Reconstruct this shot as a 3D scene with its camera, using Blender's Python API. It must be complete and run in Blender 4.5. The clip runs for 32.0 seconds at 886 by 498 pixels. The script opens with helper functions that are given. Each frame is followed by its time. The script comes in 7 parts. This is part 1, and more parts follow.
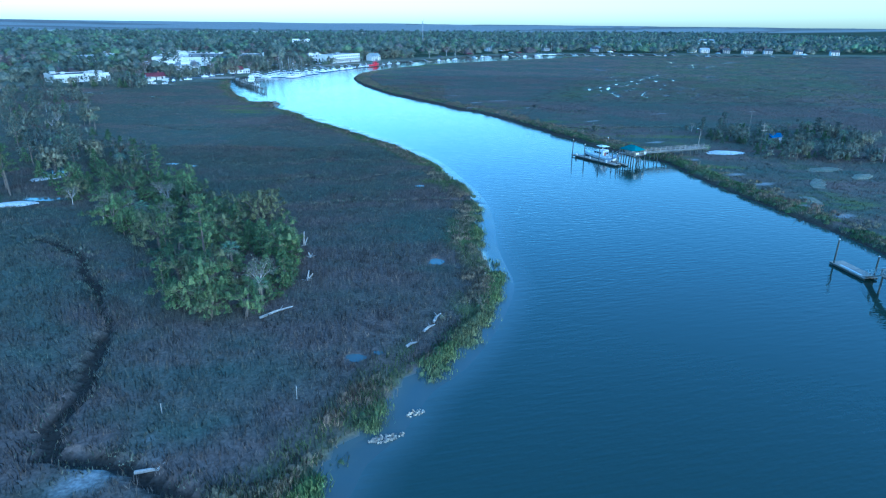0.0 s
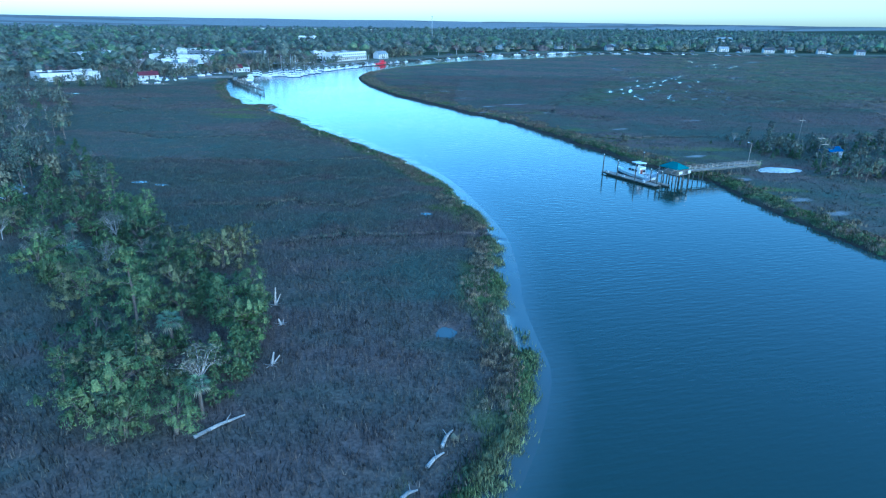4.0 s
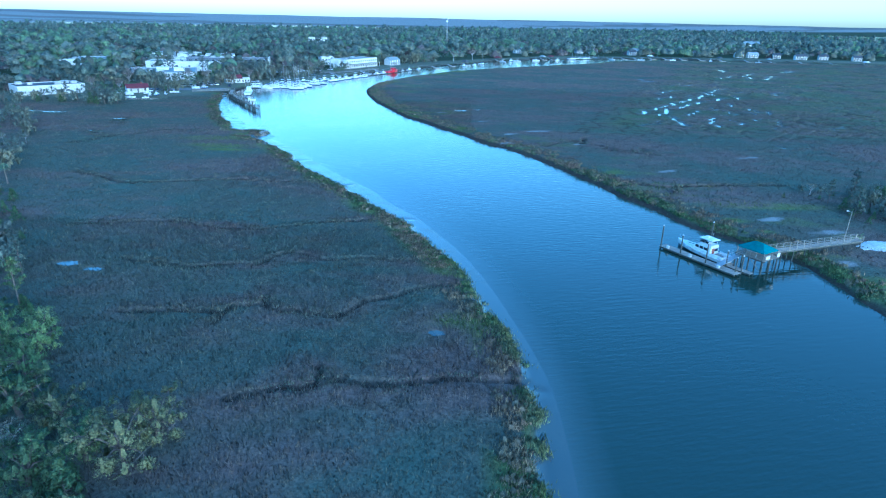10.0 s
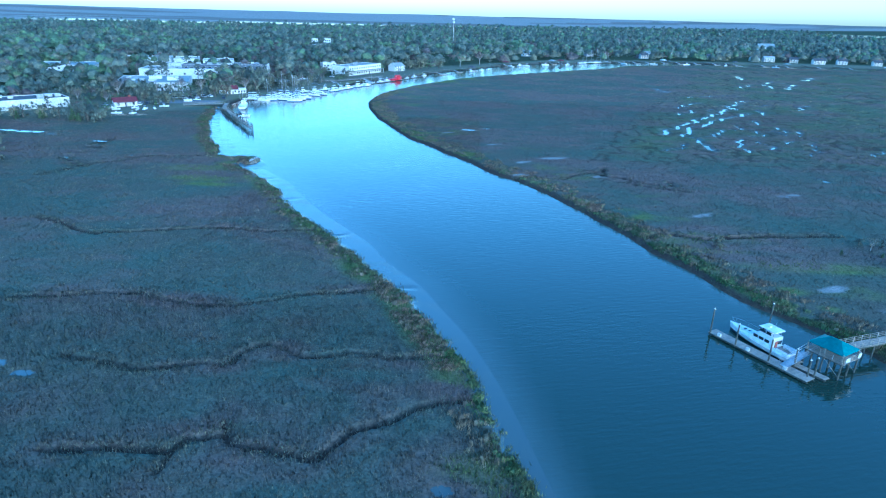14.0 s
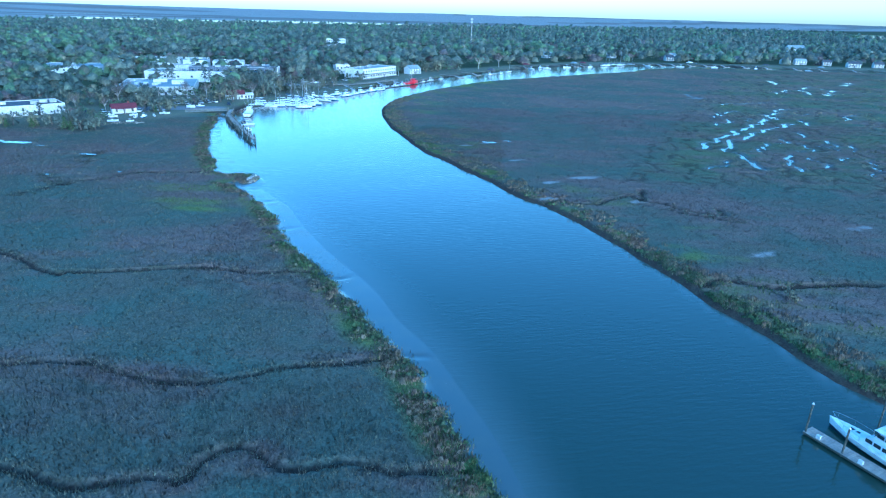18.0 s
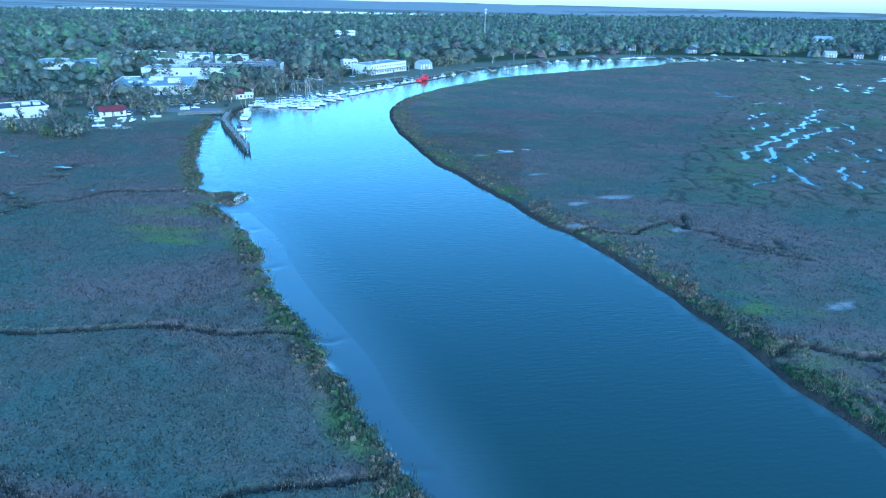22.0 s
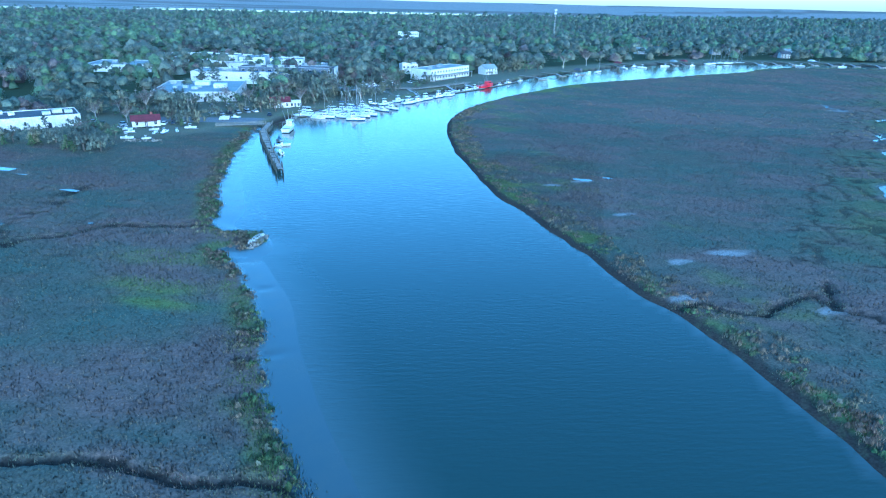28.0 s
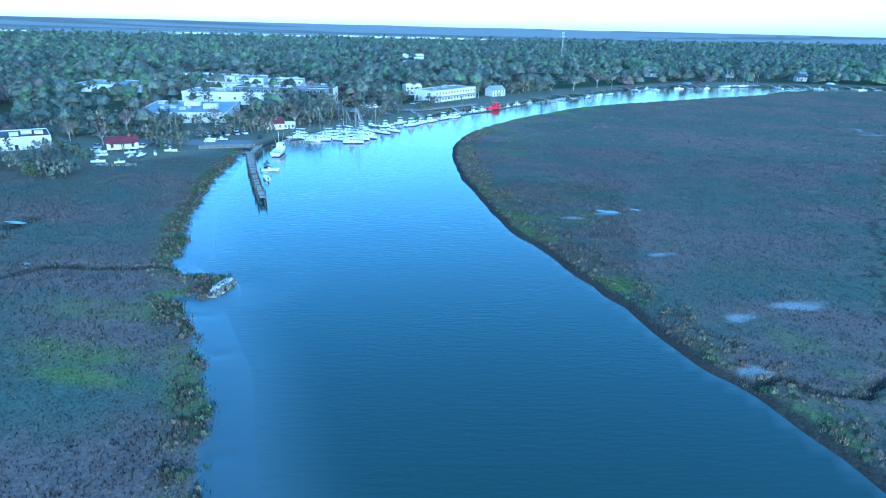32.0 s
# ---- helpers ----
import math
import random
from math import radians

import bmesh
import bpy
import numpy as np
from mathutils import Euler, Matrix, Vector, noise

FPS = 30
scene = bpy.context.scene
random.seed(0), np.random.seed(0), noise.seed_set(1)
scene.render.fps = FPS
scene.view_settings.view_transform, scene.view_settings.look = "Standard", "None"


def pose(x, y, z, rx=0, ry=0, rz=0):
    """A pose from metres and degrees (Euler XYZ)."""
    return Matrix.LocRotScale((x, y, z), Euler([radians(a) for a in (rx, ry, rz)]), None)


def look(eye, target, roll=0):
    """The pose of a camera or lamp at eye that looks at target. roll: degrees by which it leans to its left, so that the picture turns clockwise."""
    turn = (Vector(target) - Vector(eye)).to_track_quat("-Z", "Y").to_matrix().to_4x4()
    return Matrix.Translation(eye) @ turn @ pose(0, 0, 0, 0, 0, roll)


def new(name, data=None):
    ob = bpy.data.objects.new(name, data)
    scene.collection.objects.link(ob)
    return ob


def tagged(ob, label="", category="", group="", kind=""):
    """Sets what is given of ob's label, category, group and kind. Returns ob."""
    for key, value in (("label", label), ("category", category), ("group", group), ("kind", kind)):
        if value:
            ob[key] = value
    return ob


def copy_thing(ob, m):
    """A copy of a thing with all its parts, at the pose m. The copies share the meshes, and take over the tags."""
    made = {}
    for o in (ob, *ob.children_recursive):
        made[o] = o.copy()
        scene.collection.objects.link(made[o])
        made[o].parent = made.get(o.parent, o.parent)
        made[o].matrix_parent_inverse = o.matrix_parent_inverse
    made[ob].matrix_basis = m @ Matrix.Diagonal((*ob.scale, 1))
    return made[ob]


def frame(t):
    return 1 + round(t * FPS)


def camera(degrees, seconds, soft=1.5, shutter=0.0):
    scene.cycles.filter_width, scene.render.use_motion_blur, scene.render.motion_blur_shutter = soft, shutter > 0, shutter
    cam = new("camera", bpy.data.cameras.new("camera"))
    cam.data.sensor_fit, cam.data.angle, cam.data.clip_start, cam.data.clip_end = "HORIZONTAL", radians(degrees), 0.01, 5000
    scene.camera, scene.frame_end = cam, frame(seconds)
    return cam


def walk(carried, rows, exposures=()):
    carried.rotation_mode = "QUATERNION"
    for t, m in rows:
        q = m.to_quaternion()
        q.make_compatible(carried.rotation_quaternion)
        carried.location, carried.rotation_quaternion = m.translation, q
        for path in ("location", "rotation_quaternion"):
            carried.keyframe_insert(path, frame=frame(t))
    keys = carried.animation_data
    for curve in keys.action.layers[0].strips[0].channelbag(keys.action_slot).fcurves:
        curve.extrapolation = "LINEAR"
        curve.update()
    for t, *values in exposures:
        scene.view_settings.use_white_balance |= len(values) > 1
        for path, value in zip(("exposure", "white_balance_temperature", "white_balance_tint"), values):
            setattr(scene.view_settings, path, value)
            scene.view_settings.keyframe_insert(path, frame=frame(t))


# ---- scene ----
cam = camera(72.0, 32.0, soft=1.15)
# seconds, x, y, z, yaw, pitch, lean to the left
PATH = [
    (0, 0.10, 0.02, 37.53, -0.000, -20.198, 0.636),
    (0.5, -0.07, 3.13, 37.42, -0.080, -20.250, 0.674),
    (1, -0.16, 6.31, 37.38, -0.094, -20.273, 0.703),
    (1.5, -0.21, 9.51, 37.41, -0.081, -20.305, 0.714),
    (2, -0.16, 12.73, 37.44, -0.022, -20.336, 0.729),
    (2.5, -0.20, 16.03, 37.50, 0.201, -20.391, 0.743),
    (3, -0.27, 19.24, 37.57, 0.430, -20.439, 0.751),
    (3.5, -0.35, 22.52, 37.53, 0.604, -20.457, 0.770),
    (5.5, -1.20, 35.59, 36.83, 1.268, -20.394, 0.985),
    (6, -1.17, 38.79, 36.92, 1.366, -20.375, 0.996),
    (6.5, -1.26, 42.31, 37.36, 1.480, -20.407, 1.068),
    (7, -1.38, 45.71, 38.11, 1.535, -20.407, 1.108),
    (7.5, -1.45, 49.00, 39.09, 1.616, -20.415, 1.122),
    (8, -1.51, 52.18, 40.20, 1.689, -20.423, 1.124),
    (8.5, -1.72, 55.21, 41.30, 1.745, -20.430, 1.128),
    (9, -1.95, 58.20, 42.39, 1.796, -20.444, 1.136),
    (9.5, -2.09, 61.17, 43.39, 1.854, -20.696, 1.185),
    (10, -2.20, 64.14, 44.41, 1.929, -20.740, 1.248),
    (10.5, -2.44, 67.12, 45.33, 1.982, -20.771, 1.304),
    (11, -2.67, 70.17, 46.23, 2.047, -20.819, 1.346),
    (11.5, -2.85, 73.22, 47.13, 2.104, -21.020, 1.363),
    (12, -3.09, 76.42, 48.13, 2.140, -21.114, 1.368),
    (12.5, -3.30, 79.51, 49.13, 2.201, -21.197, 1.374),
    (13, -3.52, 82.66, 50.16, 2.264, -21.197, 1.391),
    (13.5, -3.68, 85.83, 51.06, 2.341, -21.161, 1.432),
    (14, -3.84, 89.01, 51.69, 2.396, -21.103, 1.454),
    (14.5, -4.04, 91.94, 51.94, 2.489, -21.105, 1.478),
    (16.5, -5.00, 103.81, 51.94, 3.491, -21.122, 1.568),
    (17, -5.31, 107.00, 52.01, 3.741, -21.178, 1.587),
    (17.5, -5.59, 110.24, 52.26, 3.841, -21.234, 1.570),
    (18, -6.06, 113.56, 52.91, 3.871, -21.223, 1.565),
    (18.5, -6.54, 116.82, 53.80, 3.870, -21.242, 1.581),
    (19, -6.93, 120.08, 54.61, 3.912, -21.264, 1.600),
    (19.5, -7.11, 123.25, 55.06, 4.023, -21.336, 1.591),
    (20, -7.49, 126.43, 55.22, 4.551, -21.405, 1.550),
    (20.5, -7.60, 129.70, 55.29, 4.787, -21.439, 1.485),
    (21, -7.79, 132.89, 55.22, 4.863, -21.823, 1.437),
    (21.5, -8.02, 136.17, 55.17, 4.941, -22.180, 1.438),
    (22, -8.27, 139.48, 55.21, 5.012, -22.172, 1.412),
    (22.5, -8.51, 142.84, 55.23, 5.074, -22.159, 1.379),
    (23, -8.76, 146.15, 55.23, 5.144, -22.213, 1.352),
    (23.5, -8.91, 149.51, 55.17, 5.268, -22.226, 1.371),
    (24, -9.12, 152.89, 55.05, 5.343, -22.237, 1.389),
    (24.5, -9.20, 156.26, 54.90, 5.470, -22.236, 1.387),
    (25, -9.07, 159.68, 54.79, 6.032, -22.227, 1.360),
    (25.5, -10.54, 162.52, 54.78, 8.797, -22.229, 1.382),
    (26, -11.09, 165.56, 54.78, 10.430, -22.258, 1.352),
    (26.5, -11.21, 168.91, 54.76, 10.678, -22.284, 1.283),
    (28.5, -13.60, 181.72, 54.43, 10.963, -22.247, 1.342),
    (29, -14.21, 184.84, 54.11, 11.016, -22.292, 1.368),
    (29.5, -14.83, 188.09, 53.70, 11.092, -22.270, 1.396),
    (30, -15.44, 191.30, 53.13, 11.138, -22.244, 1.402),
    (30.5, -16.06, 194.36, 52.33, 11.197, -22.273, 1.408),
    (31, -16.64, 197.34, 51.37, 11.244, -22.196, 1.421),
    (31.5, -17.26, 200.44, 50.51, 11.324, -21.505, 1.420),
    (32, -17.94, 203.68, 49.86, 11.398, -20.130, 1.405),
]
walk(cam, [(t, pose(x, y, z, 90 + pitch, 0, yaw) @ pose(0, 0, 0, 0, 0, lean)) for t, x, y, z, yaw, pitch, lean in PATH],
     exposures=[(0, 1.08, 3540, -5), (3, 1.08, 3540, -5), (6, 1.15, 3540, -5), (13, 1.33, 3540, -5), (20, 1.40, 3540, -5), (32, 1.48, 3540, -5)])

# ---------------------------------------------------------------- light
SUN_UP, SUN_AROUND = 16.0, 145.0
world = bpy.data.worlds.new("dusk_sky")
scene.world = world
world.use_nodes = True
wn = world.node_tree
sky = wn.nodes.new("ShaderNodeTexSky")
sky.sky_type = 'NISHITA'
sky.sun_disc = False
sky.sun_elevation, sky.sun_rotation = radians(SUN_UP), radians(SUN_AROUND)
sky.air_density, sky.dust_density, sky.ozone_density = 1.12, 1.05, 0.7
wn.links.new(sky.outputs["Color"], wn.nodes["Background"].inputs["Color"])
wn.nodes["Background"].inputs["Strength"].default_value = 0.15
sun = new("sun", bpy.data.lights.new("sun", 'SUN'))
sun.data.energy, sun.data.angle, sun.data.color = 0.8, radians(40), (1.0, 0.9, 0.8)
e, r = radians(SUN_UP), radians(SUN_AROUND)
sun.matrix_world = look((0, 0, 0), (-math.sin(r) * math.cos(e), -math.cos(r) * math.cos(e), -math.sin(e)))


# ---------------------------------------------------------------- materials
def material(name, color, rough=0.8, metal=0.0, other=None, grain=1.0, blotch=8.0, bump=0.0, bump_scale=None, island=0.0, spec=0.3, attrs=(), gloss=None, each=None, coarse=0.5, late=None):
    """A painted or natural surface: two colours mixed by blotches and grain in metres, tinted piece by piece, with fine relief."""
    m = bpy.data.materials.new(name)
    m.use_nodes = True
    nt = m.node_tree
    n, l = nt.nodes, nt.links
    b = n["Principled BSDF"]
    b.inputs["Roughness"].default_value, b.inputs["Metallic"].default_value = rough, metal
    b.inputs["Specular IOR Level"].default_value = spec
    geo = n.new("ShaderNodeNewGeometry")
    other = other or tuple(c * 0.7 for c in color)

    def noise_at(scale, detail=3.0):
        t = n.new("ShaderNodeTexNoise")
        t.inputs["Scale"].default_value, t.inputs["Detail"].default_value = 1.0 / scale, detail
        l.new(geo.outputs["Position"], t.inputs["Vector"])
        return t.outputs["Fac"]

    def mixed(fac, a, c, kind='MIX'):
        x = n.new("ShaderNodeMix")
        x.data_type, x.blend_type = 'RGBA', kind
        for sock, v in ((x.inputs["Factor"], fac), (x.inputs[6], a), (x.inputs[7], c)):
            if hasattr(v, "links"):
                l.new(v, sock)
            elif isinstance(v, tuple):
                sock.default_value = (*v, 1.0)
            else:
                sock.default_value = v
        return x.outputs[2]

    def ramp(value, lo, hi):
        x = n.new("ShaderNodeMapRange")
        x.inputs["From Min"].default_value, x.inputs["From Max"].default_value = lo, hi
        l.new(value, x.inputs["Value"])
        return x.outputs["Result"]

    col = mixed(ramp(noise_at(blotch), 0.35, 0.65), color, other)
    for attr, tone in attrs:
        a = n.new("ShaderNodeAttribute")
        a.attribute_name = attr
        col = mixed(a.outputs["Fac"], col, tone)
    g = ramp(noise_at(grain, 5.0), 0.3, 0.7)
    col = mixed(coarse, col, mixed(g, (0.55, 0.55, 0.55), (1.3, 1.3, 1.3)), 'MULTIPLY')
    if late:
        a = n.new("ShaderNodeAttribute")
        a.attribute_name = late[0]
        col = mixed(a.outputs["Fac"], col, late[1])
    if island:
        col = mixed(1.0, col, mixed(geo.outputs["Random Per Island"], (1 - island,) * 3, (1 + island, 1 + island, 1 + island * 0.8)), 'MULTIPLY')
        each = island * 0.6 if each is None else each
        info = n.new("ShaderNodeObjectInfo")
        col = mixed(1.0, col, mixed(info.outputs["Random"], (1 - each,) * 3, (1 + each * 1.3, 1 + each, 1 + each * 0.4)), 'MULTIPLY')
    tone = n.new("ShaderNodeAttribute")
    tone.attribute_name = "tone"
    add = n.new("ShaderNodeMath")
    add.inputs[1].default_value = 1.0
    l.new(tone.outputs["Fac"], add.inputs[0])
    col = mixed(1.0, col, add.outputs[0], 'MULTIPLY')
    l.new(col, b.inputs["Base Color"])
    if gloss:
        a = n.new("ShaderNodeAttribute")
        a.attribute_name = gloss[0]
        x = n.new("ShaderNodeMapRange")
        x.inputs["To Min"].default_value, x.inputs["To Max"].default_value = rough, gloss[1]
        l.new(a.outputs["Fac"], x.inputs["Value"])
        l.new(x.outputs["Result"], b.inputs["Roughness"])
        x = n.new("ShaderNodeMapRange")
        x.inputs["To Min"].default_value, x.inputs["To Max"].default_value = 0.05, 0.9
        l.new(a.outputs["Fac"], x.inputs["Value"])
        l.new(x.outputs["Result"], b.inputs["Specular IOR Level"])
    if bump:
        bn = n.new("ShaderNodeBump")
        bn.inputs["Strength"].default_value, bn.inputs["Distance"].default_value = 1.0, bump
        l.new(noise_at(bump_scale or grain, 4.0), bn.inputs["Height"])
        l.new(bn.outputs["Normal"], b.inputs["Normal"])
        if gloss:
            a = n.new("ShaderNodeAttribute")
            a.attribute_name = gloss[0]
            l.new(ramp(a.outputs["Fac"], 1.04, 0.0), bn.inputs["Strength"])
    return m


def river(name, ripples=0.05, body=(0.03, 0.046, 0.034)):
    """Turbid river water: mirror-like gloss over a silty green body, with wind ripples drawn out across the stream."""
    m = bpy.data.materials.new(name)
    m.use_nodes = True
    n, l = m.node_tree.nodes, m.node_tree.links
    b = n["Principled BSDF"]
    silt, tint = n.new("ShaderNodeAttribute"), n.new("ShaderNodeMix")
    silt.attribute_name, tint.data_type = "shallow", 'RGBA'
    tint.inputs[6].default_value, tint.inputs[7].default_value = (*body, 1), (0.085, 0.105, 0.098, 1)
    l.new(silt.outputs["Fac"], tint.inputs["Factor"])
    l.new(tint.outputs[2], b.inputs["Base Color"])
    b.inputs["Roughness"].default_value, b.inputs["IOR"].default_value = 0.06, 1.5
    geo = n.new("ShaderNodeNewGeometry")

    def ripple(size, stretch, turn, detail):
        mp = n.new("ShaderNodeMapping")
        mp.vector_type = 'TEXTURE'
        mp.inputs["Rotation"].default_value = (0, 0, radians(turn))
        mp.inputs["Scale"].default_value = (size * stretch, size, 1.0)
        t = n.new("ShaderNodeTexNoise")
        t.inputs["Scale"].default_value, t.inputs["Detail"].default_value = 1.0, detail
        l.new(geo.outputs["Position"], mp.inputs["Vector"])
        l.new(mp.outputs["Vector"], t.inputs["Vector"])
        return t.outputs["Fac"]

    add = n.new("ShaderNodeMath")
    add.operation = 'MULTIPLY_ADD'
    add.inputs[1].default_value = 0.45
    l.new(ripple(0.45, 2.0, 35, 1.0), add.inputs[0])
    l.new(ripple(0.75, 4.5, 14, 1.5), add.inputs[2])
    # calm and ruffled patches
    calm = n.new("ShaderNodeMapRange")
    calm.inputs["From Min"].default_value, calm.inputs["From Max"].default_value = 0.35, 0.65
    calm.inputs["To Min"].default_value, calm.inputs["To Max"].default_value = 0.5, 1.0
    l.new(ripple(28.0, 2.0, 30, 3.0), calm.inputs["Value"])
    bn = n.new("ShaderNodeBump")
    bn.inputs["Distance"].default_value = ripples
    l.new(calm.outputs["Result"], bn.inputs["Strength"])
    l.new(add.outputs[0], bn.inputs["Height"])
    l.new(bn.outputs["Normal"], b.inputs["Normal"])
    return m


MARSH = material("marsh_ground", (0.122, 0.117, 0.088), 0.95, other=(0.106, 0.126, 0.095), coarse=0.85, grain=0.35, blotch=17.0, bump=0.09, bump_scale=0.5, spec=0.4, gloss=("mud", 0.16),
                 attrs=(("green", (0.165, 0.195, 0.055)), ("brown", (0.172, 0.135, 0.112)), ("pan_haze", (0.29, 0.28, 0.26)), ("lawn", (0.155, 0.16, 0.112)), ("wood", (0.06, 0.07, 0.035)), ("asphalt", (0.22, 0.22, 0.22)), ("creek", (0.045, 0.04, 0.032)), ("bank", (0.062, 0.052, 0.042))), late=("mud", (0.066, 0.08, 0.076)))
WATER = river("river_water")
STILL = river("still_marsh_water", 0.008, (0.10, 0.115, 0.11))
GRASS = material("cordgrass", (0.148, 0.166, 0.122), 0.8, other=(0.166, 0.16, 0.112), grain=2.0, blotch=11.0, island=0.22, spec=0.2, attrs=(("brown", (0.195, 0.152, 0.124)), ("green", (0.19, 0.225, 0.06))))
BANK = material("bank_grass", (0.125, 0.172, 0.066), 0.8, other=(0.148, 0.168, 0.092), grain=1.0, blotch=9.0, island=0.4, spec=0.15)
REED = material("dry_reeds", (0.225, 0.17, 0.125), 0.9, other=(0.185, 0.178, 0.122), grain=1.0, blotch=12.0, island=0.4, spec=0.1)
# far oak leaves: grey-blue of distance haze mixed into the base colour
HAZY_OAK = material("hazy_oak_leaves", (0.135, 0.16, 0.13), 0.7, other=(0.168, 0.188, 0.155), each=0.3, grain=0.8, blotch=3.0, island=0.2, bump=0.8, bump_scale=1.0, coarse=0.65, spec=0.5)
LIVE_OAK = material("live_oak_leaves", (0.11, 0.165, 0.062), 0.7, other=(0.148, 0.185, 0.082), each=0.35, grain=0.22, blotch=2.5, island=0.2, bump=0.16, bump_scale=0.25, coarse=0.7, spec=0.4)
LIVE_OLIVE = material("live_olive_leaves", (0.185, 0.19, 0.09), 0.7, other=(0.15, 0.165, 0.078), each=0.2, grain=0.22, blotch=2.5, island=0.2, bump=0.16, bump_scale=0.25, coarse=0.7, spec=0.4)
LIVE_FRESH = material("live_fresh_leaves", (0.14, 0.215, 0.06), 0.7, other=(0.115, 0.18, 0.055), each=0.25, grain=0.22, blotch=2.5, island=0.2, bump=0.16, bump_scale=0.25, coarse=0.7, spec=0.4)
LIVE_PINE = material("live_pine_needles", (0.1, 0.152, 0.062), 0.7, other=(0.13, 0.165, 0.078), each=0.3, grain=0.22, blotch=2.5, island=0.2, bump=0.16, bump_scale=0.25, coarse=0.7, spec=0.4)
# far pine needles, bluer than the near ones to stand in for haze
HAZY_PINE = material("hazy_pine_needles", (0.078, 0.104, 0.092), 0.7, other=(0.102, 0.13, 0.112), each=0.3, grain=0.8, blotch=3.0, island=0.2, bump=0.8, bump_scale=0.9, coarse=0.65, spec=0.5)
LEAF_CEDAR = material("cedar_leaves", (0.078, 0.122, 0.045), 0.75, other=(0.098, 0.135, 0.056), grain=0.8, blotch=2.0, island=0.18, spec=0.5)
# fresh and olive leaves carry the same painted haze tint
HAZY_FRESH = material("hazy_fresh_leaves", (0.16, 0.22, 0.105), 0.65, other=(0.14, 0.188, 0.102), grain=0.8, blotch=3.0, island=0.2, bump=0.8, bump_scale=1.0, coarse=0.65, spec=0.5)
HAZY_OLIVE = material("hazy_olive_leaves", (0.205, 0.205, 0.138), 0.7, other=(0.178, 0.184, 0.13), each=0.2, grain=0.8, blotch=3.0, island=0.2, bump=0.8, bump_scale=1.0, coarse=0.65, spec=0.5)
MOSS = material("grey_moss_twigs", (0.240, 0.225, 0.180), 0.9, other=(0.165, 0.180, 0.135), grain=0.5, blotch=2.0, island=0.18, spec=0.1)
RUSSET = material("budding_twigs", (0.22, 0.185, 0.172), 0.9, other=(0.19, 0.168, 0.158), grain=0.8, blotch=3.0, island=0.2, bump=0.8, bump_scale=0.9, coarse=0.65, spec=0.1)
BARK = material("bark", (0.15, 0.13, 0.11), 0.9, grain=0.2, blotch=1.0)
DEAD = material("bleached_dead_wood", (0.42, 0.40, 0.37), 0.85, grain=0.2, blotch=1.0)
WHITE = material("white_paint", (0.70, 0.70, 0.68), 0.6, other=(0.62, 0.62, 0.60), grain=0.6, blotch=4.0)
STUCCO = material("pale_stucco", (0.66, 0.64, 0.60), 0.8, other=(0.58, 0.57, 0.54), grain=0.8, blotch=5.0)
GREYWALL = material("grey_siding", (0.38, 0.40, 0.42), 0.75, other=(0.32, 0.34, 0.36), grain=0.5, blotch=4.0)
BRICKRED = material("red_brick_wall", (0.30, 0.12, 0.09), 0.85, other=(0.24, 0.10, 0.08), grain=0.3, blotch=3.0)
TEAL = material("teal_metal_roof", (0.05, 0.18, 0.18), 0.5, other=(0.045, 0.15, 0.155), grain=0.5, blotch=5.0, spec=0.5)
PALEROOF = material("weathered_membrane_roof", (0.30, 0.33, 0.33), 0.9, other=(0.24, 0.27, 0.28), grain=1.2, blotch=9.0)
DARKROOF = material("dark_shingle_roof", (0.07, 0.075, 0.085), 0.85, other=(0.10, 0.10, 0.11), grain=0.5, blotch=4.0)
REDROOF = material("maroon_roof", (0.13, 0.035, 0.045), 0.7, other=(0.10, 0.03, 0.035), grain=0.5, blotch=3.0)
MOTEL = material("dark_motel_wall", (0.14, 0.16, 0.19), 0.7, other=(0.11, 0.12, 0.15), grain=0.5, blotch=4.0)
GLASS = material("window_glass", (0.03, 0.04, 0.05), 0.08, grain=2.0, blotch=5.0, spec=0.6)
WOOD = material("weathered_grey_boards", (0.30, 0.28, 0.25), 0.85, other=(0.22, 0.21, 0.19), grain=0.25, blotch=1.5, island=0.2)
PILE = material("wet_piling_wood", (0.07, 0.075, 0.065), 0.85, other=(0.11, 0.11, 0.095), grain=0.3, blotch=1.0)
HULL = material("white_gelcoat", (0.80, 0.81, 0.82), 0.3, other=(0.74, 0.76, 0.78), grain=1.0, blotch=4.0, spec=0.5)
NAVY = material("navy_hull_paint", (0.02, 0.03, 0.06), 0.35, grain=1.0, blotch=3.0, spec=0.5)
REDPAINT = material("red_paint", (0.62, 0.03, 0.06), 0.5, other=(0.50, 0.03, 0.05), grain=0.6, blotch=3.0)
BLUEPAINT = material("blue_canvas", (0.05, 0.12, 0.30), 0.8, grain=0.6, blotch=3.0)
METAL = material("galvanised_metal", (0.55, 0.56, 0.57), 0.4, metal=0.8, grain=0.3, blotch=2.0)
ROCK = material("oyster_and_rubble", (0.34, 0.32, 0.29), 0.9, other=(0.22, 0.21, 0.19), grain=0.3, blotch=1.0, island=0.35)
SAND = material("pale_shell_sand", (0.68, 0.68, 0.66), 0.95, other=(0.58, 0.58, 0.56), grain=0.5, blotch=3.0, bump=0.08)


# ---------------------------------------------------------------- helpers of the scene
def link_mesh(name, verts, faces, mat, parent=None, smooth=False):
    me = bpy.data.meshes.new(name)
    me.from_pydata(verts, [], faces)
    me.materials.append(mat)
    if smooth:
        me.polygons.foreach_set("use_smooth", [True] * len(me.polygons))
    ob = new(name, me)
    ob.parent = parent
    return ob


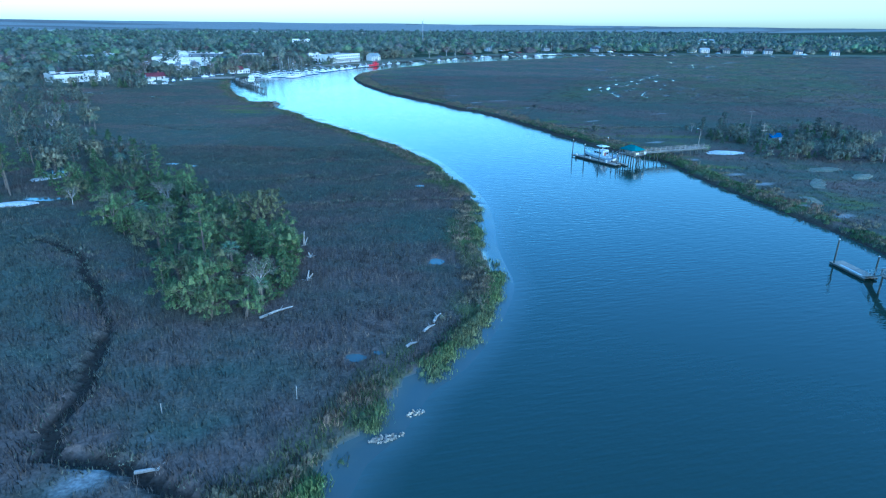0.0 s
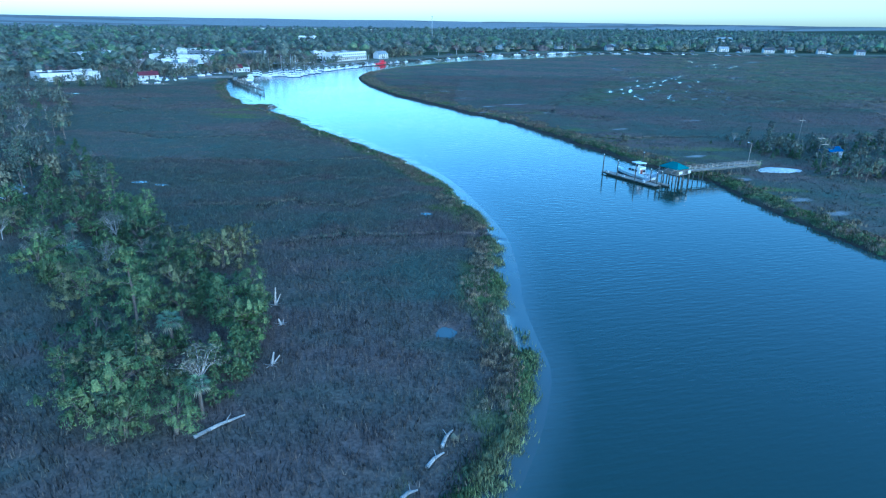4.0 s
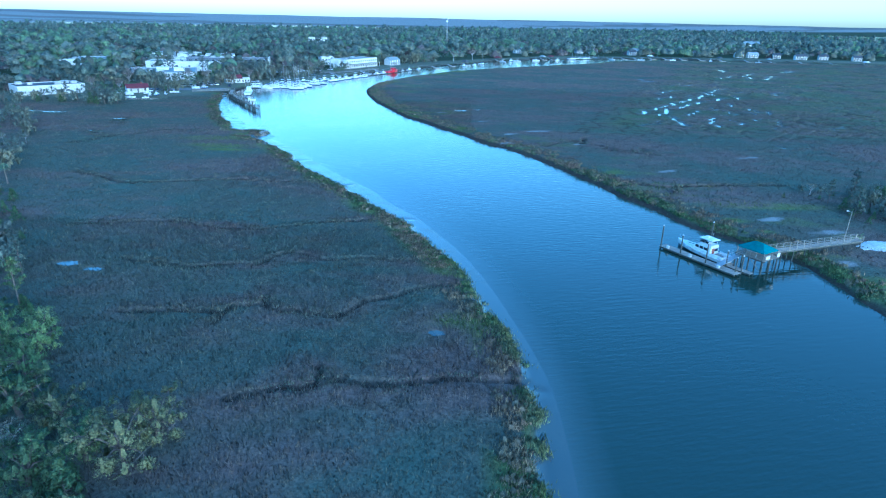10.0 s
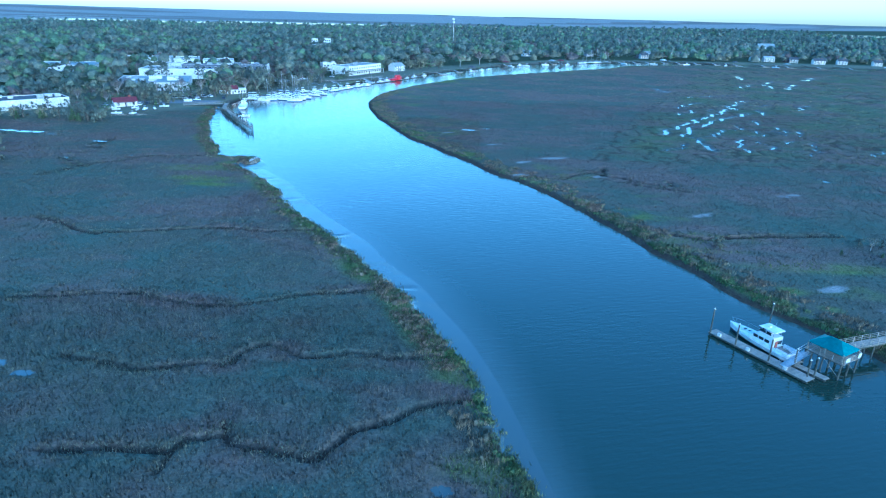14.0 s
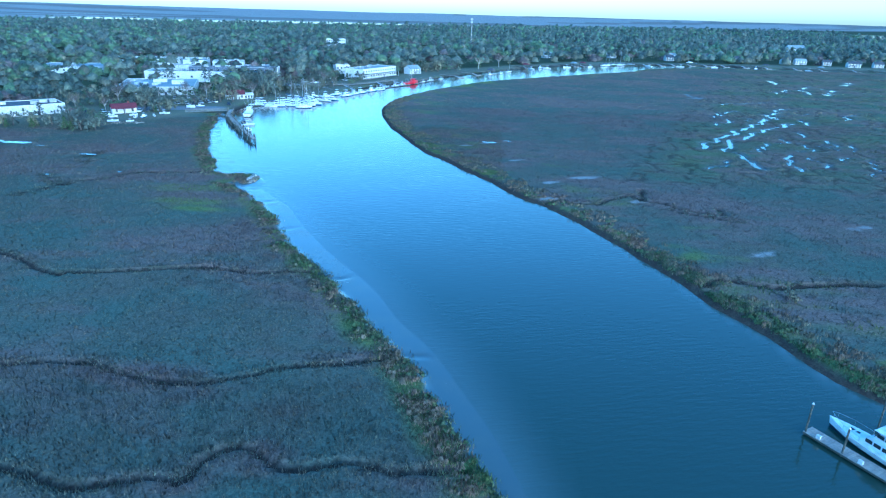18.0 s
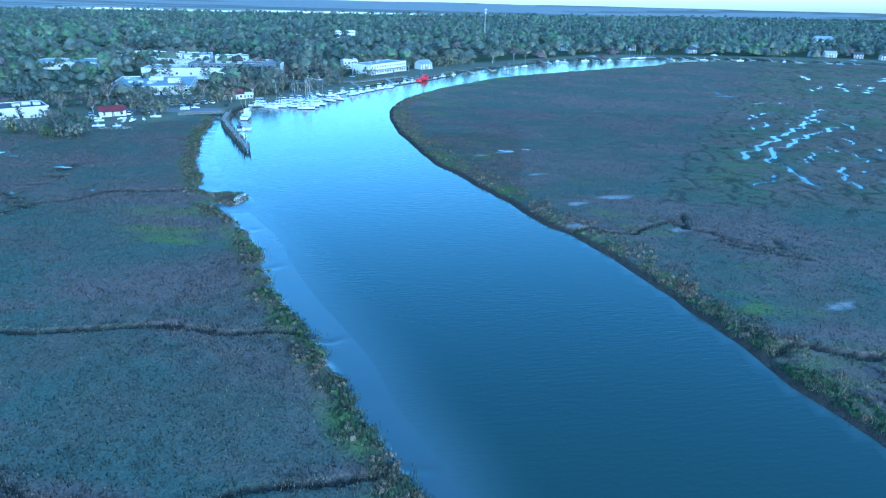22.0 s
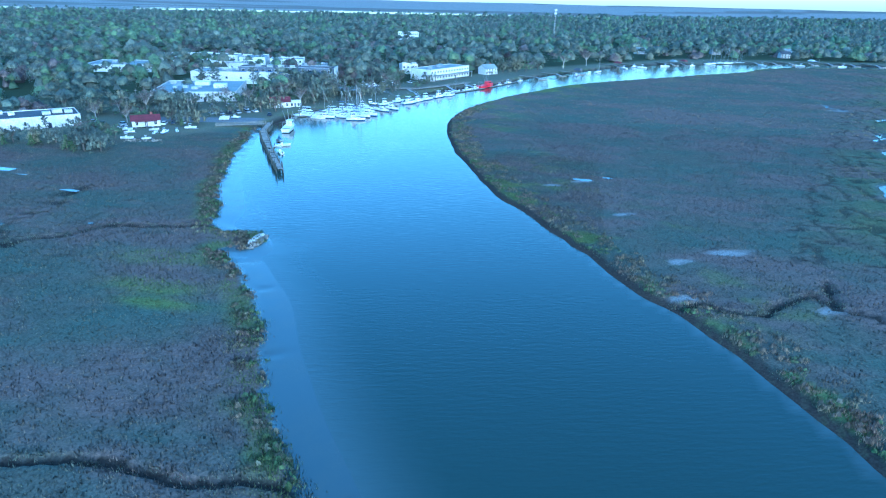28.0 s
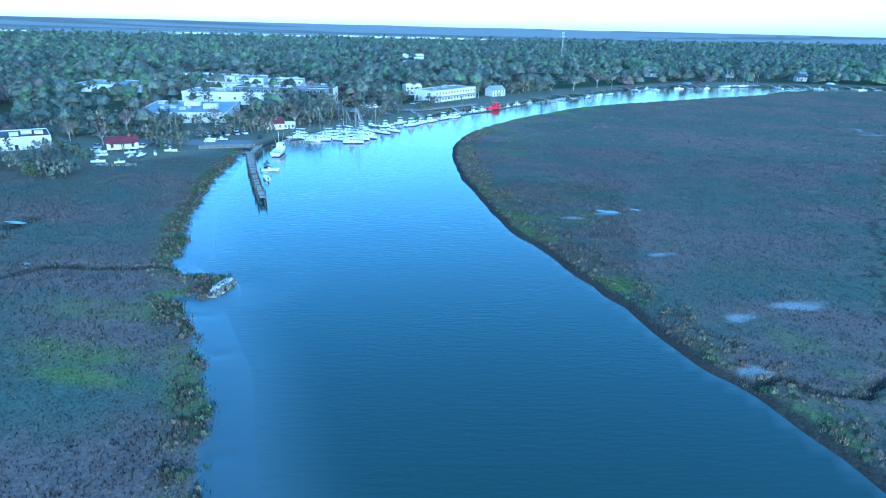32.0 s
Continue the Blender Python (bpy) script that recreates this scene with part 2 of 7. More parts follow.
def part(name, bm, mat, parent=None, label=""):
    me = bpy.data.meshes.new(name)
    bm.normal_update()
    bm.to_mesh(me)
    bm.free()
    me.materials.append(mat)
    ob = new(name, me)
    ob.parent = parent
    return tagged(ob, label)


def thing(name, label, category, m, group="", kind=""):
    ob = new(name)
    ob.matrix_basis = m
    return tagged(ob, label, category, group, kind)


def box(bm, x0, x1, y0, y1, z0, z1, bevel=0.0):
    r = bmesh.ops.create_cube(bm, size=1.0, matrix=Matrix.Translation(((x0 + x1) / 2, (y0 + y1) / 2, (z0 + z1) / 2)) @ Matrix.Diagonal((x1 - x0, y1 - y0, z1 - z0, 1)))
    if bevel:
        edges = list({e for v in r["verts"] for e in v.link_edges})
        bmesh.ops.bevel(bm, geom=edges, offset=bevel, segments=1, affect='EDGES')
    return bm


# ---------------------------------------------------------------- plan of the banks
def smooth_line(points, step=3.0):
    """A Catmull-Rom line through the plan's points, cut into even steps."""
    p = np.array(points, float)
    p = np.vstack([2 * p[0] - p[1], p, 2 * p[-1] - p[-2]])
    out = []
    for a, b, c, d in zip(p[:-3], p[1:-2], p[2:-1], p[3:]):
        k = max(2, int(np.linalg.norm(c - b) / step))
        for t in np.arange(k) / k:
            out.append(0.5 * ((2 * b) + (c - a) * t + (2 * a - 5 * b + 4 * c - d) * t * t + (3 * b - a - 3 * c + d) * t ** 3))
    out.append(p[-2])
    return np.array(out)


def wavy(line, size, seed):
    """The same line with small bays and points."""
    rng = np.random.RandomState(seed)
    n = len(line)
    w = sum(np.interp(np.arange(n), np.arange(0, n + k, k), rng.randn(len(np.arange(0, n + k, k)))) / q for k, q in ((2, 2.0), (5, 1.2), (11, 1.0)))
    d = np.gradient(line, axis=0)
    d /= np.linalg.norm(d, axis=1)[:, None] + 1e-9
    return line + np.stack([-d[:, 1], d[:, 0]], 1) * (w * size)[:, None]


LEFT_EVEN = smooth_line([(-754.4, -106), (-402.7, -71.6), (-194.4, -11.4), (-90.2, 14.5), (-44.9, 22.7), (-25, 30.6), (-11.3, 40.1), (-8.9, 46), (-5.6, 51.2), (-3, 58), (0.8, 63), (4.6, 71), (7.4, 79.5), (8.9, 87), (8.3, 94), (7.5, 104), (7.7, 116), (7, 131), (5, 141.5), (2.9, 149.5), (0.3, 159), (-2.4, 167.5), (-7.2, 179.5), (-12.3, 189), (-18, 199), (-25.6, 209.5), (-32.4, 221.5), (-41.2, 233), (-48.2, 242), (-57.5, 256), (-66, 271.5), (-72.8, 280), (-79, 287.5), (-86.8, 295.5), (-83.7, 296.9), (-81.4, 300.1), (-81.8, 305.1), (-83.7, 307.8), (-87.8, 306.8), (-92.3, 305.9), (-97.4, 308.6), (-100.5, 313.8), (-102.6, 320.9), (-115.9, 346.5), (-125.3, 366.1), (-134.7, 391.9), (-146.3, 427)], 2.0)
LEFT_BANK = wavy(LEFT_EVEN, 0.45, 3)
TOWN_BANK = smooth_line([(-146.3, 429), (-144.3, 443.1), (-142.4, 469.5), (-127.9, 488.9), (-111.4, 514.2), (-93.1, 572.7), (-66.6, 610), (-38.4, 673.1), (3.8, 741.1), (51.3, 812.3), (118.5, 849.3), (201, 889.3), (278.3, 898.6), (372, 890), (470, 893), (560, 897), (700, 925), (1300, 1060)], 6.0)
RIGHT_BANK = wavy(smooth_line([(110.8, -22.7), (86.3, 46.5), (79.3, 80.8), (78.6, 101), (75.8, 119.5), (71.2, 137), (69.8, 145), (67.8, 152.5), (66.2, 164), (65, 172.5), (63.2, 180.5), (57, 192), (49.5, 206), (41.4, 226), (35.4, 240.5), (30.8, 252.5), (28, 260), (23.3, 268.3), (18.2, 278), (12.2, 288.8), (7.8, 293.5), (3.3, 301), (-1.6, 310), (-7.4, 319.5), (-15.4, 332.5), (-21.4, 343), (-29.6, 356.5), (-37.2, 374), (-43.4, 388), (-50.3, 403.5), (-58.7, 432), (-64.8, 455), (-67.4, 472), (-67.7, 492), (-61, 524), (-45.5, 566), (-11, 631), (33, 680), (85, 729), (140, 782), (182, 836), (277, 866), (371, 867), (470, 871), (560, 874), (700, 902), (1300, 1035)], 2.5), 0.5, 5)


def meander(line, seed):
    """Short loops across a line, as a marsh creek winds."""
    d = np.gradient(line, axis=0)
    d /= np.linalg.norm(d, axis=1)[:, None] + 1e-9
    s = np.cumsum(np.linalg.norm(np.diff(line, axis=0, prepend=line[:1]), axis=1))
    sway = 1.2 * np.sin(s / 2.3 + seed) + 1.1 * np.sin(s / 3.9 + 2.1 * seed)
    return line + np.stack([-d[:, 1], d[:, 0]], 1) * (sway * np.minimum(1, s / 6))[:, None]


def line_distance(x, y, line):
    best = np.full(x.shape, 1e9)
    for (ax, ay), (bx, by) in zip(line[:-1], line[1:]):
        dx, dy = bx - ax, by - ay
        t = np.clip(((x - ax) * dx + (y - ay) * dy) / (dx * dx + dy * dy + 1e-9), 0, 1)
        best = np.minimum(best, (x - ax - t * dx) ** 2 + (y - ay - t * dy) ** 2)
    return np.sqrt(best)


def inside(x, y, poly):
    hit = np.zeros(x.shape, bool)
    for (ax, ay), (bx, by) in zip(poly, np.roll(poly, -1, axis=0)):
        if ay != by:
            hit ^= ((ay > y) != (by > y)) & (x < (bx - ax) * (y - ay) / (by - ay) + ax)
    return hit


FAR_LEFT = np.array([(6000, 1500), (6000, 6000), (-6000, 6000), (-6000, -190)])
FAR_RIGHT = np.array([(6000, 1400), (6000, -400), (150, -400)])
LEFT_LAND = np.vstack([LEFT_BANK, TOWN_BANK, FAR_LEFT])
RIGHT_LAND = np.vstack([RIGHT_BANK, FAR_RIGHT])


def value_noise(x, y, scale, seed, octaves=3):
    rng = np.random.RandomState(seed)
    total, amp, norm = 0, 1.0, 0
    for o in range(octaves):
        tab = rng.rand(256, 256)
        u, v = x / scale * 2 ** o + 37.1 * o, y / scale * 2 ** o + 11.3 * o
        i, j = np.floor(u).astype(int), np.floor(v).astype(int)
        fx, fy = u - i, v - j
        fx, fy = fx * fx * (3 - 2 * fx), fy * fy * (3 - 2 * fy)
        t = lambda a, b: tab[a % 256, b % 256]
        total = total + amp * ((t(i, j) * (1 - fx) + t(i + 1, j) * fx) * (1 - fy) + (t(i, j + 1) * (1 - fx) + t(i + 1, j + 1) * fx) * fy)
        norm += amp
        amp *= 0.5
    return total / norm


# creeks: half width, depth, line
WINDING = [
    (1.0, [(145, 505), (132, 494), (125, 481), (127, 470), (126, 463), (113, 449)]), (1.2, [(180, 524), (163, 497), (141, 460), (126, 441), (112, 421), (98, 403), (90, 390), (88, 382)]),
    (1.2, [(160, 464), (142, 445), (131, 434), (122, 421), (111, 408), (103, 400), (102, 391), (97, 383), (97, 373), (99, 368), (98, 354), (97, 347)]),
    (0.7, [(150, 436), (150, 429), (144, 421)]), (0.8, [(121, 401), (119, 394), (114, 388)]), (0.8, [(112, 389), (111, 382), (107, 379)]), (0.6, [(134, 416), (132, 408), (127, 402)]),
    (0.8, [(137, 404), (136, 397), (136, 391), (130, 383)]), (0.9, [(121, 377), (118, 368), (113, 362), (113, 354), (113, 347)]), (0.9, [(154, 414), (150, 400), (144, 397)]),
    (0.8, [(126, 373), (126, 364), (126, 354)]), (0.8, [(160, 404), (154, 390)]), (0.7, [(136, 366), (144, 376)]), (0.9, [(270, 662), (274, 651), (252, 613)]), (0.9, [(254, 724), (248, 694)]),
    (0.7, [(275, 687), (252, 654), (242, 620), (233, 612)]), (0.7, [(215, 507), (203, 492), (200, 484)]), (0.7, [(172, 479), (166, 459)]), (0.7, [(141, 476), (138, 463)]),
    (0.8, [(168, 492), (162, 488), (152, 472)]), (0.5, [(145, 537), (162, 544), (189, 555)]), (0.7, [(138, 590), (141, 567)]), (0.7, [(76, 344), (85, 353), (92, 359)]),
    (0.6, [(175, 499), (189, 504)]), (0.6, [(212, 613), (236, 644)]), (0.6, [(299, 686), (330, 730)]), (0.7, [(118, 304), (118, 299)]), (0.7, [(152, 373), (137, 342)]),
    (0.7, [(378, 671), (384, 670)]), (0.7, [(163, 346), (172, 358)]), (0.7, [(149, 406), (146, 391)]),
]
CREEKS = [
    (0.5, 0.95, [(-65.8, 169.6), (-58.4, 167), (-52, 164.8), (-47.5, 166.5), (-43.1, 167.7), (-39.7, 167.6), (-39.6, 169.7), (-38.1, 173.3), (-35.5, 174.8), (-30.8, 172.4), (-27, 171.4), (-20.9, 173.3), (-14.8, 172.5), (-6, 174)]),
    (0.5, 0.95, [(-54.7, 147.7), (-49.3, 148.2), (-44, 148.9), (-40.1, 148.2), (-38.5, 150.3), (-36.5, 151.5), (-34.7, 152.1), (-34.5, 154), (-32.6, 151), (-29.1, 150.1), (-24.8, 149.4), (-21.5, 148.7), (-19.9, 150.6), (-17.6, 154.2), (-13.7, 155.8), (-9.7, 159.5), (-5.4, 161.7), (0, 162)]),
    (0.35, 0.7, [(-38.6, 144.8), (-38.9, 146.4), (-39.1, 148.7)]),
    (0.5, 0.9, [(-29.7, 125), (-25.3, 127.6), (-22.6, 128.7), (-20.4, 129.7), (-19.8, 131.1), (-17.4, 130.7), (-13.5, 130), (-8.5, 130.1), (-3.6, 131.4), (0.9, 131.2), (6.5, 132)]),
    (0.4, 0.8, [(-19.8, 131.1), (-20.1, 132.5), (-20.8, 134)]),
    (0.65, 1.0, [(-114.5, 232.3), (-102.9, 227.1), (-91.9, 221.8), (-92.3, 223.6), (-87.2, 223.2), (-78.6, 225.6), (-68.7, 228.2), (-57.5, 228.5), (-51.7, 228.1), (-45.7, 230.2), (-39, 230.5)]),
    (0.9, 0.9, [(-141.6, 272.3), (-138.9, 278.6), (-135.9, 285.4), (-133.7, 290.2), (-127.2, 294.2), (-124.7, 299.5), (-119.2, 303.3), (-107.7, 306.3), (-98.1, 309.2)]),
    (0.7, 0.9, [(-135.9, 285.4), (-141.4, 290.5), (-146.6, 295.2), (-148.7, 303.2), (-145.2, 309.6), (-150.2, 320.2), (-151, 329.9)]),
    (0.95, 1.1, [(-35.7, 45.7), (-37.9, 49.9), (-37.9, 52.7), (-38.2, 55.3), (-39.5, 58.6), (-40.6, 63.6), (-41.9, 67)]),
    (0.45, 0.8, [(-41.9, 67), (-43.5, 71), (-47.5, 76), (-50, 80.5)]),
    (0.75, 1.2, [(-73.5, 103.4), (-68, 100.6), (-60.3, 95.2), (-57, 90.2), (-53.2, 85.6), (-50, 80.5)]),
    (0.8, 0.9, [(-35.7, 45.7), (-31.8, 44.8), (-29, 44.3), (-26.5, 43.2), (-22.7, 41.2), (-17, 38)]),
    (0.8, 1.0, [(28, 290.2), (33.1, 297.3), (39.7, 302), (41.9, 297.9), (43.2, 296.7), (48.2, 295.1), (52.4, 289.4), (56, 287.6), (62.8, 285.5), (63.1, 291.4)]),
    (0.9, 1.0, [(42.3, 298), (43.8, 303), (45.6, 309.3)]),
    (0.9, 0.9, [(41.5, 233.5), (45.5, 237.6), (51.5, 236.5), (56.4, 235.8), (70.1, 238.6), (90, 241)]),
    (0.7, 0.8, [(11.5, 289), (16, 292.5), (21, 291), (28, 290.2)]),
    (0.7, 0.7, [(49, 288.6), (51.9, 285.5), (56.8, 283.1), (66, 279)]),
    (0.5, 0.5, [(-88, 187), (-68, 190), (-48, 188), (-34, 194), (-20, 198)]),
]


# shallow drains across the mud flat
CRACKS = [[(-73.6, 279.1), (-69.7, 279.2), (-67, 281.1)], [(-83, 289.5), (-79.7, 290.9), (-76.3, 292.2)], [(-58.2, 256.8), (-56.8, 256.7), (-54.8, 258.5), (-51.9, 259.4)], [(-40, 229.7), (-36.6, 228.5), (-34.5, 229.4), (-33.3, 231.6), (-32.1, 231.8)], [(-19.1, 199.3), (-16.4, 199.9), (-13.5, 200.3)], [(5.2, 132.3), (6.8, 131.4), (9.3, 130.9)], [(-94.6, 308), (-90, 307.2), (-86.4, 309.1)]]
# standing water on the marsh: centre and half widths
POOLS = [(-0.9, 93.9, 1.3, 1.6), (-10, 62.7, 1.2, 1.0), (-74.5, 165.3, 2.4, 1.2), (-5.4, 144.1, 1.4, 1.0), (-5.5, 378.1, 4.0, 1.5), (3.3, 382.4, 2.2, 0.8), (-191, 339.5, 6, 2.4), (-201.8, 341.1, 6, 2), (-179.6, 336, 3, 1.4), (-152.7, 325.1, 3.4, 1.0), (-147.5, 296.2, 1.6, 1.2), (-127, 302.9, 1.2, 0.8), (-99.9, 155.6, 3.5, 6), (-86.9, 128.6, 5, 1.6), (-7.5, 63.9, 0.7, 0.5), (-68.5, 163.2, 2, 1)]


def terrain(x, y):
    """Height of the ground and what covers it."""
    left, right = inside(x, y, LEFT_LAND), inside(x, y, RIGHT_LAND)
    dl, dt, dr = line_distance(x, y, LEFT_BANK), line_distance(x, y, TOWN_BANK), line_distance(x, y, RIGHT_BANK)
    land = left | right
    d = np.minimum(np.minimum(dl, dt), dr)
    marsh = 0.7 + 0.25 * value_noise(x, y, 14.0, 1) + 0.12 * value_noise(x, y, 3.0, 2)
    z = np.where(land, np.minimum(marsh, np.where(right, np.interp(y, [180, 220], [0.05, 0.32]) + d * 0.6, 0.35 + d * 0.5)), 0)
    # the mud flat on the outer bank slopes slowly, the other banks fall steeply
    width = np.interp(y, [40, 60, 90, 108, 132, 165, 186, 203, 229, 253, 282, 300, 320, 345, 414, 430], [2.4, 2.4, 2.3, 2.5, 3, 3.8, 4.6, 5.6, 6, 6.6, 6.2, 6.2, 7, 6, 3.5, 2])
    width = width * np.clip(np.hypot(x + 82, y - 309) / 14.0, 0.15, 1)
    off_left = ~land & (dl <= np.minimum(dt, dr))
    even = np.full(x.shape, 1e3)
    even[off_left] = line_distance(x[off_left], y[off_left], LEFT_EVEN)
    z = np.where(off_left, np.maximum(np.minimum(0.3 - 0.3 * dl / (width * 1.4), 0.3 - 0.3 * even / width), -1.5), z)
    z = np.where(~land & ~off_left, np.maximum(np.where(dr < dt, np.interp(y, [180, 220], [0.03, 0.32]), 0.35) - 0.3 * d, -1.5), z)
    cut, beside = np.zeros(x.shape), np.zeros(x.shape)
    for half, deep, line in CREEKS:
        bend = wavy(smooth_line(line, 1.5), 0.35, int(abs(line[0][0])))
        lo, hi = bend.min(0) - 6, bend.max(0) + 6
        near = (x > lo[0]) & (x < hi[0]) & (y > lo[1]) & (y < hi[1])
        q = line_distance(x[near], y[near], bend)
        cut[near] = np.maximum(cut[near], deep * np.clip((1.25 - q / half) * 2, 0, 1))
        beside[near] = np.maximum(beside[near], np.clip(1.3 - q / 4.0, 0, 1))
    z = np.where(land, np.maximum(z - cut, np.minimum(z, 0.07)), z)
    # pans and winding pools in the marsh inside the bend
    lean = x - 0.42 * (y - 400)
    zone = np.clip(np.minimum((lean - 70) / 20, (300 - lean) / 40), 0, 1) * np.clip(np.minimum((y - 315) / 25, (860 - y) / 120), 0, 1) * right
    channel, wet = np.zeros(x.shape), np.zeros(x.shape)
    for half, line in WINDING:
        bend = meander(smooth_line(line, 1.2), int(line[0][0] + line[0][1]))
        lo, hi = bend.min(0) - 12, bend.max(0) + 12
        near = (x > lo[0]) & (x < hi[0]) & (y > lo[1]) & (y < hi[1])
        q = line_distance(x[near], y[near], bend) / (half * y[near] / 400 * (0.4 + 0.5 * value_noise(x[near], y[near], 6.0, 20, 2)))
        channel[near] = np.maximum(channel[near], np.clip(1.7 - q, 0, 1))
        wet[near] = np.maximum(wet[near], np.clip(1.25 - q / 4.0, 0, 1))
    z = z - 0.75 * channel
    # dry side creeks between mounds
    wx, wy = x + 12 * (value_noise(x, y, 11, 8) - 0.5), y + 12 * (value_noise(x, y, 10, 9) - 0.5)
    def cells(ax, ay):
        return value_noise(ax * 1.0, ay * 0.7, 6.5, 6, 1) - 0.5

    ridge = np.abs(cells(wx, wy)) / np.maximum(np.hypot(cells(wx + 0.5, wy) - cells(wx - 0.5, wy), cells(wx, wy + 0.5) - cells(wx, wy - 0.5)), 0.04)
    mosaic = np.clip(np.minimum((lean - 66) / 16, 1), 0, 1) * np.clip((y - 312) / 20, 0, 1) * right * np.clip((d - 15) / 20, 0, 1)
    gully = np.clip(1.6 - ridge / 0.6, 0, 1) * np.clip(mosaic * 2.2 - 0.6 * value_noise(x, y, 40, 13), 0, 1) * (channel < 0.05)
    z = z - 0.2 * gully + 0.3 * zone * np.clip(1 - np.abs(ridge - 2.5) / 2.0, 0, 1) * (channel < 0.05)
    pan_haze = value_noise(x * 0.5, y, 22.0, 12, 2)
    pools = np.zeros(x.shape)
    for px, py, rx, ry in POOLS:
        q = np.sqrt(((x - px) / rx) ** 2 + ((y - py) / ry) ** 2) + 0.9 * (value_noise(x, y, 2.2, 14) - 0.5)
        pools = np.maximum(pools, np.clip((1.15 - q) * 4, 0, 1))
    z = np.where(land, z * (1 - pools) + 0.72 * pools, z)
    crack = np.zeros(x.shape)
    for line in CRACKS:
        bend = wavy(smooth_line(line, 1.0), 0.2, 3)
        near = (x > bend[:, 0].min() - 3) & (x < bend[:, 0].max() + 3) & (y > bend[:, 1].min() - 3) & (y < bend[:, 1].max() + 3)
        crack[near] = np.maximum(crack[near], np.clip(1.5 - line_distance(x[near], y[near], bend) / 0.45, 0, 1))
    z = np.where(off_left & (z > 0.03), np.maximum(z - 0.14 * crack, 0.02), z)
    town = np.clip((y - np.interp(x, [-421, -220, -199, -171, -146, -140], [355, 370, 375, 396, 429, 433])) / 6.0, 0, 1) * left
    town = town * np.clip(d / 5.0, 0, 1)
    z = np.where(town > 0, z * (1 - town) + 1.7 * town, z)
    # beyond the town: woods, then far marsh cut by long open waters
    beyond = y - np.interp(x, [-2400, -1350, -1010, -230, 900, 1700], [1300, 1775, 2020, 2590, 3450, 3800])
    strips = value_noise(x * 0.35, y * 1.6 - 0.3 * x, 420, 21, 3)
    z = np.where((beyond > 60) & (strips > 0.6), -1.0, z)
    z = np.where((x > np.interp(y, [2300, 2450, 2950, 4800], [1700, 1400, 1480, 2350])) & (y > 2350), -1.0, z)
    # low far shores close the view
    z = np.maximum(z, np.clip((np.hypot(x, y) - 3700) / 1200, 0, 1) ** 2 * (42 + 8 * (value_noise(x, y, 350, 22, 2) - 0.5)) - 1.5)
    cover = {
        "creek": np.clip(np.where(land & ((cut > 0.12) | ((channel > 0.05) & (channel < 0.45))), 0.95, 0.0) + 0.6 * (land & (gully > 0.3) & (cut <= 0.12)) + 0.9 * (off_left & (crack > 0.3)) + (~land & ~off_left), 0, 1),
        "pool": pools,
        "bank": np.clip(1.5 - dr, 0, 1) * (dr < dl) * (y < 560),
        "mud": np.clip(off_left * (0.8 + 0.35 * value_noise(x, y, 2.5, 37)) + land * (dl < 0.8) + land * ((channel > 0.45) * 0.9 + 0.4 * wet * (channel < 0.45)), 0, 1),
        # pale pans; beyond the woods the same pale colour stands in for distance haze
        "pan_haze": np.clip(sum(np.clip(2.2 - 2 * (((x - cx) * 0.9 + (y - cy) * 0.4) ** 2 / a ** 2 + ((y - cy) * 0.9 - (x - cx) * 0.4) ** 2 / b ** 2) - 2.5 * value_noise(x, y, 3.0, 33), 0, 1) for cx, cy, a, b in ((29.1, 322.2, 11, 3), (15.7, 313.4, 6, 2), (13.5, 293.8, 6, 2.2), (40.5, 295, 6, 2), (-5.5, 376.1, 7, 2), (139.7, 566.1, 14, 4), (60.1, 254.4, 8, 2), (71.9, 206.6, 7, 2), (-14.3, 368.7, 6, 2), (80.2, 197.2, 7, 3), (77.8, 159.5, 4, 2), (80.6, 149.6, 5, 2), (80.2, 129.2, 4, 2.5), (83, 122.2, 5, 2.5), (80.4, 106.9, 4, 2.5), (6.2, 344.6, 6, 1.6), (95.3, 278.6, 9, 2.5), (73.6, 178.3, 3, 2), (-29.8, 42.9, 9, 4.5))) + (beyond > 60) * np.where(strips > 0.48, 1.0, 0.35), 0, 1) * land,
        "green": np.clip((np.clip(1 - np.abs(d - 3) / 4.0, 0, 1) * (value_noise(x, y, 9, 31) > 0.45) + np.clip((value_noise(x + 0.5 * y, y * 1.5, 11, 34) - 0.6) * 8, 0, 1) * np.clip(1 - dr / 40, 0, 1) * right + 1.5 * sum(np.exp(-(((x - gx) / gw) ** 2 + ((y - gy) / gh) ** 2)) for gx, gy, gw, gh in ((-96.4, 287.5, 9, 3.3), (-89.3, 274.8, 8.5, 3), (-84.2, 268.1, 7, 1.7), (76.6, 218, 16, 2.5), (-1.4, 147.9, 4, 2), (52, 236, 12, 2.5))) + 0.35 * zone * np.clip(1.4 * value_noise(x, y, 16, 38) , 0, 1)) * land, 0, 0.8),
        "brown": np.clip((0.65 * value_noise(x, y * 1.6, 30, 32) + 0.35 * value_noise(x, y * 2.2, 8, 35) - np.interp(y, [150, 300], [0.45, 0.40])) * 4.2 + 0.75 * beside * value_noise(x, y, 9, 36), 0, 1) * 0.9 * land,
        "lawn": np.clip(town * 1.0, 0, 1) * (y < 1100),
        "wood": np.clip((y - np.interp(x, [-421, -151, -59, 100, 360], [355, 525, 700, 881, 934])) / 20.0, 0, 1) * left * (beyond < 40),
        "asphalt": np.clip(((x < -150) & (x > -200) & (np.abs(y - (432 + 0.25 * (x + 170))) < 6)) * 1.0, 0, 1),
    }
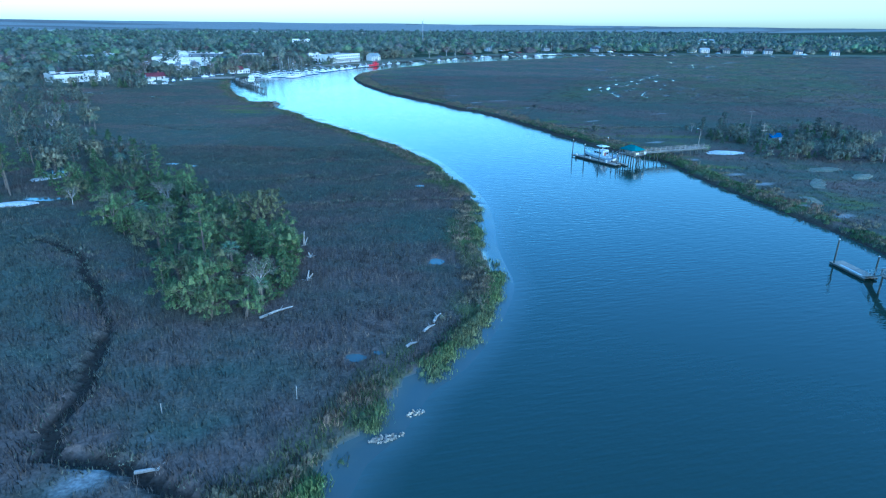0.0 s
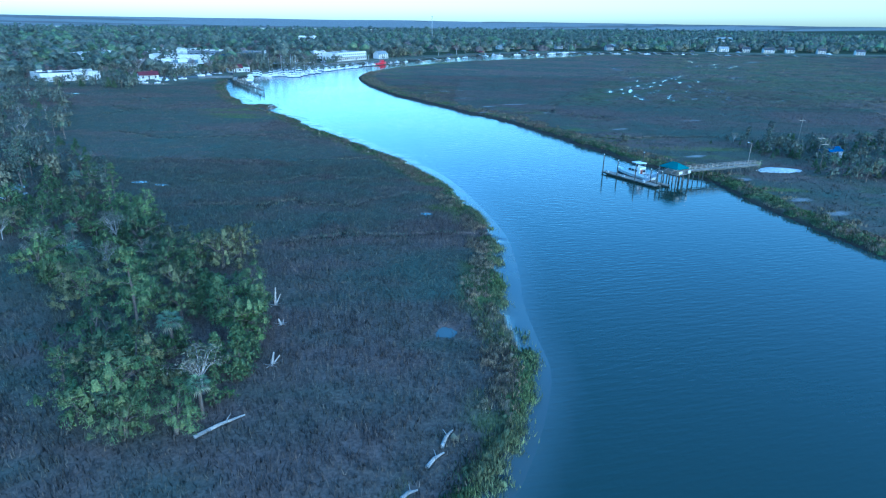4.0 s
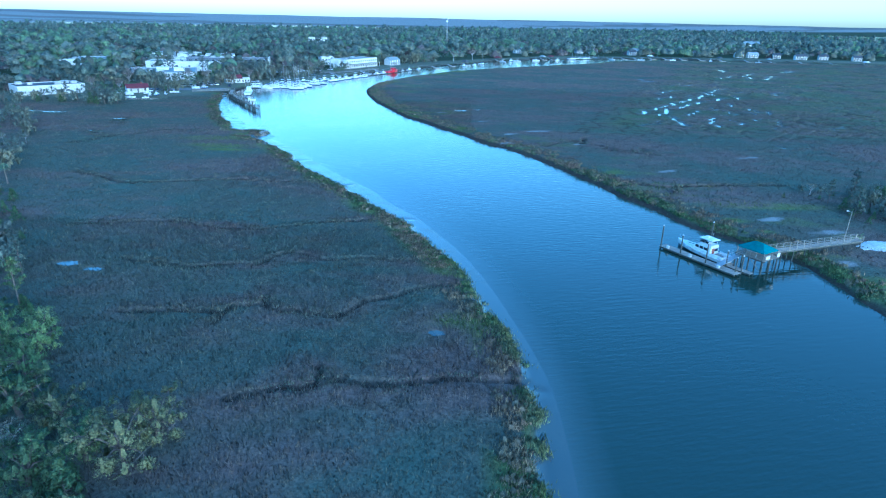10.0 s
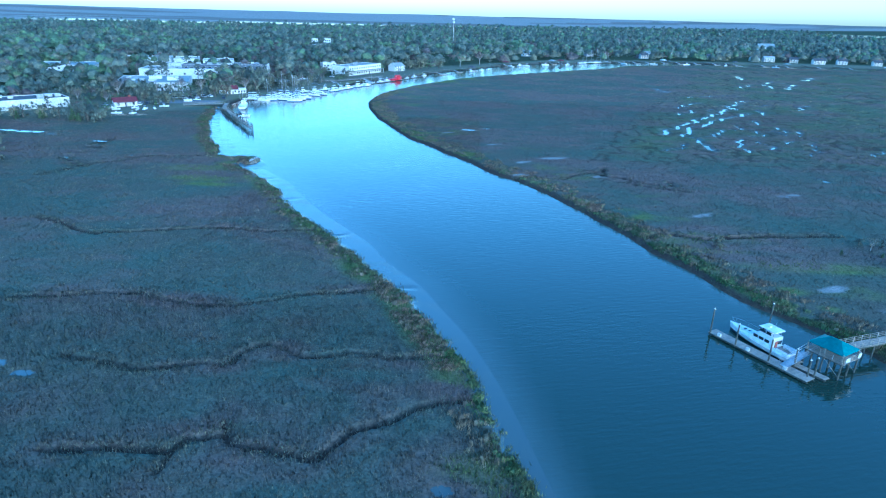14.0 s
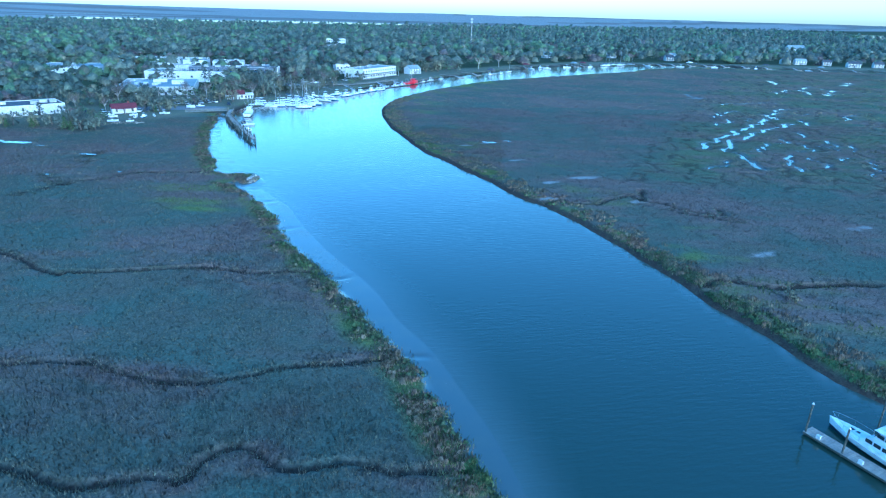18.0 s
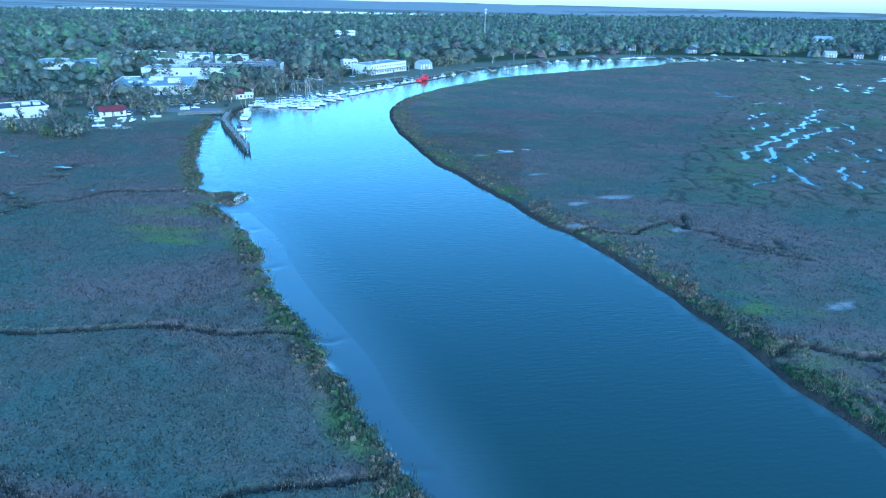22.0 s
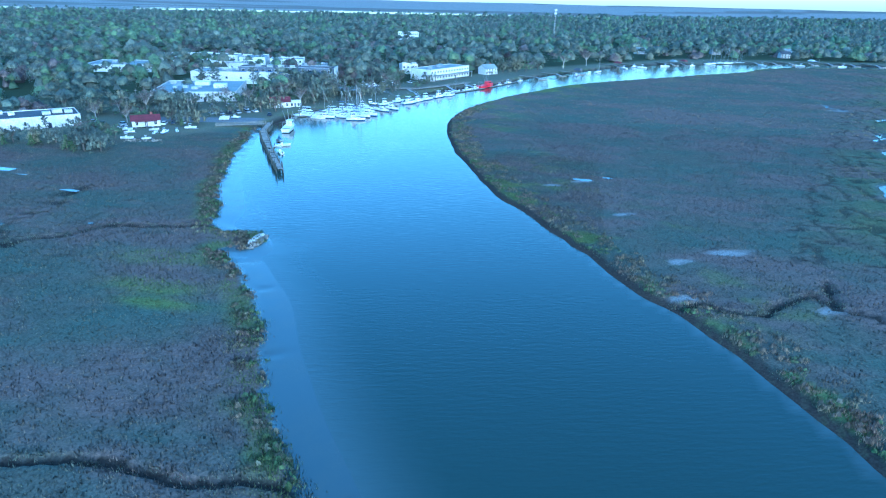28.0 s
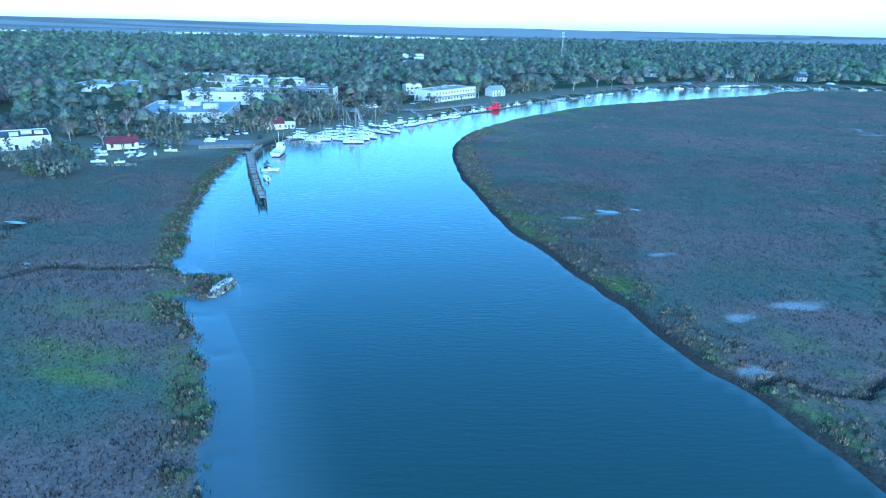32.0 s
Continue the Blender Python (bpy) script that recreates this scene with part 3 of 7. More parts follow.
    return z, cover


def spread(lo, hi, step, out, k):
    """Even steps from lo to hi, then growing ones out to the limits."""
    mid = list(np.arange(lo, hi + step, step))
    a, s = [], step
    p = lo
    while p > out[0]:
        s *= k
        p -= s
        a.append(max(p, out[0]))
    b, s = [], step
    p = mid[-1]
    while p < out[1]:
        s *= k
        p += s
        b.append(min(p, out[1]))
    return np.array(a[::-1] + mid + b)


gx, gy = spread(-100, 14, 0.7, (-4900, 14), 1.06), spread(36, 240, 0.7, (-300, 240), 1.1)
gx = np.concatenate([gx[gx < 14], spread(14, 215, 1.4, (14, 4900), 1.06)])
gy = np.concatenate([gy[gy < 240], spread(240, 500, 1.2, (240, 4900), 1.03)])
X, Y = np.meshgrid(gx, gy)
Zg, COVER = terrain(X, Y)
nx, ny = len(gx), len(gy)
idx = np.arange(nx * ny).reshape(ny, nx)
quads = np.stack([idx[:-1, :-1], idx[:-1, 1:], idx[1:, 1:], idx[1:, :-1]], -1).reshape(-1, 4)
ground = link_mesh("ground", np.stack([X, Y, Zg], -1).reshape(-1, 3).tolist(), quads.tolist(), MARSH, smooth=True)
for key, val in COVER.items():
    at = ground.data.attributes.new(key, 'FLOAT', 'POINT')
    at.data.foreach_set("value", np.clip(val, 0, 1).astype(np.float32).ravel())
tagged(ground, "grey-brown tidal marsh with mud banks and town ground", "ground", kind="structure")
wx, wy = spread(-150, 60, 2.5, (-4950, 4950), 1.12), spread(30, 440, 2.5, (-300, 4950), 1.12)
WX, WY = np.meshgrid(wx, wy)
bed, _ = terrain(WX, WY)
wid = np.arange(len(wx) * len(wy)).reshape(len(wy), len(wx))
water = link_mesh("water", np.stack([WX, WY, 0 * WX], -1).reshape(-1, 3).tolist(), np.stack([wid[:-1, :-1], wid[:-1, 1:], wid[1:, 1:], wid[1:, :-1]], -1).reshape(-1, 4).tolist(), WATER)
water.data.attributes.new("shallow", 'FLOAT', 'POINT').data.foreach_set("value", (np.clip((bed + 0.55) / 0.55, 0, 1) ** 1.6).astype(np.float32).ravel())
tagged(water, "calm blue tidal river with fine ripples", "river", kind="structure")
still = link_mesh("marsh_water", [(62, 332, 0.6), (100, 296, 0.6), (389.6, 245, 0.6), (499.6, 668.4, 0.6), (236.9, 770.8, 0.6), (132, 536.3, 0.6)], [(0, 1, 2, 3, 4, 5)], STILL)
tagged(still, "still water in the winding marsh creeks", "creek", kind="structure")


def ground_at(x, y):
    i, j = min(max(np.searchsorted(gx, x) - 1, 0), nx - 2), min(max(np.searchsorted(gy, y) - 1, 0), ny - 2)
    u, v = (x - gx[i]) / (gx[i + 1] - gx[i]), (y - gy[j]) / (gy[j + 1] - gy[j])
    return float((Zg[j, i] * (1 - u) + Zg[j, i + 1] * u) * (1 - v) + (Zg[j + 1, i] * (1 - u) + Zg[j + 1, i + 1] * u) * v)


for px, py, rx, ry in POOLS:
    # standing pools with ragged edges, a finger above the marsh floor
    bm = bmesh.new()
    ring = []
    for k in range(40):
        a = k * math.tau / 40
        r = 1.0 + 0.42 * noise.noise(Vector((math.cos(a) * 1.7 + px, math.sin(a) * 1.7 + py, 0.3))) + 0.2 * noise.noise(Vector((math.cos(a) * 5 + px, math.sin(a) * 5, py)))
        ring.append(bm.verts.new((math.cos(a) * rx * r, math.sin(a) * ry * r, 0)))
    bm.faces.new(ring)
    pool = part("pool_water", bm, STILL)
    pool.location = (px, py, 0.78)
    tagged(pool, "shallow standing pool on the tidal marsh", "pool", kind="structure")

# ---------------------------------------------------------------- plants
def quick_mesh(name, verts, faces, mat, parent=None, normals=None):
    """A mesh of even-sided faces straight from arrays."""
    verts, faces = np.asarray(verts, np.float32), np.asarray(faces, np.int32)
    me = bpy.data.meshes.new(name)
    me.vertices.add(len(verts))
    me.vertices.foreach_set("co", verts.ravel())
    k = faces.shape[1]
    me.loops.add(faces.size)
    me.loops.foreach_set("vertex_index", faces.ravel())
    me.polygons.add(len(faces))
    me.polygons.foreach_set("loop_start", np.arange(0, faces.size, k, dtype=np.int32))
    me.update(calc_edges=True)
    me.materials.append(mat)
    if normals is not None:
        me.polygons.foreach_set("use_smooth", np.ones(len(faces), bool))
        me.normals_split_custom_set_from_vertices(np.asarray(normals, np.float32))
    ob = new(name, me)
    ob.parent = parent
    return ob


def clumps(rng, centres, radii, per, size, flat=0.75, shell=0.55, hearts=None, ruffle=0.55):
    """Small leaf sprays on the outside of blobs: 4 corners each, a bent kite that faces outwards."""
    c = np.repeat(np.asarray(centres, float), per, axis=0)
    r = np.repeat(np.asarray(radii, float), per)
    n = len(c)
    d = rng.randn(n, 3)
    d /= np.linalg.norm(d, axis=1)[:, None]
    d[:, 2] = np.where(d[:, 2] < -0.45, -d[:, 2], d[:, 2])
    rad = r * (shell + (1 - shell) * rng.rand(n) ** 0.5)
    warped = np.repeat(np.stack([0.65 + 0.8 * rng.rand(len(centres)), 0.65 + 0.8 * rng.rand(len(centres)), flat * (0.6 + 0.5 * rng.rand(len(centres)))], 1), per, axis=0)
    p = c + d * rad[:, None] * warped
    nrm = d + 0.42 * rng.randn(n, 3) + np.array([0, 0, 0.4])
    nrm /= np.linalg.norm(nrm, axis=1)[:, None]
    nrm *= np.where((nrm * d).sum(1) < 0, -1, 1)[:, None]
    h = c if hearts is None else np.repeat(np.asarray(hearts, float), per, axis=0)
    out = (p - h) / (np.linalg.norm(p - h, axis=1)[:, None] + 1e-6)
    soft = (1.15 - ruffle) * out + 0.3 * d + ruffle * nrm + np.array([0, 0, 0.45])
    soft /= np.linalg.norm(soft, axis=1)[:, None]
    u = np.cross(nrm, rng.randn(n, 3))
    u /= np.linalg.norm(u, axis=1)[:, None] + 1e-9
    v = np.cross(nrm, u)
    s = (size if np.isscalar(size) else np.repeat(np.asarray(size), per)) * (0.55 + 0.9 * rng.rand(n))
    u, v = u * s[:, None] * 1.2, v * (s * (0.32 + 0.34 * rng.rand(n)))[:, None]
    bend = nrm * (s * 0.25)[:, None]
    verts = np.stack([p - u - bend, p - v * 0.8, p + u * 1.1 - bend, p + v], 1).reshape(-1, 3)
    faces = np.arange(4 * n).reshape(-1, 4)
    front = nrm * np.where(nrm @ np.array([0, -0.7, 0.7]) < 0, -1, 1)[:, None]
    turn = np.maximum(0.3 - (soft * front).sum(1), 0)
    soft = soft + front * turn[:, None]
    soft /= np.linalg.norm(soft, axis=1)[:, None]
    away = nrm @ np.array([0, -0.7, 0.7]) < 0
    faces[away] = faces[away][:, ::-1]
    return verts, faces, np.repeat(soft, 4, axis=0)


def domes(rng, x, y, top, wide, sides, rings, low=-0.35):
    """Whole crowns seen from afar: lumpy domes with an uneven skin."""
    k = len(x)
    lat = np.linspace(low, 1.25, rings)
    ang = np.arange(sides) * 6.283 / sides
    d = np.array([(math.cos(a) * math.cos(e), math.sin(a) * math.cos(e), math.sin(e)) for e in lat for a in ang] + [(0, 0, 1)])
    turn = rng.rand(k)[:, None] * 6.283
    c, s = np.cos(turn), np.sin(turn)
    dirs = np.stack([d[None, :, 0] * c - d[None, :, 1] * s, d[None, :, 0] * s + d[None, :, 1] * c, np.repeat(d[None, :, 2], k, 0)], 2)
    r = wide[:, None] * (0.68 + 0.52 * rng.rand(k, len(d)))
    heart = np.stack([x, y, top - wide * 0.95], 1)
    v = heart[:, None, :] + dirs * r[:, :, None] * (1, 1, 0.95)
    f = []
    for i in range(rings - 1):
        for j in range(sides):
            a, b = i * sides + j, i * sides + (j + 1) % sides
            f += [(a, b, b + sides), (a, b + sides, a + sides)]
    f += [((rings - 1) * sides + j, (rings - 1) * sides + (j + 1) % sides, rings * sides) for j in range(sides)]
    nrm = dirs + 0.3 * rng.randn(k, len(d), 3) + (0, 0, 0.6)
    nrm /= np.linalg.norm(nrm, axis=2)[:, :, None]
    f = np.array(f)[None] + (len(d) * np.arange(k))[:, None, None]
    return v.reshape(-1, 3), f.reshape(-1, 3), nrm.reshape(-1, 3)


def lobed(rng, x, y, top, wide, lobes, per, size):
    """Broad crowns: leaf sprays on many uneven lobes round each heart."""
    k = len(x)
    d = rng.randn(k, lobes, 3) * (1, 1, 0.75)
    d[:, :, 2] = np.abs(d[:, :, 2]) * np.where(rng.rand(k, lobes) < 0.25, -0.6, 1)
    d /= np.linalg.norm(d, axis=2)[:, :, None] + 1e-6
    heart = np.stack([x, y, top - wide * 0.95], 1)
    c = heart[:, None, :] + d * (wide[:, None] * (0.45 + 0.3 * rng.rand(k, lobes)))[:, :, None] * (1, 1, 0.8)
    r = wide[:, None] * (0.26 + 0.24 * rng.rand(k, lobes))
    hearts = np.repeat(heart - np.stack([0 * x, 0 * x, wide * 0.4], 1), lobes, axis=0)
    return clumps(rng, c.reshape(-1, 3), r.ravel() * 1.1, per, size, 0.75, 0.4, hearts, 0.22)


def limb(bm, a, b, ra, rb, sides=6):
    a, b = Vector(a), Vector(b)
    m = Matrix.Translation((a + b) / 2) @ (b - a).to_track_quat('Z', 'Y').to_matrix().to_4x4()
    bmesh.ops.create_cone(bm, cap_ends=True, segments=sides, radius1=ra, radius2=rb, depth=(b - a).length, matrix=m)


def make_tree(kind, seed, label, leaf, far=False):
    """A tree at the origin: tapered trunk with limbs, and a crown of many small leaf sprays."""
    rng = np.random.RandomState(seed)
    tree = thing(kind, label, "tree", pose(0, 0, 0))
    bm = bmesh.new()
    centres, radii = [], []
    if kind == "live_oak_tree":
        h = 9.0
        fork = Vector((rng.randn() * 0.3, rng.randn() * 0.3, 2.6))
        limb(bm, (0, 0, -0.4), fork, 0.42, 0.32, 8)
        for k in range(9):
            a, reach, z = k * 2.4 + rng.rand(), 1.4 + 2.6 * rng.rand(), 4.6 + 3.2 * rng.rand()
            tip = Vector((math.cos(a) * reach, math.sin(a) * reach, z - 0.5 * reach + 0.6))
            mid = fork.lerp(tip, 0.5) + Vector((0, 0, 0.5))
            limb(bm, fork, mid, 0.2, 0.13), limb(bm, mid, tip, 0.13, 0.04)
            for q in range(3 if far else 5):
                o = rng.randn(3) * (1.4, 1.4, 0.75) - (0, 0, 1.8 * (q == 2))
                centres.append(np.array(tip) + o)
                radii.append((1.0 if far else 0.65) + (0.9 if far else 0.75) * rng.rand())
                if not far:
                    limb(bm, tip, Vector(centres[-1]), 0.05, 0.02, 4)
            if k % 2:
                centres.append(np.array((tip[0] * 1.05, tip[1] * 1.05, 1.5 + rng.rand())))
                radii.append((1.5 if far else 0.9) + 0.5 * rng.rand())
        per, size = 100, 0.12
    elif kind == "pine_tree":
        h = 11 + 3 * rng.rand()
        limb(bm, (0, 0, -0.4), (0.2, 0.1, h * 0.6), 0.26, 0.17, 8), limb(bm, (0.2, 0.1, h * 0.6), (0.1, 0.3, h), 0.17, 0.04, 6)
        for k in range(15):
            f = 0.42 + 0.58 * (k / 14)
            a, reach = k * 2.4 + rng.rand(), (2.9 * (1.08 - f) + 0.7) * (0.6 + 0.6 * rng.rand())
            root = Vector((0.15, 0.15, h * f - 0.3))
            tip = Vector((math.cos(a) * reach, math.sin(a) * reach, h * f + 0.3 + 0.4 * rng.rand()))
            limb(bm, root, tip, 0.07, 0.02, 5)
            for q in (0.55, 1.0):
                centres.append(np.array(root.lerp(tip, q)) + rng.randn(3) * 0.25)
                radii.append(0.55 + 0.5 * rng.rand())
        per, size = 70, 0.14
    elif kind == "cedar_tree":
        h = 6.5
        limb(bm, (0, 0, -0.4), (0, 0, h * 0.9), 0.22, 0.03, 7)
        for k in range(26):
            f = k / 25
            a, reach = k * 2.4, (1.0 - f) * 2.1 * (0.6 + 0.5 * rng.rand())
            centres.append((math.cos(a) * reach, math.sin(a) * reach, 0.7 + f * (h - 1.0)))
            radii.append(0.9 - 0.45 * f + 0.2 * rng.rand())
            limb(bm, (0, 0, 0.5 + f * (h - 1.2)), centres[-1], 0.05, 0.02, 4)
        per, size = 56, 0.15
    elif kind == "leafless_tree":
        h = 8.0
        limb(bm, (0, 0, -0.4), (0.2, 0, 3), 0.24, 0.17, 7)
        for k in range(10):
            a, reach, z = k * 2.4 + rng.rand(), 1.0 + 2.2 * rng.rand(), 4.5 + 3.2 * rng.rand()
            tip = Vector((math.cos(a) * reach, math.sin(a) * reach, z))
            mid = Vector((0.2, 0, 3)).lerp(tip, 0.55) + Vector((0, 0, 0.4))
            limb(bm, (0.2, 0, 3), mid, 0.10, 0.07, 5), limb(bm, mid, tip, 0.07, 0.02, 5)
            for q in range(4):
                end = mid.lerp(tip, 0.3 + 0.2 * q) + Vector(rng.randn(3) * (0.8, 0.8, 0.6) + (0, 0, 0.5))
                limb(bm, mid.lerp(tip, 0.2 + 0.2 * q), end, 0.03, 0.01, 4)
                centres.append(np.array(end))
                radii.append(0.7 + 0.5 * rng.rand())
        per, size = 26, 0.16
    if far:
        per, size = int(per * (0.42 if kind == "live_oak_tree" else 0.34)), size * 1.75
    part("trunk", bm, DEAD if kind == "leafless_tree" else BARK, tree)
    mid = np.mean(np.array(centres), axis=0) - (0, 0, 1.0)
    hearts = np.array(centres) * 0.5 + 0.5 * mid if kind == "live_oak_tree" else None
    v, f, soft = clumps(rng, centres, np.array(radii) * 1.12, per, size, 0.72, 0.42, hearts, 0.4)
    if kind != "leafless_tree":
        c, r = np.array(centres), np.array(radii)
        iv, jf, js = domes(rng, c[:, 0], c[:, 1], c[:, 2] + 0.7 * r, r * 0.55, 5, 2, -0.9)
        h = np.repeat(c if hearts is None else hearts, len(iv) // len(c), axis=0)
        out = iv - h
        js = 0.5 * js + out / (np.linalg.norm(out, axis=1)[:, None] + 1e-6)
        f = np.vstack([f[:, :3], f[:, (0, 2, 3)]])
        v, f, soft = np.vstack([v, iv]), np.vstack([f, jf + len(v)]), np.vstack([soft, js / np.linalg.norm(js, axis=1)[:, None]])
    quick_mesh("crown", v, f, leaf, tree, soft)
    return tree


def make_palm(seed):
    rng = np.random.RandomState(seed)
    palm = thing("cabbage_palm", "cabbage palm with fan fronds and a shaggy trunk", "palm", pose(0, 0, 0))
    bm = bmesh.new()
    limb(bm, (0, 0, -0.3), (0.15, 0, 4.2), 0.22, 0.19, 8)
    part("trunk", bm, BARK, palm)
    for k in range(16):
        bm = bmesh.new()
        a, tilt = k * 2.4, 0.9 - 1.5 * (k / 15)
        out = Vector((math.cos(a) * math.cos(tilt), math.sin(a) * math.cos(tilt), math.sin(tilt)))
        side = out.cross(Vector((0, 0, 1))).normalized()
        base, hub = Vector((0.15, 0, 4.2)), Vector((0.15, 0, 4.2)) + out * 0.7
        limb(bm, base, hub, 0.025, 0.015, 4)
        for j in range(9):
            w = (j - 4) / 4 * 1.25
            d = (out * math.cos(w) + side * math.sin(w)).normalized()
            tip = hub + d * 1.0 + Vector((0, 0, -0.25))
            q = d.cross(Vector((0, 0, 1))).normalized() * 0.06
            bm.faces.new([bm.verts.new(hub), bm.verts.new(hub + d * 0.5 - q), bm.verts.new(tip), bm.verts.new(hub + d * 0.5 + q)])
        part("frond", bm, HAZY_OLIVE if tilt < -0.3 else HAZY_FRESH, palm)
    return palm


TREES = {
    "oak": [make_tree("live_oak_tree", 11, "grey-green live oak with a broad crown on marsh ground", LIVE_OAK), make_tree("live_oak_tree", 12, "grey-green live oak with a broad crown on marsh ground", LIVE_OAK)],
    "olive": [make_tree("live_oak_tree", 13, "yellow-green oak tree with a rounded crown", LIVE_OLIVE)],
    "fresh": [make_tree("live_oak_tree", 14, "leafy tree in bright spring green", LIVE_FRESH)],
    "pine": [make_tree("pine_tree", 15, "tall pine tree with layered dark green branches", LIVE_PINE), make_tree("pine_tree", 16, "tall pine tree with layered dark green branches", LIVE_PINE)],
    "cedar": [make_tree("cedar_tree", 17, "dense dark green cedar tree at the marsh edge", LEAF_CEDAR)],
    "bare": [make_tree("leafless_tree", 18, "nearly leafless tree with bleached grey branches", MOSS)],
    "russet": [make_tree("leafless_tree", 19, "budding tree with reddish twigs", RUSSET)],
    "palm": [make_palm(20)],
}
USED = set()


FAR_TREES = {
    "oak": [make_tree("live_oak_tree", 31, "haze-tinted grey-green live oak with a broad crown down to the ground", HAZY_OAK, True), make_tree("live_oak_tree", 32, "haze-tinted grey-green live oak with a broad crown down to the ground", HAZY_OAK, True)],
    "olive": [make_tree("live_oak_tree", 33, "olive-green oak tree with a rounded crown", HAZY_OLIVE, True)],
    "fresh": [make_tree("live_oak_tree", 34, "leafy tree in bright spring green", HAZY_FRESH, True)],
    "pine": [make_tree("pine_tree", 35, "tall pine tree with layered dark green branches", HAZY_PINE, True)],
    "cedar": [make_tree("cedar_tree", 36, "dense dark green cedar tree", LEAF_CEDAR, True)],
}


def plant(kind, x, y, scale, rng, group):
    """One tree of a kind, turned and sized, on the ground."""
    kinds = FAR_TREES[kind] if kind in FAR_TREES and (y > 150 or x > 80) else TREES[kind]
    src = kinds[rng.randint(len(kinds))]
    m = pose(x, y, max(0.5, ground_at(x, y)), 0, 0, rng.rand() * 360) @ Matrix.Scale(scale, 4)
    if src not in USED:
        USED.add(src)
        src.matrix_basis = m
        return tagged(src, group=group)
    return tagged(copy_thing(src, m), group=group)


def pick(rng, weights):
    names = sorted(weights)
    w = np.array([weights[n] for n in names], float)
    return names[rng.choice(len(names), p=w / w.sum())]


# the wooded hammock in the marsh: a strip from its rounded tip back to the north-west
rng = np.random.RandomState(4)
HAMMOCK = [(-30.4, 78.7, 9), (-32.2, 91.5, 10), (-45.9, 106.5, 9.5), (-60.8, 121.5, 9.5), (-74.7, 136.5, 12), (-94.8, 159.5, 13), (-117.1, 189.8, 13), (-139.8, 220.3, 14), (-171, 263.5, 18), (-218.8, 324.5, 22)]
spots = []
for (ax, ay, ar), (bx, by, br) in zip(HAMMOCK[:-1], HAMMOCK[1:]):
    for k in range(260):
        f = rng.rand()
        r, a = (ar + (br - ar) * f) * math.sqrt(rng.rand()), rng.rand() * 6.283
        p = (ax + (bx - ax) * f + r * math.cos(a), ay + (by - ay) * f + r * math.sin(a))
        if all((p[0] - q[0]) ** 2 + (p[1] - q[1]) ** 2 > (4.5 if p[1] < 140 else 5.8 if p[1] < 200 else 7.5) ** 2 for q in spots) and not (abs(p[0] + 55) < 3 and p[1] < 60):
            spots.append(p)
MIX = {"oak": 3.4, "pine": 2.2, "cedar": 2.3, "olive": 1.5, "bare": 1.7, "fresh": 0.6, "palm": 0.4}
for x, y in spots:
    kind = pick(rng, MIX)
    plant(kind, x, y, {"pine": 0.72, "cedar": 0.85, "palm": 0.9, "fresh": 0.55}.get(kind, 0.8) * (0.75 + 0.45 * rng.rand()), rng, "trees of the marsh hammock")
for kind, x, y, s in (("olive", -36, 113.3, 0.95), ("olive", -34.9, 118.2, 0.8), ("cedar", -23.4, 83.6, 0.95), ("palm", -24.5, 75.7, 0.8), ("fresh", -23, 78.6, 0.32), ("palm", -32.4, 73.8, 0.85), ("cedar", -36.3, 74.8, 0.7), ("oak", -25.3, 91.4, 0.85), ("oak", -30.4, 72.3, 0.6), ("pine", -96, 130.7, 0.95), ("pine", -100.1, 135.7, 1.0), ("cedar", -95.1, 123.7, 0.9), ("pine", -105.2, 130.7, 1.05), ("oak", -103.2, 125.7, 0.9), ("pine", -111.3, 139.7, 1.0), ("oak", -114.4, 129.7, 0.9)):
    plant(kind, x, y, s, rng, "trees of the marsh hammock")
for (ax, ay, ar), (bx, by, br) in zip(HAMMOCK[:7], HAMMOCK[1:8]):
    for k in range(20):
        f, a = rng.rand(), rng.rand() * 6.283
        r = (ar + (br - ar) * f) * (0.25 + 0.8 * rng.rand() ** 0.5)
        plant("cedar" if k % 6 else "oak", ax + (bx - ax) * f + r * math.cos(a), ay + (by - ay) * f + r * math.sin(a), (0.42 if k % 6 else 0.36) * (0.8 + 0.5 * rng.rand()), rng, "shrubs round the marsh hammock")
# the thicket behind the boat dock
for k in range(120):
    x, y = 92 + 52 * rng.rand(), 176 + 56 * rng.rand()
    if x + 0.35 * (y - 200) > 94 and not (84 < x < 99 and 188 < y < 202):
        kind = pick(rng, {"oak": 2, "cedar": 3.4, "pine": 1.5, "olive": 1, "palm": 0.4, "bare": 1})
        plant(kind, x, y, {"pine": 0.6, "palm": 0.85}.get(kind, 0.68) * (0.6 + 0.6 * rng.rand()), rng, "trees of the dock thicket")
for kind, x, y, s in (("cedar", 93.2, 226.3, 0.28), ("cedar", 98.7, 229.6, 0.3), ("oak", 104.1, 227.2, 0.3), ("oak", 109.6, 231.5, 0.35), ("bare", 106.9, 228.8, 0.4), ("cedar", 111.3, 220.6, 0.3), ("fresh", 82, 190.3, 0.42), ("olive", 56.2, 227.3, 0.28), ("cedar", 84.1, 227.1, 0.3), ("oak", 120.4, 233.2, 0.5), ("cedar", 127.5, 230.4, 0.5)):
    plant(kind, x, y, s, rng, "trees of the dock thicket")


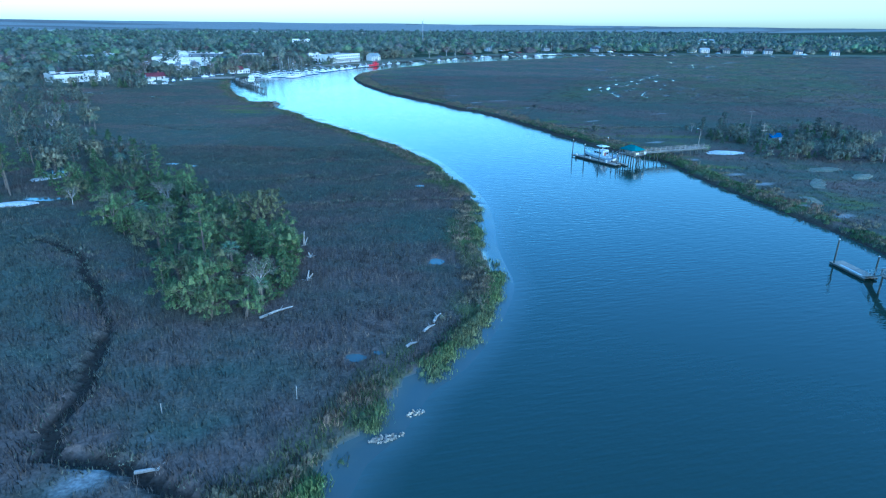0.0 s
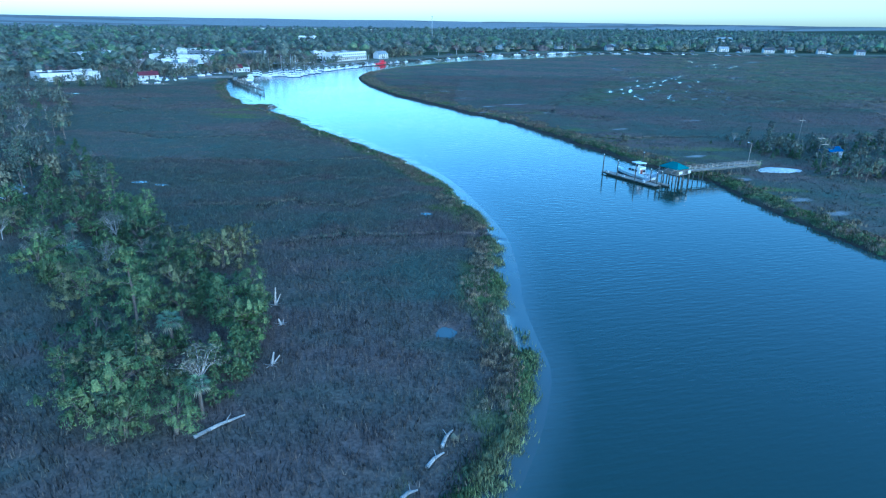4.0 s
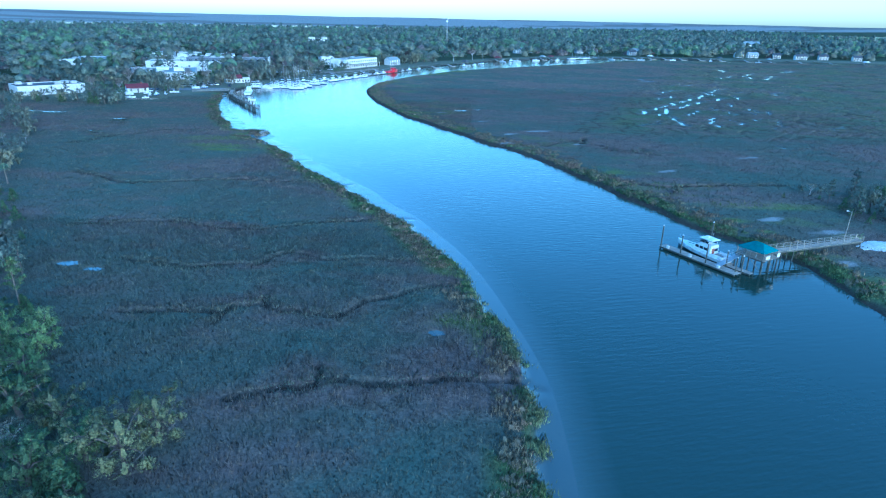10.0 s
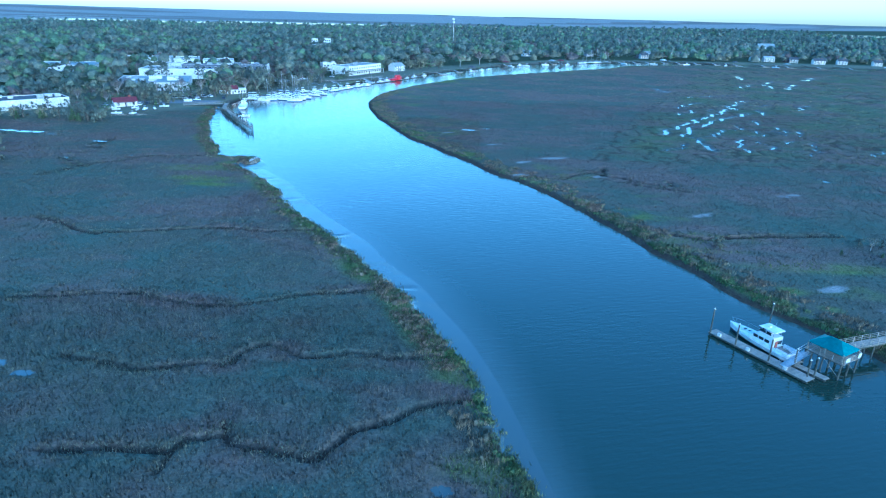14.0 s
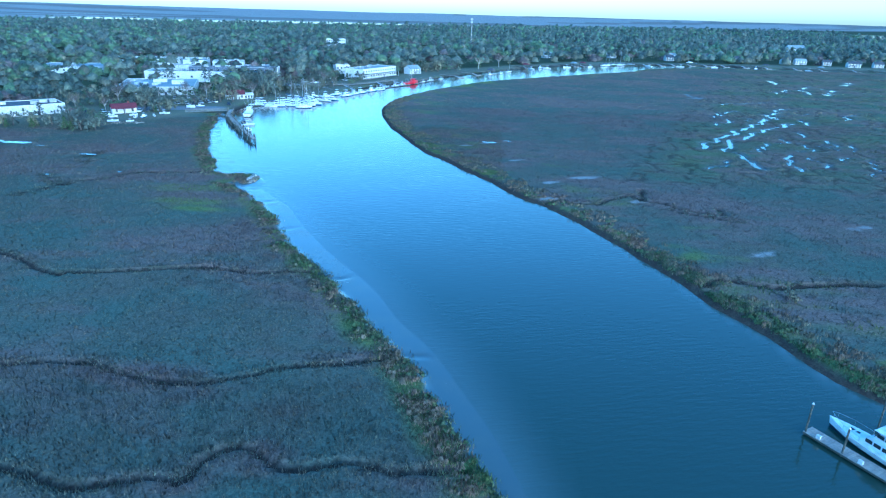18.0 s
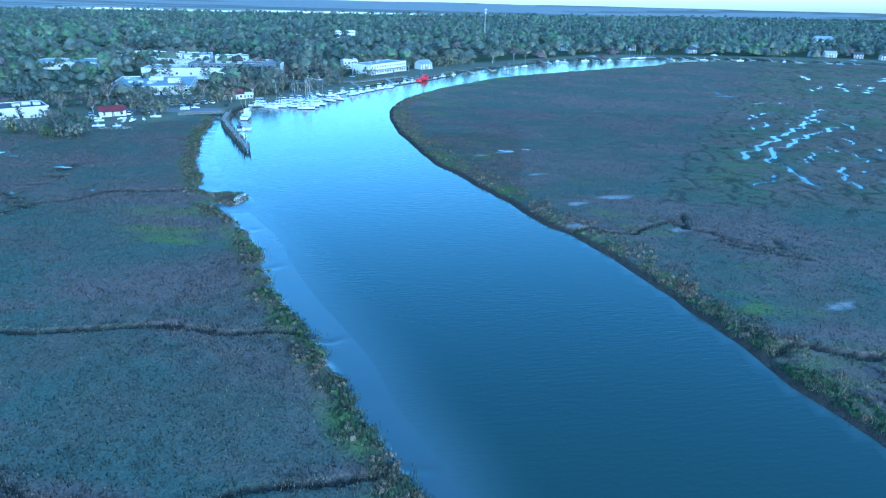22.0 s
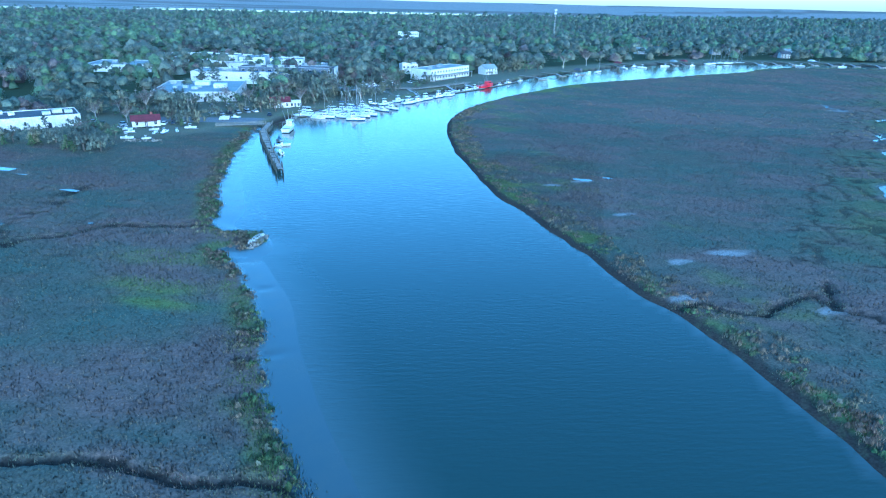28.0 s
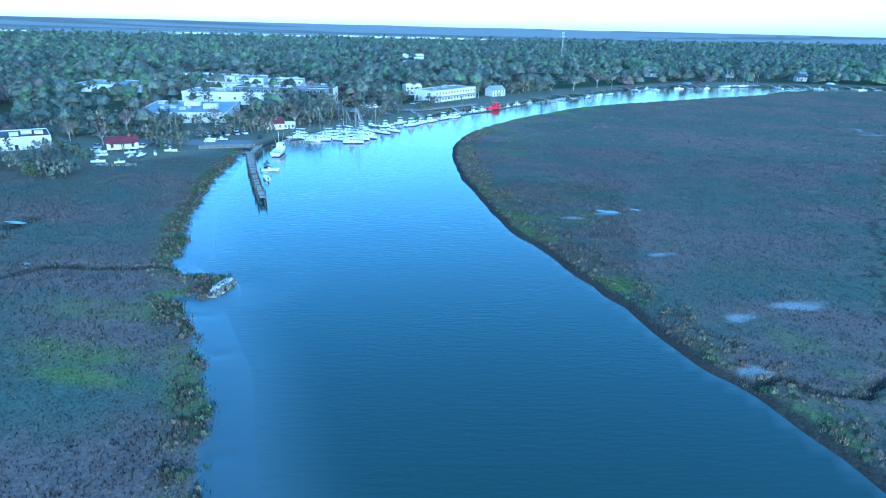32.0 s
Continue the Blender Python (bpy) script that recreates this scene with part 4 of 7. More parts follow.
for x, y, s in ((-144.8, 490, 1.7), (-160, 486, 1.3), (-150, 512, 1.75), (-165, 520, 1.5), (-178, 548, 1.5), (-160, 552, 1.6), (-133, 508, 1.1)):
    plant("oak", x, y, s, rng, "large oaks of the town")
for x, y, s in ((56.3, 229.9, 0.34), (97.3, 233.4, 0.36), (92.5, 234.7, 0.3), (104.1, 231, 0.5), (111.1, 233.5, 0.5), (117.7, 228.5, 0.6)):
    plant("oak" if x > 60 else "olive", x, y, s, rng, "trees of the dock thicket")
for k in range(46):
    x, y = 95 + 32 * rng.rand(), 180 + 42 * rng.rand()
    if not (84 < x < 99 and 190 < y < 202):
        kind = pick(rng, {"oak": 2, "cedar": 3, "olive": 0.6, "palm": 0.3})
        plant(kind, x, y, 0.55 * (0.6 + 0.6 * rng.rand()), rng, "trees of the dock thicket")


# ---------------------------------------------------------------- woods beyond the town, as masses of crowns
def edge_of_woods(x):
    return np.interp(x, [-739, -344, -246, -219, -203, -167, -151, -126, -59, -18, 61, 138, 280, 382, 499, 1200], [504, 378, 384, 419, 431, 475, 546, 646, 690, 747, 855, 902, 928, 938, 950, 1090])


def in_view(x, y):
    return (x > -0.98 * (y + 60) - 60) & (x < 0.8 * (y + 60) + 60)


# buildings: centre, width, depth, turn
BUILT = {"warehouse": (-232.6, 399.4, 32, 20, 47), "flat_store": (-215.8, 498.2, 44, 50, 22), "long_hall": (-226.1, 560.2, 54, 26, 14), "motel": (-194, 567.1, 62, 12, 12), "teal_school": (-336, 593.6, 46, 36, 18), "school_wing": (-330.8, 665.9, 44, 12, 40),
         "teal_hall": (-302, 665.6, 34, 22, 20), "white_hall": (-236, 656.9, 26, 20, 20), "small_hall": (-257.3, 620.8, 26, 14, 14), "depot": (-267.8, 662.9, 20, 30, 20), "teal_shop": (-200, 629.1, 22, 20, 20), "inn": (-104.8, 630.6, 47, 18, 65), "town_house": (-75, 667.5, 14, 10, 50),
         "office": (-134.2, 650.6, 12, 10, 30), "cottage": (-157.1, 474.5, 10, 7, 32), "boatyard_house": (-189.4, 412.1, 15, 8, 38), "far_block": (-225.3, 1007, 26, 14, 10)}
HOUSES = [(371.1, 964.8), (388.4, 962.2), (419.2, 957.6), (442.5, 939.5), (64.5, 939.2), (86.5, 971.8), (152.7, 976.7), (222.4, 957.5), (239.8, 1008.5), (270.1, 1013.1), (290.6, 1022), (318.5, 983.6), (476.2, 947.1), (515.2, 937), (557.7, 918.5)]
LOTS = [(x, y - 10, 9, 17) for x, y in HOUSES] + [(-185.1, 402.6, 17, 11), (-169.5, 432.4, 22, 9), (-152.7, 447.7, 14, 16), (-180.3, 463.7, 14, 10), (-174.4, 526.9, 16, 8), (-140.8, 549.9, 22, 14), (-118.1, 588.9, 10, 26), (64.5, 937.2, 18, 14), (152.7, 974.7, 14, 12), (482, 1188, 20, 16), (220.5, 955, 12, 10), (-211.8, 404.2, 12, 12)]


def open_ground(x, y):
    c = np.zeros(x.shape, bool)
    for cx, cy, rx, ry in LOTS:
        c |= ((x - cx) / rx) ** 2 + ((y - cy) / ry) ** 2 < 1
    for cx, cy, w, d, turn in BUILT.values():
        a = radians(turn)
        u, v = (x - cx) * math.cos(a) + (y - cy) * math.sin(a), -(x - cx) * math.sin(a) + (y - cy) * math.cos(a)
        c |= (np.abs(u) < w / 2 + 5) & (v < d / 2 + 4) & (v > -d / 2 - 17)
    return c


rng = np.random.RandomState(9)
WOODS = {"oak": [], "pine": [], "fresh": [], "olive": [], "russet": []}
INNER = {name: [] for name in WOODS}
for lo, hi, step, sides, rings, lobes, sprays, size, rad in ((330, 700, 9.4, 6, 2, 13, 17, 0.42, 6.0), (700, 1250, 13.2, 5, 2, 9, 13, 0.62, 8.0), (1250, 2000, 19.5, 5, 2, 6, 6, 1.05, 11.5), (2000, 3700, 32.0, 5, 2, 4, 4, 2.4, 15.0)):
    n = int((hi - lo) * 1.75 * hi / step ** 2)
    x = rng.uniform(-1.0 * hi - 80, 0.78 * hi + 120, n)
    y = rng.uniform(lo, hi, n)
    ok = in_view(x, y) & (y > edge_of_woods(x)) & ~open_ground(x, y) & ~((x > np.interp(y, [2300, 2450, 2950, 4800], [1700, 1400, 1480, 2350])) & (y > 2330)) & (y < np.interp(x, [-2400, -1350, -1010, -230, 900, 1700], [1300, 1775, 2020, 2590, 3450, 3800]))
    x, y = x[ok], y[ok]
    tone = 0.54 + 1.25 * (value_noise(x, y, 60.0, 41, 3) - 0.5) + 0.2 * rng.randn(len(x))
    for name, sel in (("fresh", tone > 0.76), ("olive", (tone > 0.62) & (tone <= 0.76)), ("oak", (tone > 0.42) & (tone <= 0.62)), ("pine", (tone > 0.17) & (tone <= 0.42)), ("russet", tone <= 0.17)):
        px, py = x[sel], y[sel]
        k = len(px)
        top = (11 + 8 * rng.rand(k) ** 1.5) * (0.8 if name in ("russet", "olive") else 1.2 if name == "pine" else 1.0) * np.where(py < 470, 0.75, 1.0)
        wide = rad * (0.55 + 0.7 * rng.rand(k)) * (0.72 if name == "pine" else 1.0)
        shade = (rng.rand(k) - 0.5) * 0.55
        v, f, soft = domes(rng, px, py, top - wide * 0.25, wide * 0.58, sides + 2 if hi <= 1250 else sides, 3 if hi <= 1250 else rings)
        # inner fill toned slightly darker: shade inside the crown put into the colour
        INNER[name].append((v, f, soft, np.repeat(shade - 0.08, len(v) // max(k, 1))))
        WOODS[name].append((*lobed(rng, px, py, top, wide, lobes, sprays, size), np.repeat(shade, lobes * sprays * 4)))
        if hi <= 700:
            # low skirts so that no trunk hangs free, toned darker as shade under crowns
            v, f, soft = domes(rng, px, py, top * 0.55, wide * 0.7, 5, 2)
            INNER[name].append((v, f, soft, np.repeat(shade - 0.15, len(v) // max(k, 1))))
for name, leaf, words in (("oak", HAZY_OAK, "haze-tinted grey-green crowns of distant mixed woodland"), ("pine", HAZY_PINE, "dark green pine crowns of distant woodland"), ("fresh", HAZY_FRESH, "bright spring-green crowns of distant woodland"), ("olive", HAZY_OLIVE, "olive crowns of distant oak woodland"), ("russet", RUSSET, "reddish budding crowns of distant woodland")):
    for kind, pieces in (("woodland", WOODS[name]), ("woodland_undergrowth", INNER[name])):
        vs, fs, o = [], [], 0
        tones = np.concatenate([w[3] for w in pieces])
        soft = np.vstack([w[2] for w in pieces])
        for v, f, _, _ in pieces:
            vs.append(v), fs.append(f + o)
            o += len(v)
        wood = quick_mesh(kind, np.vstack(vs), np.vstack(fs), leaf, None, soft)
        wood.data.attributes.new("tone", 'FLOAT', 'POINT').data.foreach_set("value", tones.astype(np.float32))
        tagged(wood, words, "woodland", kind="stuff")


# ---------------------------------------------------------------- marsh grass
def tufts(rng, x, y, z, h, w, blades, broad=None, dome=0.3):
    """Thin upright blades, three corners each."""
    x, y, z, h, w = (np.repeat(v, blades) for v in (x, y, z, h, w))
    n = len(x)
    a = rng.rand(n) * 6.283
    cx, cy = x, y
    x, y = x + rng.randn(n) * w * 1.2, y + rng.randn(n) * w * 1.2
    h = h * (0.6 + 0.7 * rng.rand(n))
    wide = w * 0.22 if broad is None else broad
    dx, dy = np.abs(np.cos(a)) * wide, np.sin(a) * wide
    bulge = np.stack([(x - cx) / w * dome, (y - cy) / w * dome, np.ones(n)], 1) + rng.randn(n, 3) * (0.25, 0.25, 0)
    bulge /= np.linalg.norm(bulge, axis=1)[:, None]
    lx, ly = rng.randn(n) * h * 0.3, rng.randn(n) * h * 0.3
    v = np.stack([np.stack([x - dx, y - dy, z - 0.05], 1), np.stack([x + dx, y + dy, z - 0.05], 1), np.stack([x + lx, y + ly, z + h], 1)], 1)
    return v.reshape(-1, 3), np.arange(3 * n).reshape(-1, 3), np.repeat(bulge, 3, axis=0)


rng = np.random.RandomState(7)
for x0, x1, y0, y1, count, h, w, broad, words in ((-190, 12, 0, 190, 170000, 0.55, 0.22, 0.05, "low grey-brown cordgrass in the tidal marsh"), (-240, 0, 190, 410, 90000, 0.6, 0.32, 0.10, "low grey-brown cordgrass in the tidal marsh"), (-70, 190, 110, 480, 85000, 0.6, 0.34, 0.12, "grey-brown cordgrass inside the river bend"),
                                                  (-80, 560, 480, 950, 42000, 0.6, 1.0, 0.4, "grey-brown cordgrass inside the river bend"), (190, 420, 200, 480, 16000, 0.6, 0.8, 0.3, "grey-brown cordgrass inside the river bend")):
    x, y = rng.uniform(x0, x1, count), rng.uniform(y0, y1, count)
    z, cover = terrain(x, y)
    keep = (z > 0.55) & (cover["mud"] < 0.4) & (cover["lawn"] < 0.2) & (cover["pan_haze"] < 0.35) & (cover["pool"] < 0.3)
    x, y, z, dry, lush = x[keep], y[keep], z[keep], cover["brown"][keep], cover["green"][keep]
    grow = 1.0 if y1 <= 190 else 0.55
    hh = h * grow * (0.5 + 0.6 * value_noise(x, y, 12.0, 51) + 0.5 * dry)
    v, f, soft = tufts(rng, x, y, z, hh, np.full(len(x), w), 3, broad)
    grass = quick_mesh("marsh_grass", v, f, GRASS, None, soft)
    grass.data.attributes.new("brown", 'FLOAT', 'POINT').data.foreach_set("value", np.repeat(dry, 9).astype(np.float32))
    grass.data.attributes.new("green", 'FLOAT', 'POINT').data.foreach_set("value", np.repeat(lush, 9).astype(np.float32))
    # nearer bands painted darker for shade between blades seen from above, farthest lighter
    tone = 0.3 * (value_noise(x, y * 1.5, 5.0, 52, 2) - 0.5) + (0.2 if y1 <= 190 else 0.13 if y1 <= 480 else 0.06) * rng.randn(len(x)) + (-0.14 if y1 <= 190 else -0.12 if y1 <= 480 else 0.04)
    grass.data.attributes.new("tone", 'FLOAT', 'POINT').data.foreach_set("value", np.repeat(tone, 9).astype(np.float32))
    tagged(grass, words, "grass", kind="stuff")


def fringe(line, side, lo, hi, step, depth, h, mat, words, seed, weight=1.0, per=55, gap=0.0):
    """Arching clumps of tall grass along a bank, within a band behind its edge."""
    rng = np.random.RandomState(seed)
    seg = line[(line[:, 1] > lo) & (line[:, 1] < hi)]
    d = np.gradient(seg, axis=0)
    d /= np.linalg.norm(d, axis=1)[:, None]
    nrm = np.stack([-d[:, 1], d[:, 0]], 1) * side
    n = int(len(seg) * step)
    i = rng.randint(len(seg), size=n)
    off = gap + depth * rng.rand(n) ** 1.4
    along = d[i] * (rng.rand(n)[:, None] - 0.5) * np.linalg.norm(np.gradient(seg, axis=0), axis=1).mean() * 1.6
    p = seg[i] + along + nrm[i] * off[:, None] + rng.randn(n, 2) * 0.3
    keep = value_noise(p[:, 0], p[:, 1], 4.0, seed + 50, 2) < weight
    p = p[keep]
    z, _ = terrain(p[:, 0], p[:, 1])
    p, z = p[z > 0.12], z[z > 0.12]
    size = 0.6 + 0.8 * rng.rand(len(p))
    v, f, soft = tufts(rng, p[:, 0], p[:, 1], z, h * 0.75 * size, 0.42 * size, per, 0.055 if per > 20 else 0.08, 0.9)
    ob = quick_mesh("bank_grass", v, f, mat, None, soft)
    ob.data.attributes.new("tone", 'FLOAT', 'POINT').data.foreach_set("value", np.repeat(0.14 * rng.randn(len(p)), per * 3).astype(np.float32))
    tagged(ob, words, "grass", kind="stuff")
    if per > 20:
        few = rng.rand(len(p)) < 0.8
        q, s = p[few], size[few]
        v, f, soft = domes(rng, q[:, 0], q[:, 1], z[few] + 0.45 * h * s, 0.62 * s, 6, 2)
        mound = quick_mesh("bank_grass_mound", v, f, mat, None, soft)
        mound.data.attributes.new("tone", 'FLOAT', 'POINT').data.foreach_set("value", np.repeat(0.1 * rng.randn(len(q)), len(v) // max(len(q), 1)).astype(np.float32))
        tagged(mound, words, "grass", kind="stuff")
    return ob


fringe(LEFT_BANK, 1, 36, 176, 17, 1.7, 0.58, BANK, "bright green grass clumps along the mud bank", 61, 0.54, 44)
fringe(LEFT_EVEN, -1, 40, 100, 2, 1.2, 0.6, BANK, "green grass tussocks out on the mud", 69, 0.42, 40, 0.2)
fringe(LEFT_BANK, 1, 36, 200, 10, 3.2, 0.7, REED, "dry brown reeds behind the river bank", 62, 0.56, 36, 1.8)
fringe(LEFT_BANK, 1, 176, 425, 10, 4.5, 0.7, REED, "brown and green reeds along the mud flat", 63, 0.55, 30, 0.3)
fringe(LEFT_BANK, 1, 176, 425, 7, 3.0, 0.7, BANK, "green grass clumps along the mud flat", 64, 0.5, 30)
fringe(RIGHT_BANK, -1, 60, 200, 20, 4.0, 0.55, BANK, "green grass band along the dark mud bank", 65, 0.58, 34, 0.8)
fringe(RIGHT_BANK, -1, 200, 250, 14, 4.0, 0.7, BANK, "green grass clumps along the dark mud bank", 68, 0.55, 34, 0.8)
fringe(RIGHT_BANK, -1, 60, 520, 14, 9.0, 0.75, REED, "brown scrub along the dark mud bank", 66, 0.55, 24, 1.0)
fringe(RIGHT_BANK, -1, 240, 470, 7, 6.0, 0.6, BANK, "green grass clumps along the dark mud bank", 67, 0.42, 24, 0.8)
for half, deep, line in CREEKS:
    bend = wavy(smooth_line(line, 1.5), 0.35, int(abs(line[0][0])))
    for side in (1, -1):
        fringe(bend, side, -1e3, 1e4, 5, 1.8, 0.4, GRASS, "taller dark reeds along a marsh creek", 70 + int(abs(line[0][1])) % 17 + side, 0.6, 10)
# ---------------------------------------------------------------- boats
def loft(bm, rings, caps=True):
    vs = [[bm.verts.new(p) for p in r] for r in rings]
    n = len(vs[0])
    for a, b in zip(vs[:-1], vs[1:]):
        for i in range(n):
            bm.faces.new([a[i], a[(i + 1) % n], b[(i + 1) % n], b[i]])
    if caps:
        bm.faces.new(vs[0][::-1])
        bm.faces.new(vs[-1])
    bmesh.ops.recalc_face_normals(bm, faces=bm.faces[:])
    return bm


def block(bm, x, y0, y1, z0, z1, rake0=0.0, rake1=0.0, lean=0.0):
    """A cabin shape: half width x, from stern y0 to bow y1, its ends raked and its sides leaning in."""
    t = x - lean
    return loft(bm, [[(-x, y0, z0), (x, y0, z0), (x, y1, z0), (-x, y1, z0)], [(-t, y0 + rake0, z1), (t, y0 + rake0, z1), (t, y1 - rake1, z1), (-t, y1 - rake1, z1)]])


def hull(bm, L, B, free, draft=0.4, low=None, high=None):
    """A planing hull between two heights given as shares of the side."""
    low, high = low or 0.0, 1.0 if high is None else high
    rings = []
    for k in range(10):
        s = k / 9
        b = B / 2 * (0.9 + 0.25 * s - 1.15 * max(0, (s - 0.35) / 0.65) ** 2.2)
        b = max(b, 0.04)
        top = free * (1 + 0.45 * s * s)
        y = -L / 2 + L * s
        at = lambda f: (b * (0.72 + 0.28 * f) if s < 0.97 else b, -draft * 0 + top * f)
        x0, z0 = at(low)
        x1, z1 = at(high)
        if low == 0:
            z0 = -draft
            x0 *= 0.6
        shift = 0.35 * s * s
        rings.append([(-x1, y + shift * high, z1), (-x0, y + shift * low, z0), (x0, y + shift * low, z0), (x1, y + shift * high, z1)])
    return loft(bm, rings)


def tube(bm, points, r, sides=5):
    for a, b in zip(points[:-1], points[1:]):
        limb(bm, a, b, r, r, sides)
    return bm


def strip_windows(parent, x, y0, y1, z0, z1, n, lean=0.0):
    for side in (-1, 1):
        for k in range(n):
            a, b = y0 + (y1 - y0) * (k + 0.1) / n, y0 + (y1 - y0) * (k + 0.9) / n
            bm = bmesh.new()
            box(bm, side * x - 0.03, side * x + 0.03, a, b, z0, z1)
            part("window", bm, GLASS, parent)


def make_cruiser(L, label, stripe, flybridge=True, tall=False):
    """A cabin cruiser, bow towards +y, floating at z = 0."""
    q = L / 13.0
    boat = thing("motor_yacht", label, "boat", pose(0, 0, 0))
    part("hull", hull(bmesh.new(), L, 4.1 * q, 1.35 * q, 0.4, 0.32, 1.0), HULL, boat)
    part("hull_bottom", hull(bmesh.new(), L * 0.995, 4.1 * q, 1.35 * q, 0.4, 0.0, 0.33), stripe, boat)
    part("deck", block(bmesh.new(), 1.65 * q, -6.2 * q, 3.4 * q, 1.30 * q, 1.44 * q), HULL, boat)
    part("foredeck", block(bmesh.new(), 1.25 * q, 1.2 * q, 4.4 * q, 1.4 * q, 2.0 * q, 0, 1.6 * q, 0.3 * q), HULL, boat)
    cab = part("cabin", block(bmesh.new(), 1.45 * q, -3.0 * q, 1.9 * q, 1.4 * q, 3.1 * q, 0.1, 1.2 * q, 0.15 * q), HULL, boat)
    strip_windows(cab, 1.40 * q, -2.4 * q, 1.0 * q, 2.2 * q, 2.85 * q, 3)
    bm = bmesh.new()
    box(bm, -1.1 * q, 1.1 * q, 0.95 * q, 1.05 * q, 2.35 * q, 2.85 * q)
    bmesh.ops.rotate(bm, verts=bm.verts[:], cent=(0, 1.0 * q, 2.6 * q), matrix=Matrix.Rotation(radians(35), 3, 'X'))
    part("windshield", bm, GLASS, cab)
    part("cockpit_coaming", loft(bmesh.new(), [[(-1.6 * q, -6.1 * q, z), (1.6 * q, -6.1 * q, z), (1.6 * q, -5.9 * q, z), (-1.6 * q, -5.9 * q, z)] for z in (1.3 * q, 1.9 * q)]), HULL, boat)
    if flybridge:
        fly = part("flybridge", block(bmesh.new(), 1.3 * q, -3.0 * q, 0.4 * q, 3.1 * q, 3.7 * q, 0, 0.5 * q, 0.1), HULL, boat)
        up = 5.3 if tall else 4.9
        for sx in (-1, 1):
            for y in (-2.6, -0.3):
                part("hardtop_post", tube(bmesh.new(), [(sx * 1.15 * q, y * q, 3.1 * q), (sx * 1.05 * q, y * q, up * q)], 0.04), METAL, fly)
        part("hardtop", block(bmesh.new(), 1.35 * q, -3.1 * q, 0.3 * q, up * q, (up + 0.14) * q, 0.1, 0.2, 0.05), HULL, boat)
        strip_windows(fly, 1.16 * q, -2.3 * q, -0.1 * q, 3.9 * q, 4.5 * q, 2)
        part("antenna", tube(bmesh.new(), [(0.6 * q, -1.5 * q, up * q), (0.6 * q, -1.7 * q, (up + 1.6) * q)], 0.025), METAL, boat)
        part("radar_dome", block(bmesh.new(), 0.3 * q, -1.2 * q, -0.6 * q, (up + 0.1) * q, (up + 0.4) * q, 0.05, 0.05, 0.08), WHITE, boat)
    for sx in (-1, 1):
        pts = [(sx * 1.75 * q, 1.5 * q, 2.5 * q), (sx * 1.45 * q, 4.0 * q, 2.75 * q), (sx * 0.55 * q, 6.0 * q, 2.95 * q), (0, 6.6 * q, 3.0 * q)]
        bm = tube(bmesh.new(), pts, 0.03)
        for p in pts[:-1]:
            limb(bm, p, (p[0] * 0.97, p[1], p[2] - 0.75 * q), 0.025, 0.025, 4)
        part("bow_rail", bm, METAL, boat)
    return boat


def make_sailboat(L, label):
    boat = thing("sailboat", label, "sailboat", pose(0, 0, 0))
    part("hull", hull(bmesh.new(), L, L * 0.30, 1.0, 0.3, 0.25, 1.0), HULL, boat)
    part("hull_bottom", hull(bmesh.new(), L * 0.995, L * 0.30, 1.0, 0.3, 0.0, 0.26), NAVY, boat)
    part("deck", block(bmesh.new(), L * 0.125, -L * 0.45, L * 0.3, 0.95, 1.08), HULL, boat)
    cab = part("cabin", block(bmesh.new(), L * 0.085, -L * 0.12, L * 0.22, 1.05, 1.5, 0.1, 0.5, 0.12), HULL, boat)
    strip_windows(cab, L * 0.08, -L * 0.08, L * 0.14, 1.2, 1.38, 3)
    part("mast", tube(bmesh.new(), [(0, L * 0.06, 1.2), (0, L * 0.05, L * 1.25)], 0.08, 6), METAL, boat)
    part("boom", tube(bmesh.new(), [(0, L * 0.05, 2.2), (0, -L * 0.33, 2.25)], 0.06), METAL, boat)
    part("furled_sail", tube(bmesh.new(), [(0, L * 0.03, 2.38), (0, -L * 0.31, 2.40)], 0.14, 6), BLUEPAINT, boat)
    part("rigging", tube(bmesh.new(), [(0, L * 0.49, 1.3), (0, L * 0.05, L * 1.24), (0, -L * 0.48, 1.2)], 0.02, 3), METAL, boat)
    return boat


def make_skiff(L, label, color=None):
    boat = thing("open_skiff", label, "boat", pose(0, 0, 0))
    part("hull", hull(bmesh.new(), L, L * 0.34, 0.65, 0.2, 0.3, 1.0), color or HULL, boat)
    part("hull_bottom", hull(bmesh.new(), L * 0.995, L * 0.34, 0.65, 0.2, 0.0, 0.31), HULL, boat)
    part("deck", block(bmesh.new(), L * 0.13, -L * 0.45, L * 0.25, 0.5, 0.6), GREYWALL, boat)
    part("console", block(bmesh.new(), L * 0.06, -L * 0.1, L * 0.05, 0.6, 1.3, 0, 0.15, 0.05), HULL, boat)
    bm = bmesh.new()
    box(bm, -L * 0.11, L * 0.11, -L * 0.16, L * 0.1, 2.15, 2.22)
    top = part("canopy", bm, WHITE, boat)
    for sx in (-1, 1):
        for y in (-0.14, 0.08):
            part("canopy_post", tube(bmesh.new(), [(sx * L * 0.10, y * L, 0.6), (sx * L * 0.10, y * L, 2.15)], 0.025, 4), METAL, top)
    bm = bmesh.new()
    box(bm, -0.2, 0.2, -L * 0.5 - 0.25, -L * 0.5 + 0.1, 0.2, 1.1, 0.06)
    part("outboard_motor", bm, NAVY, boat)
    return boat


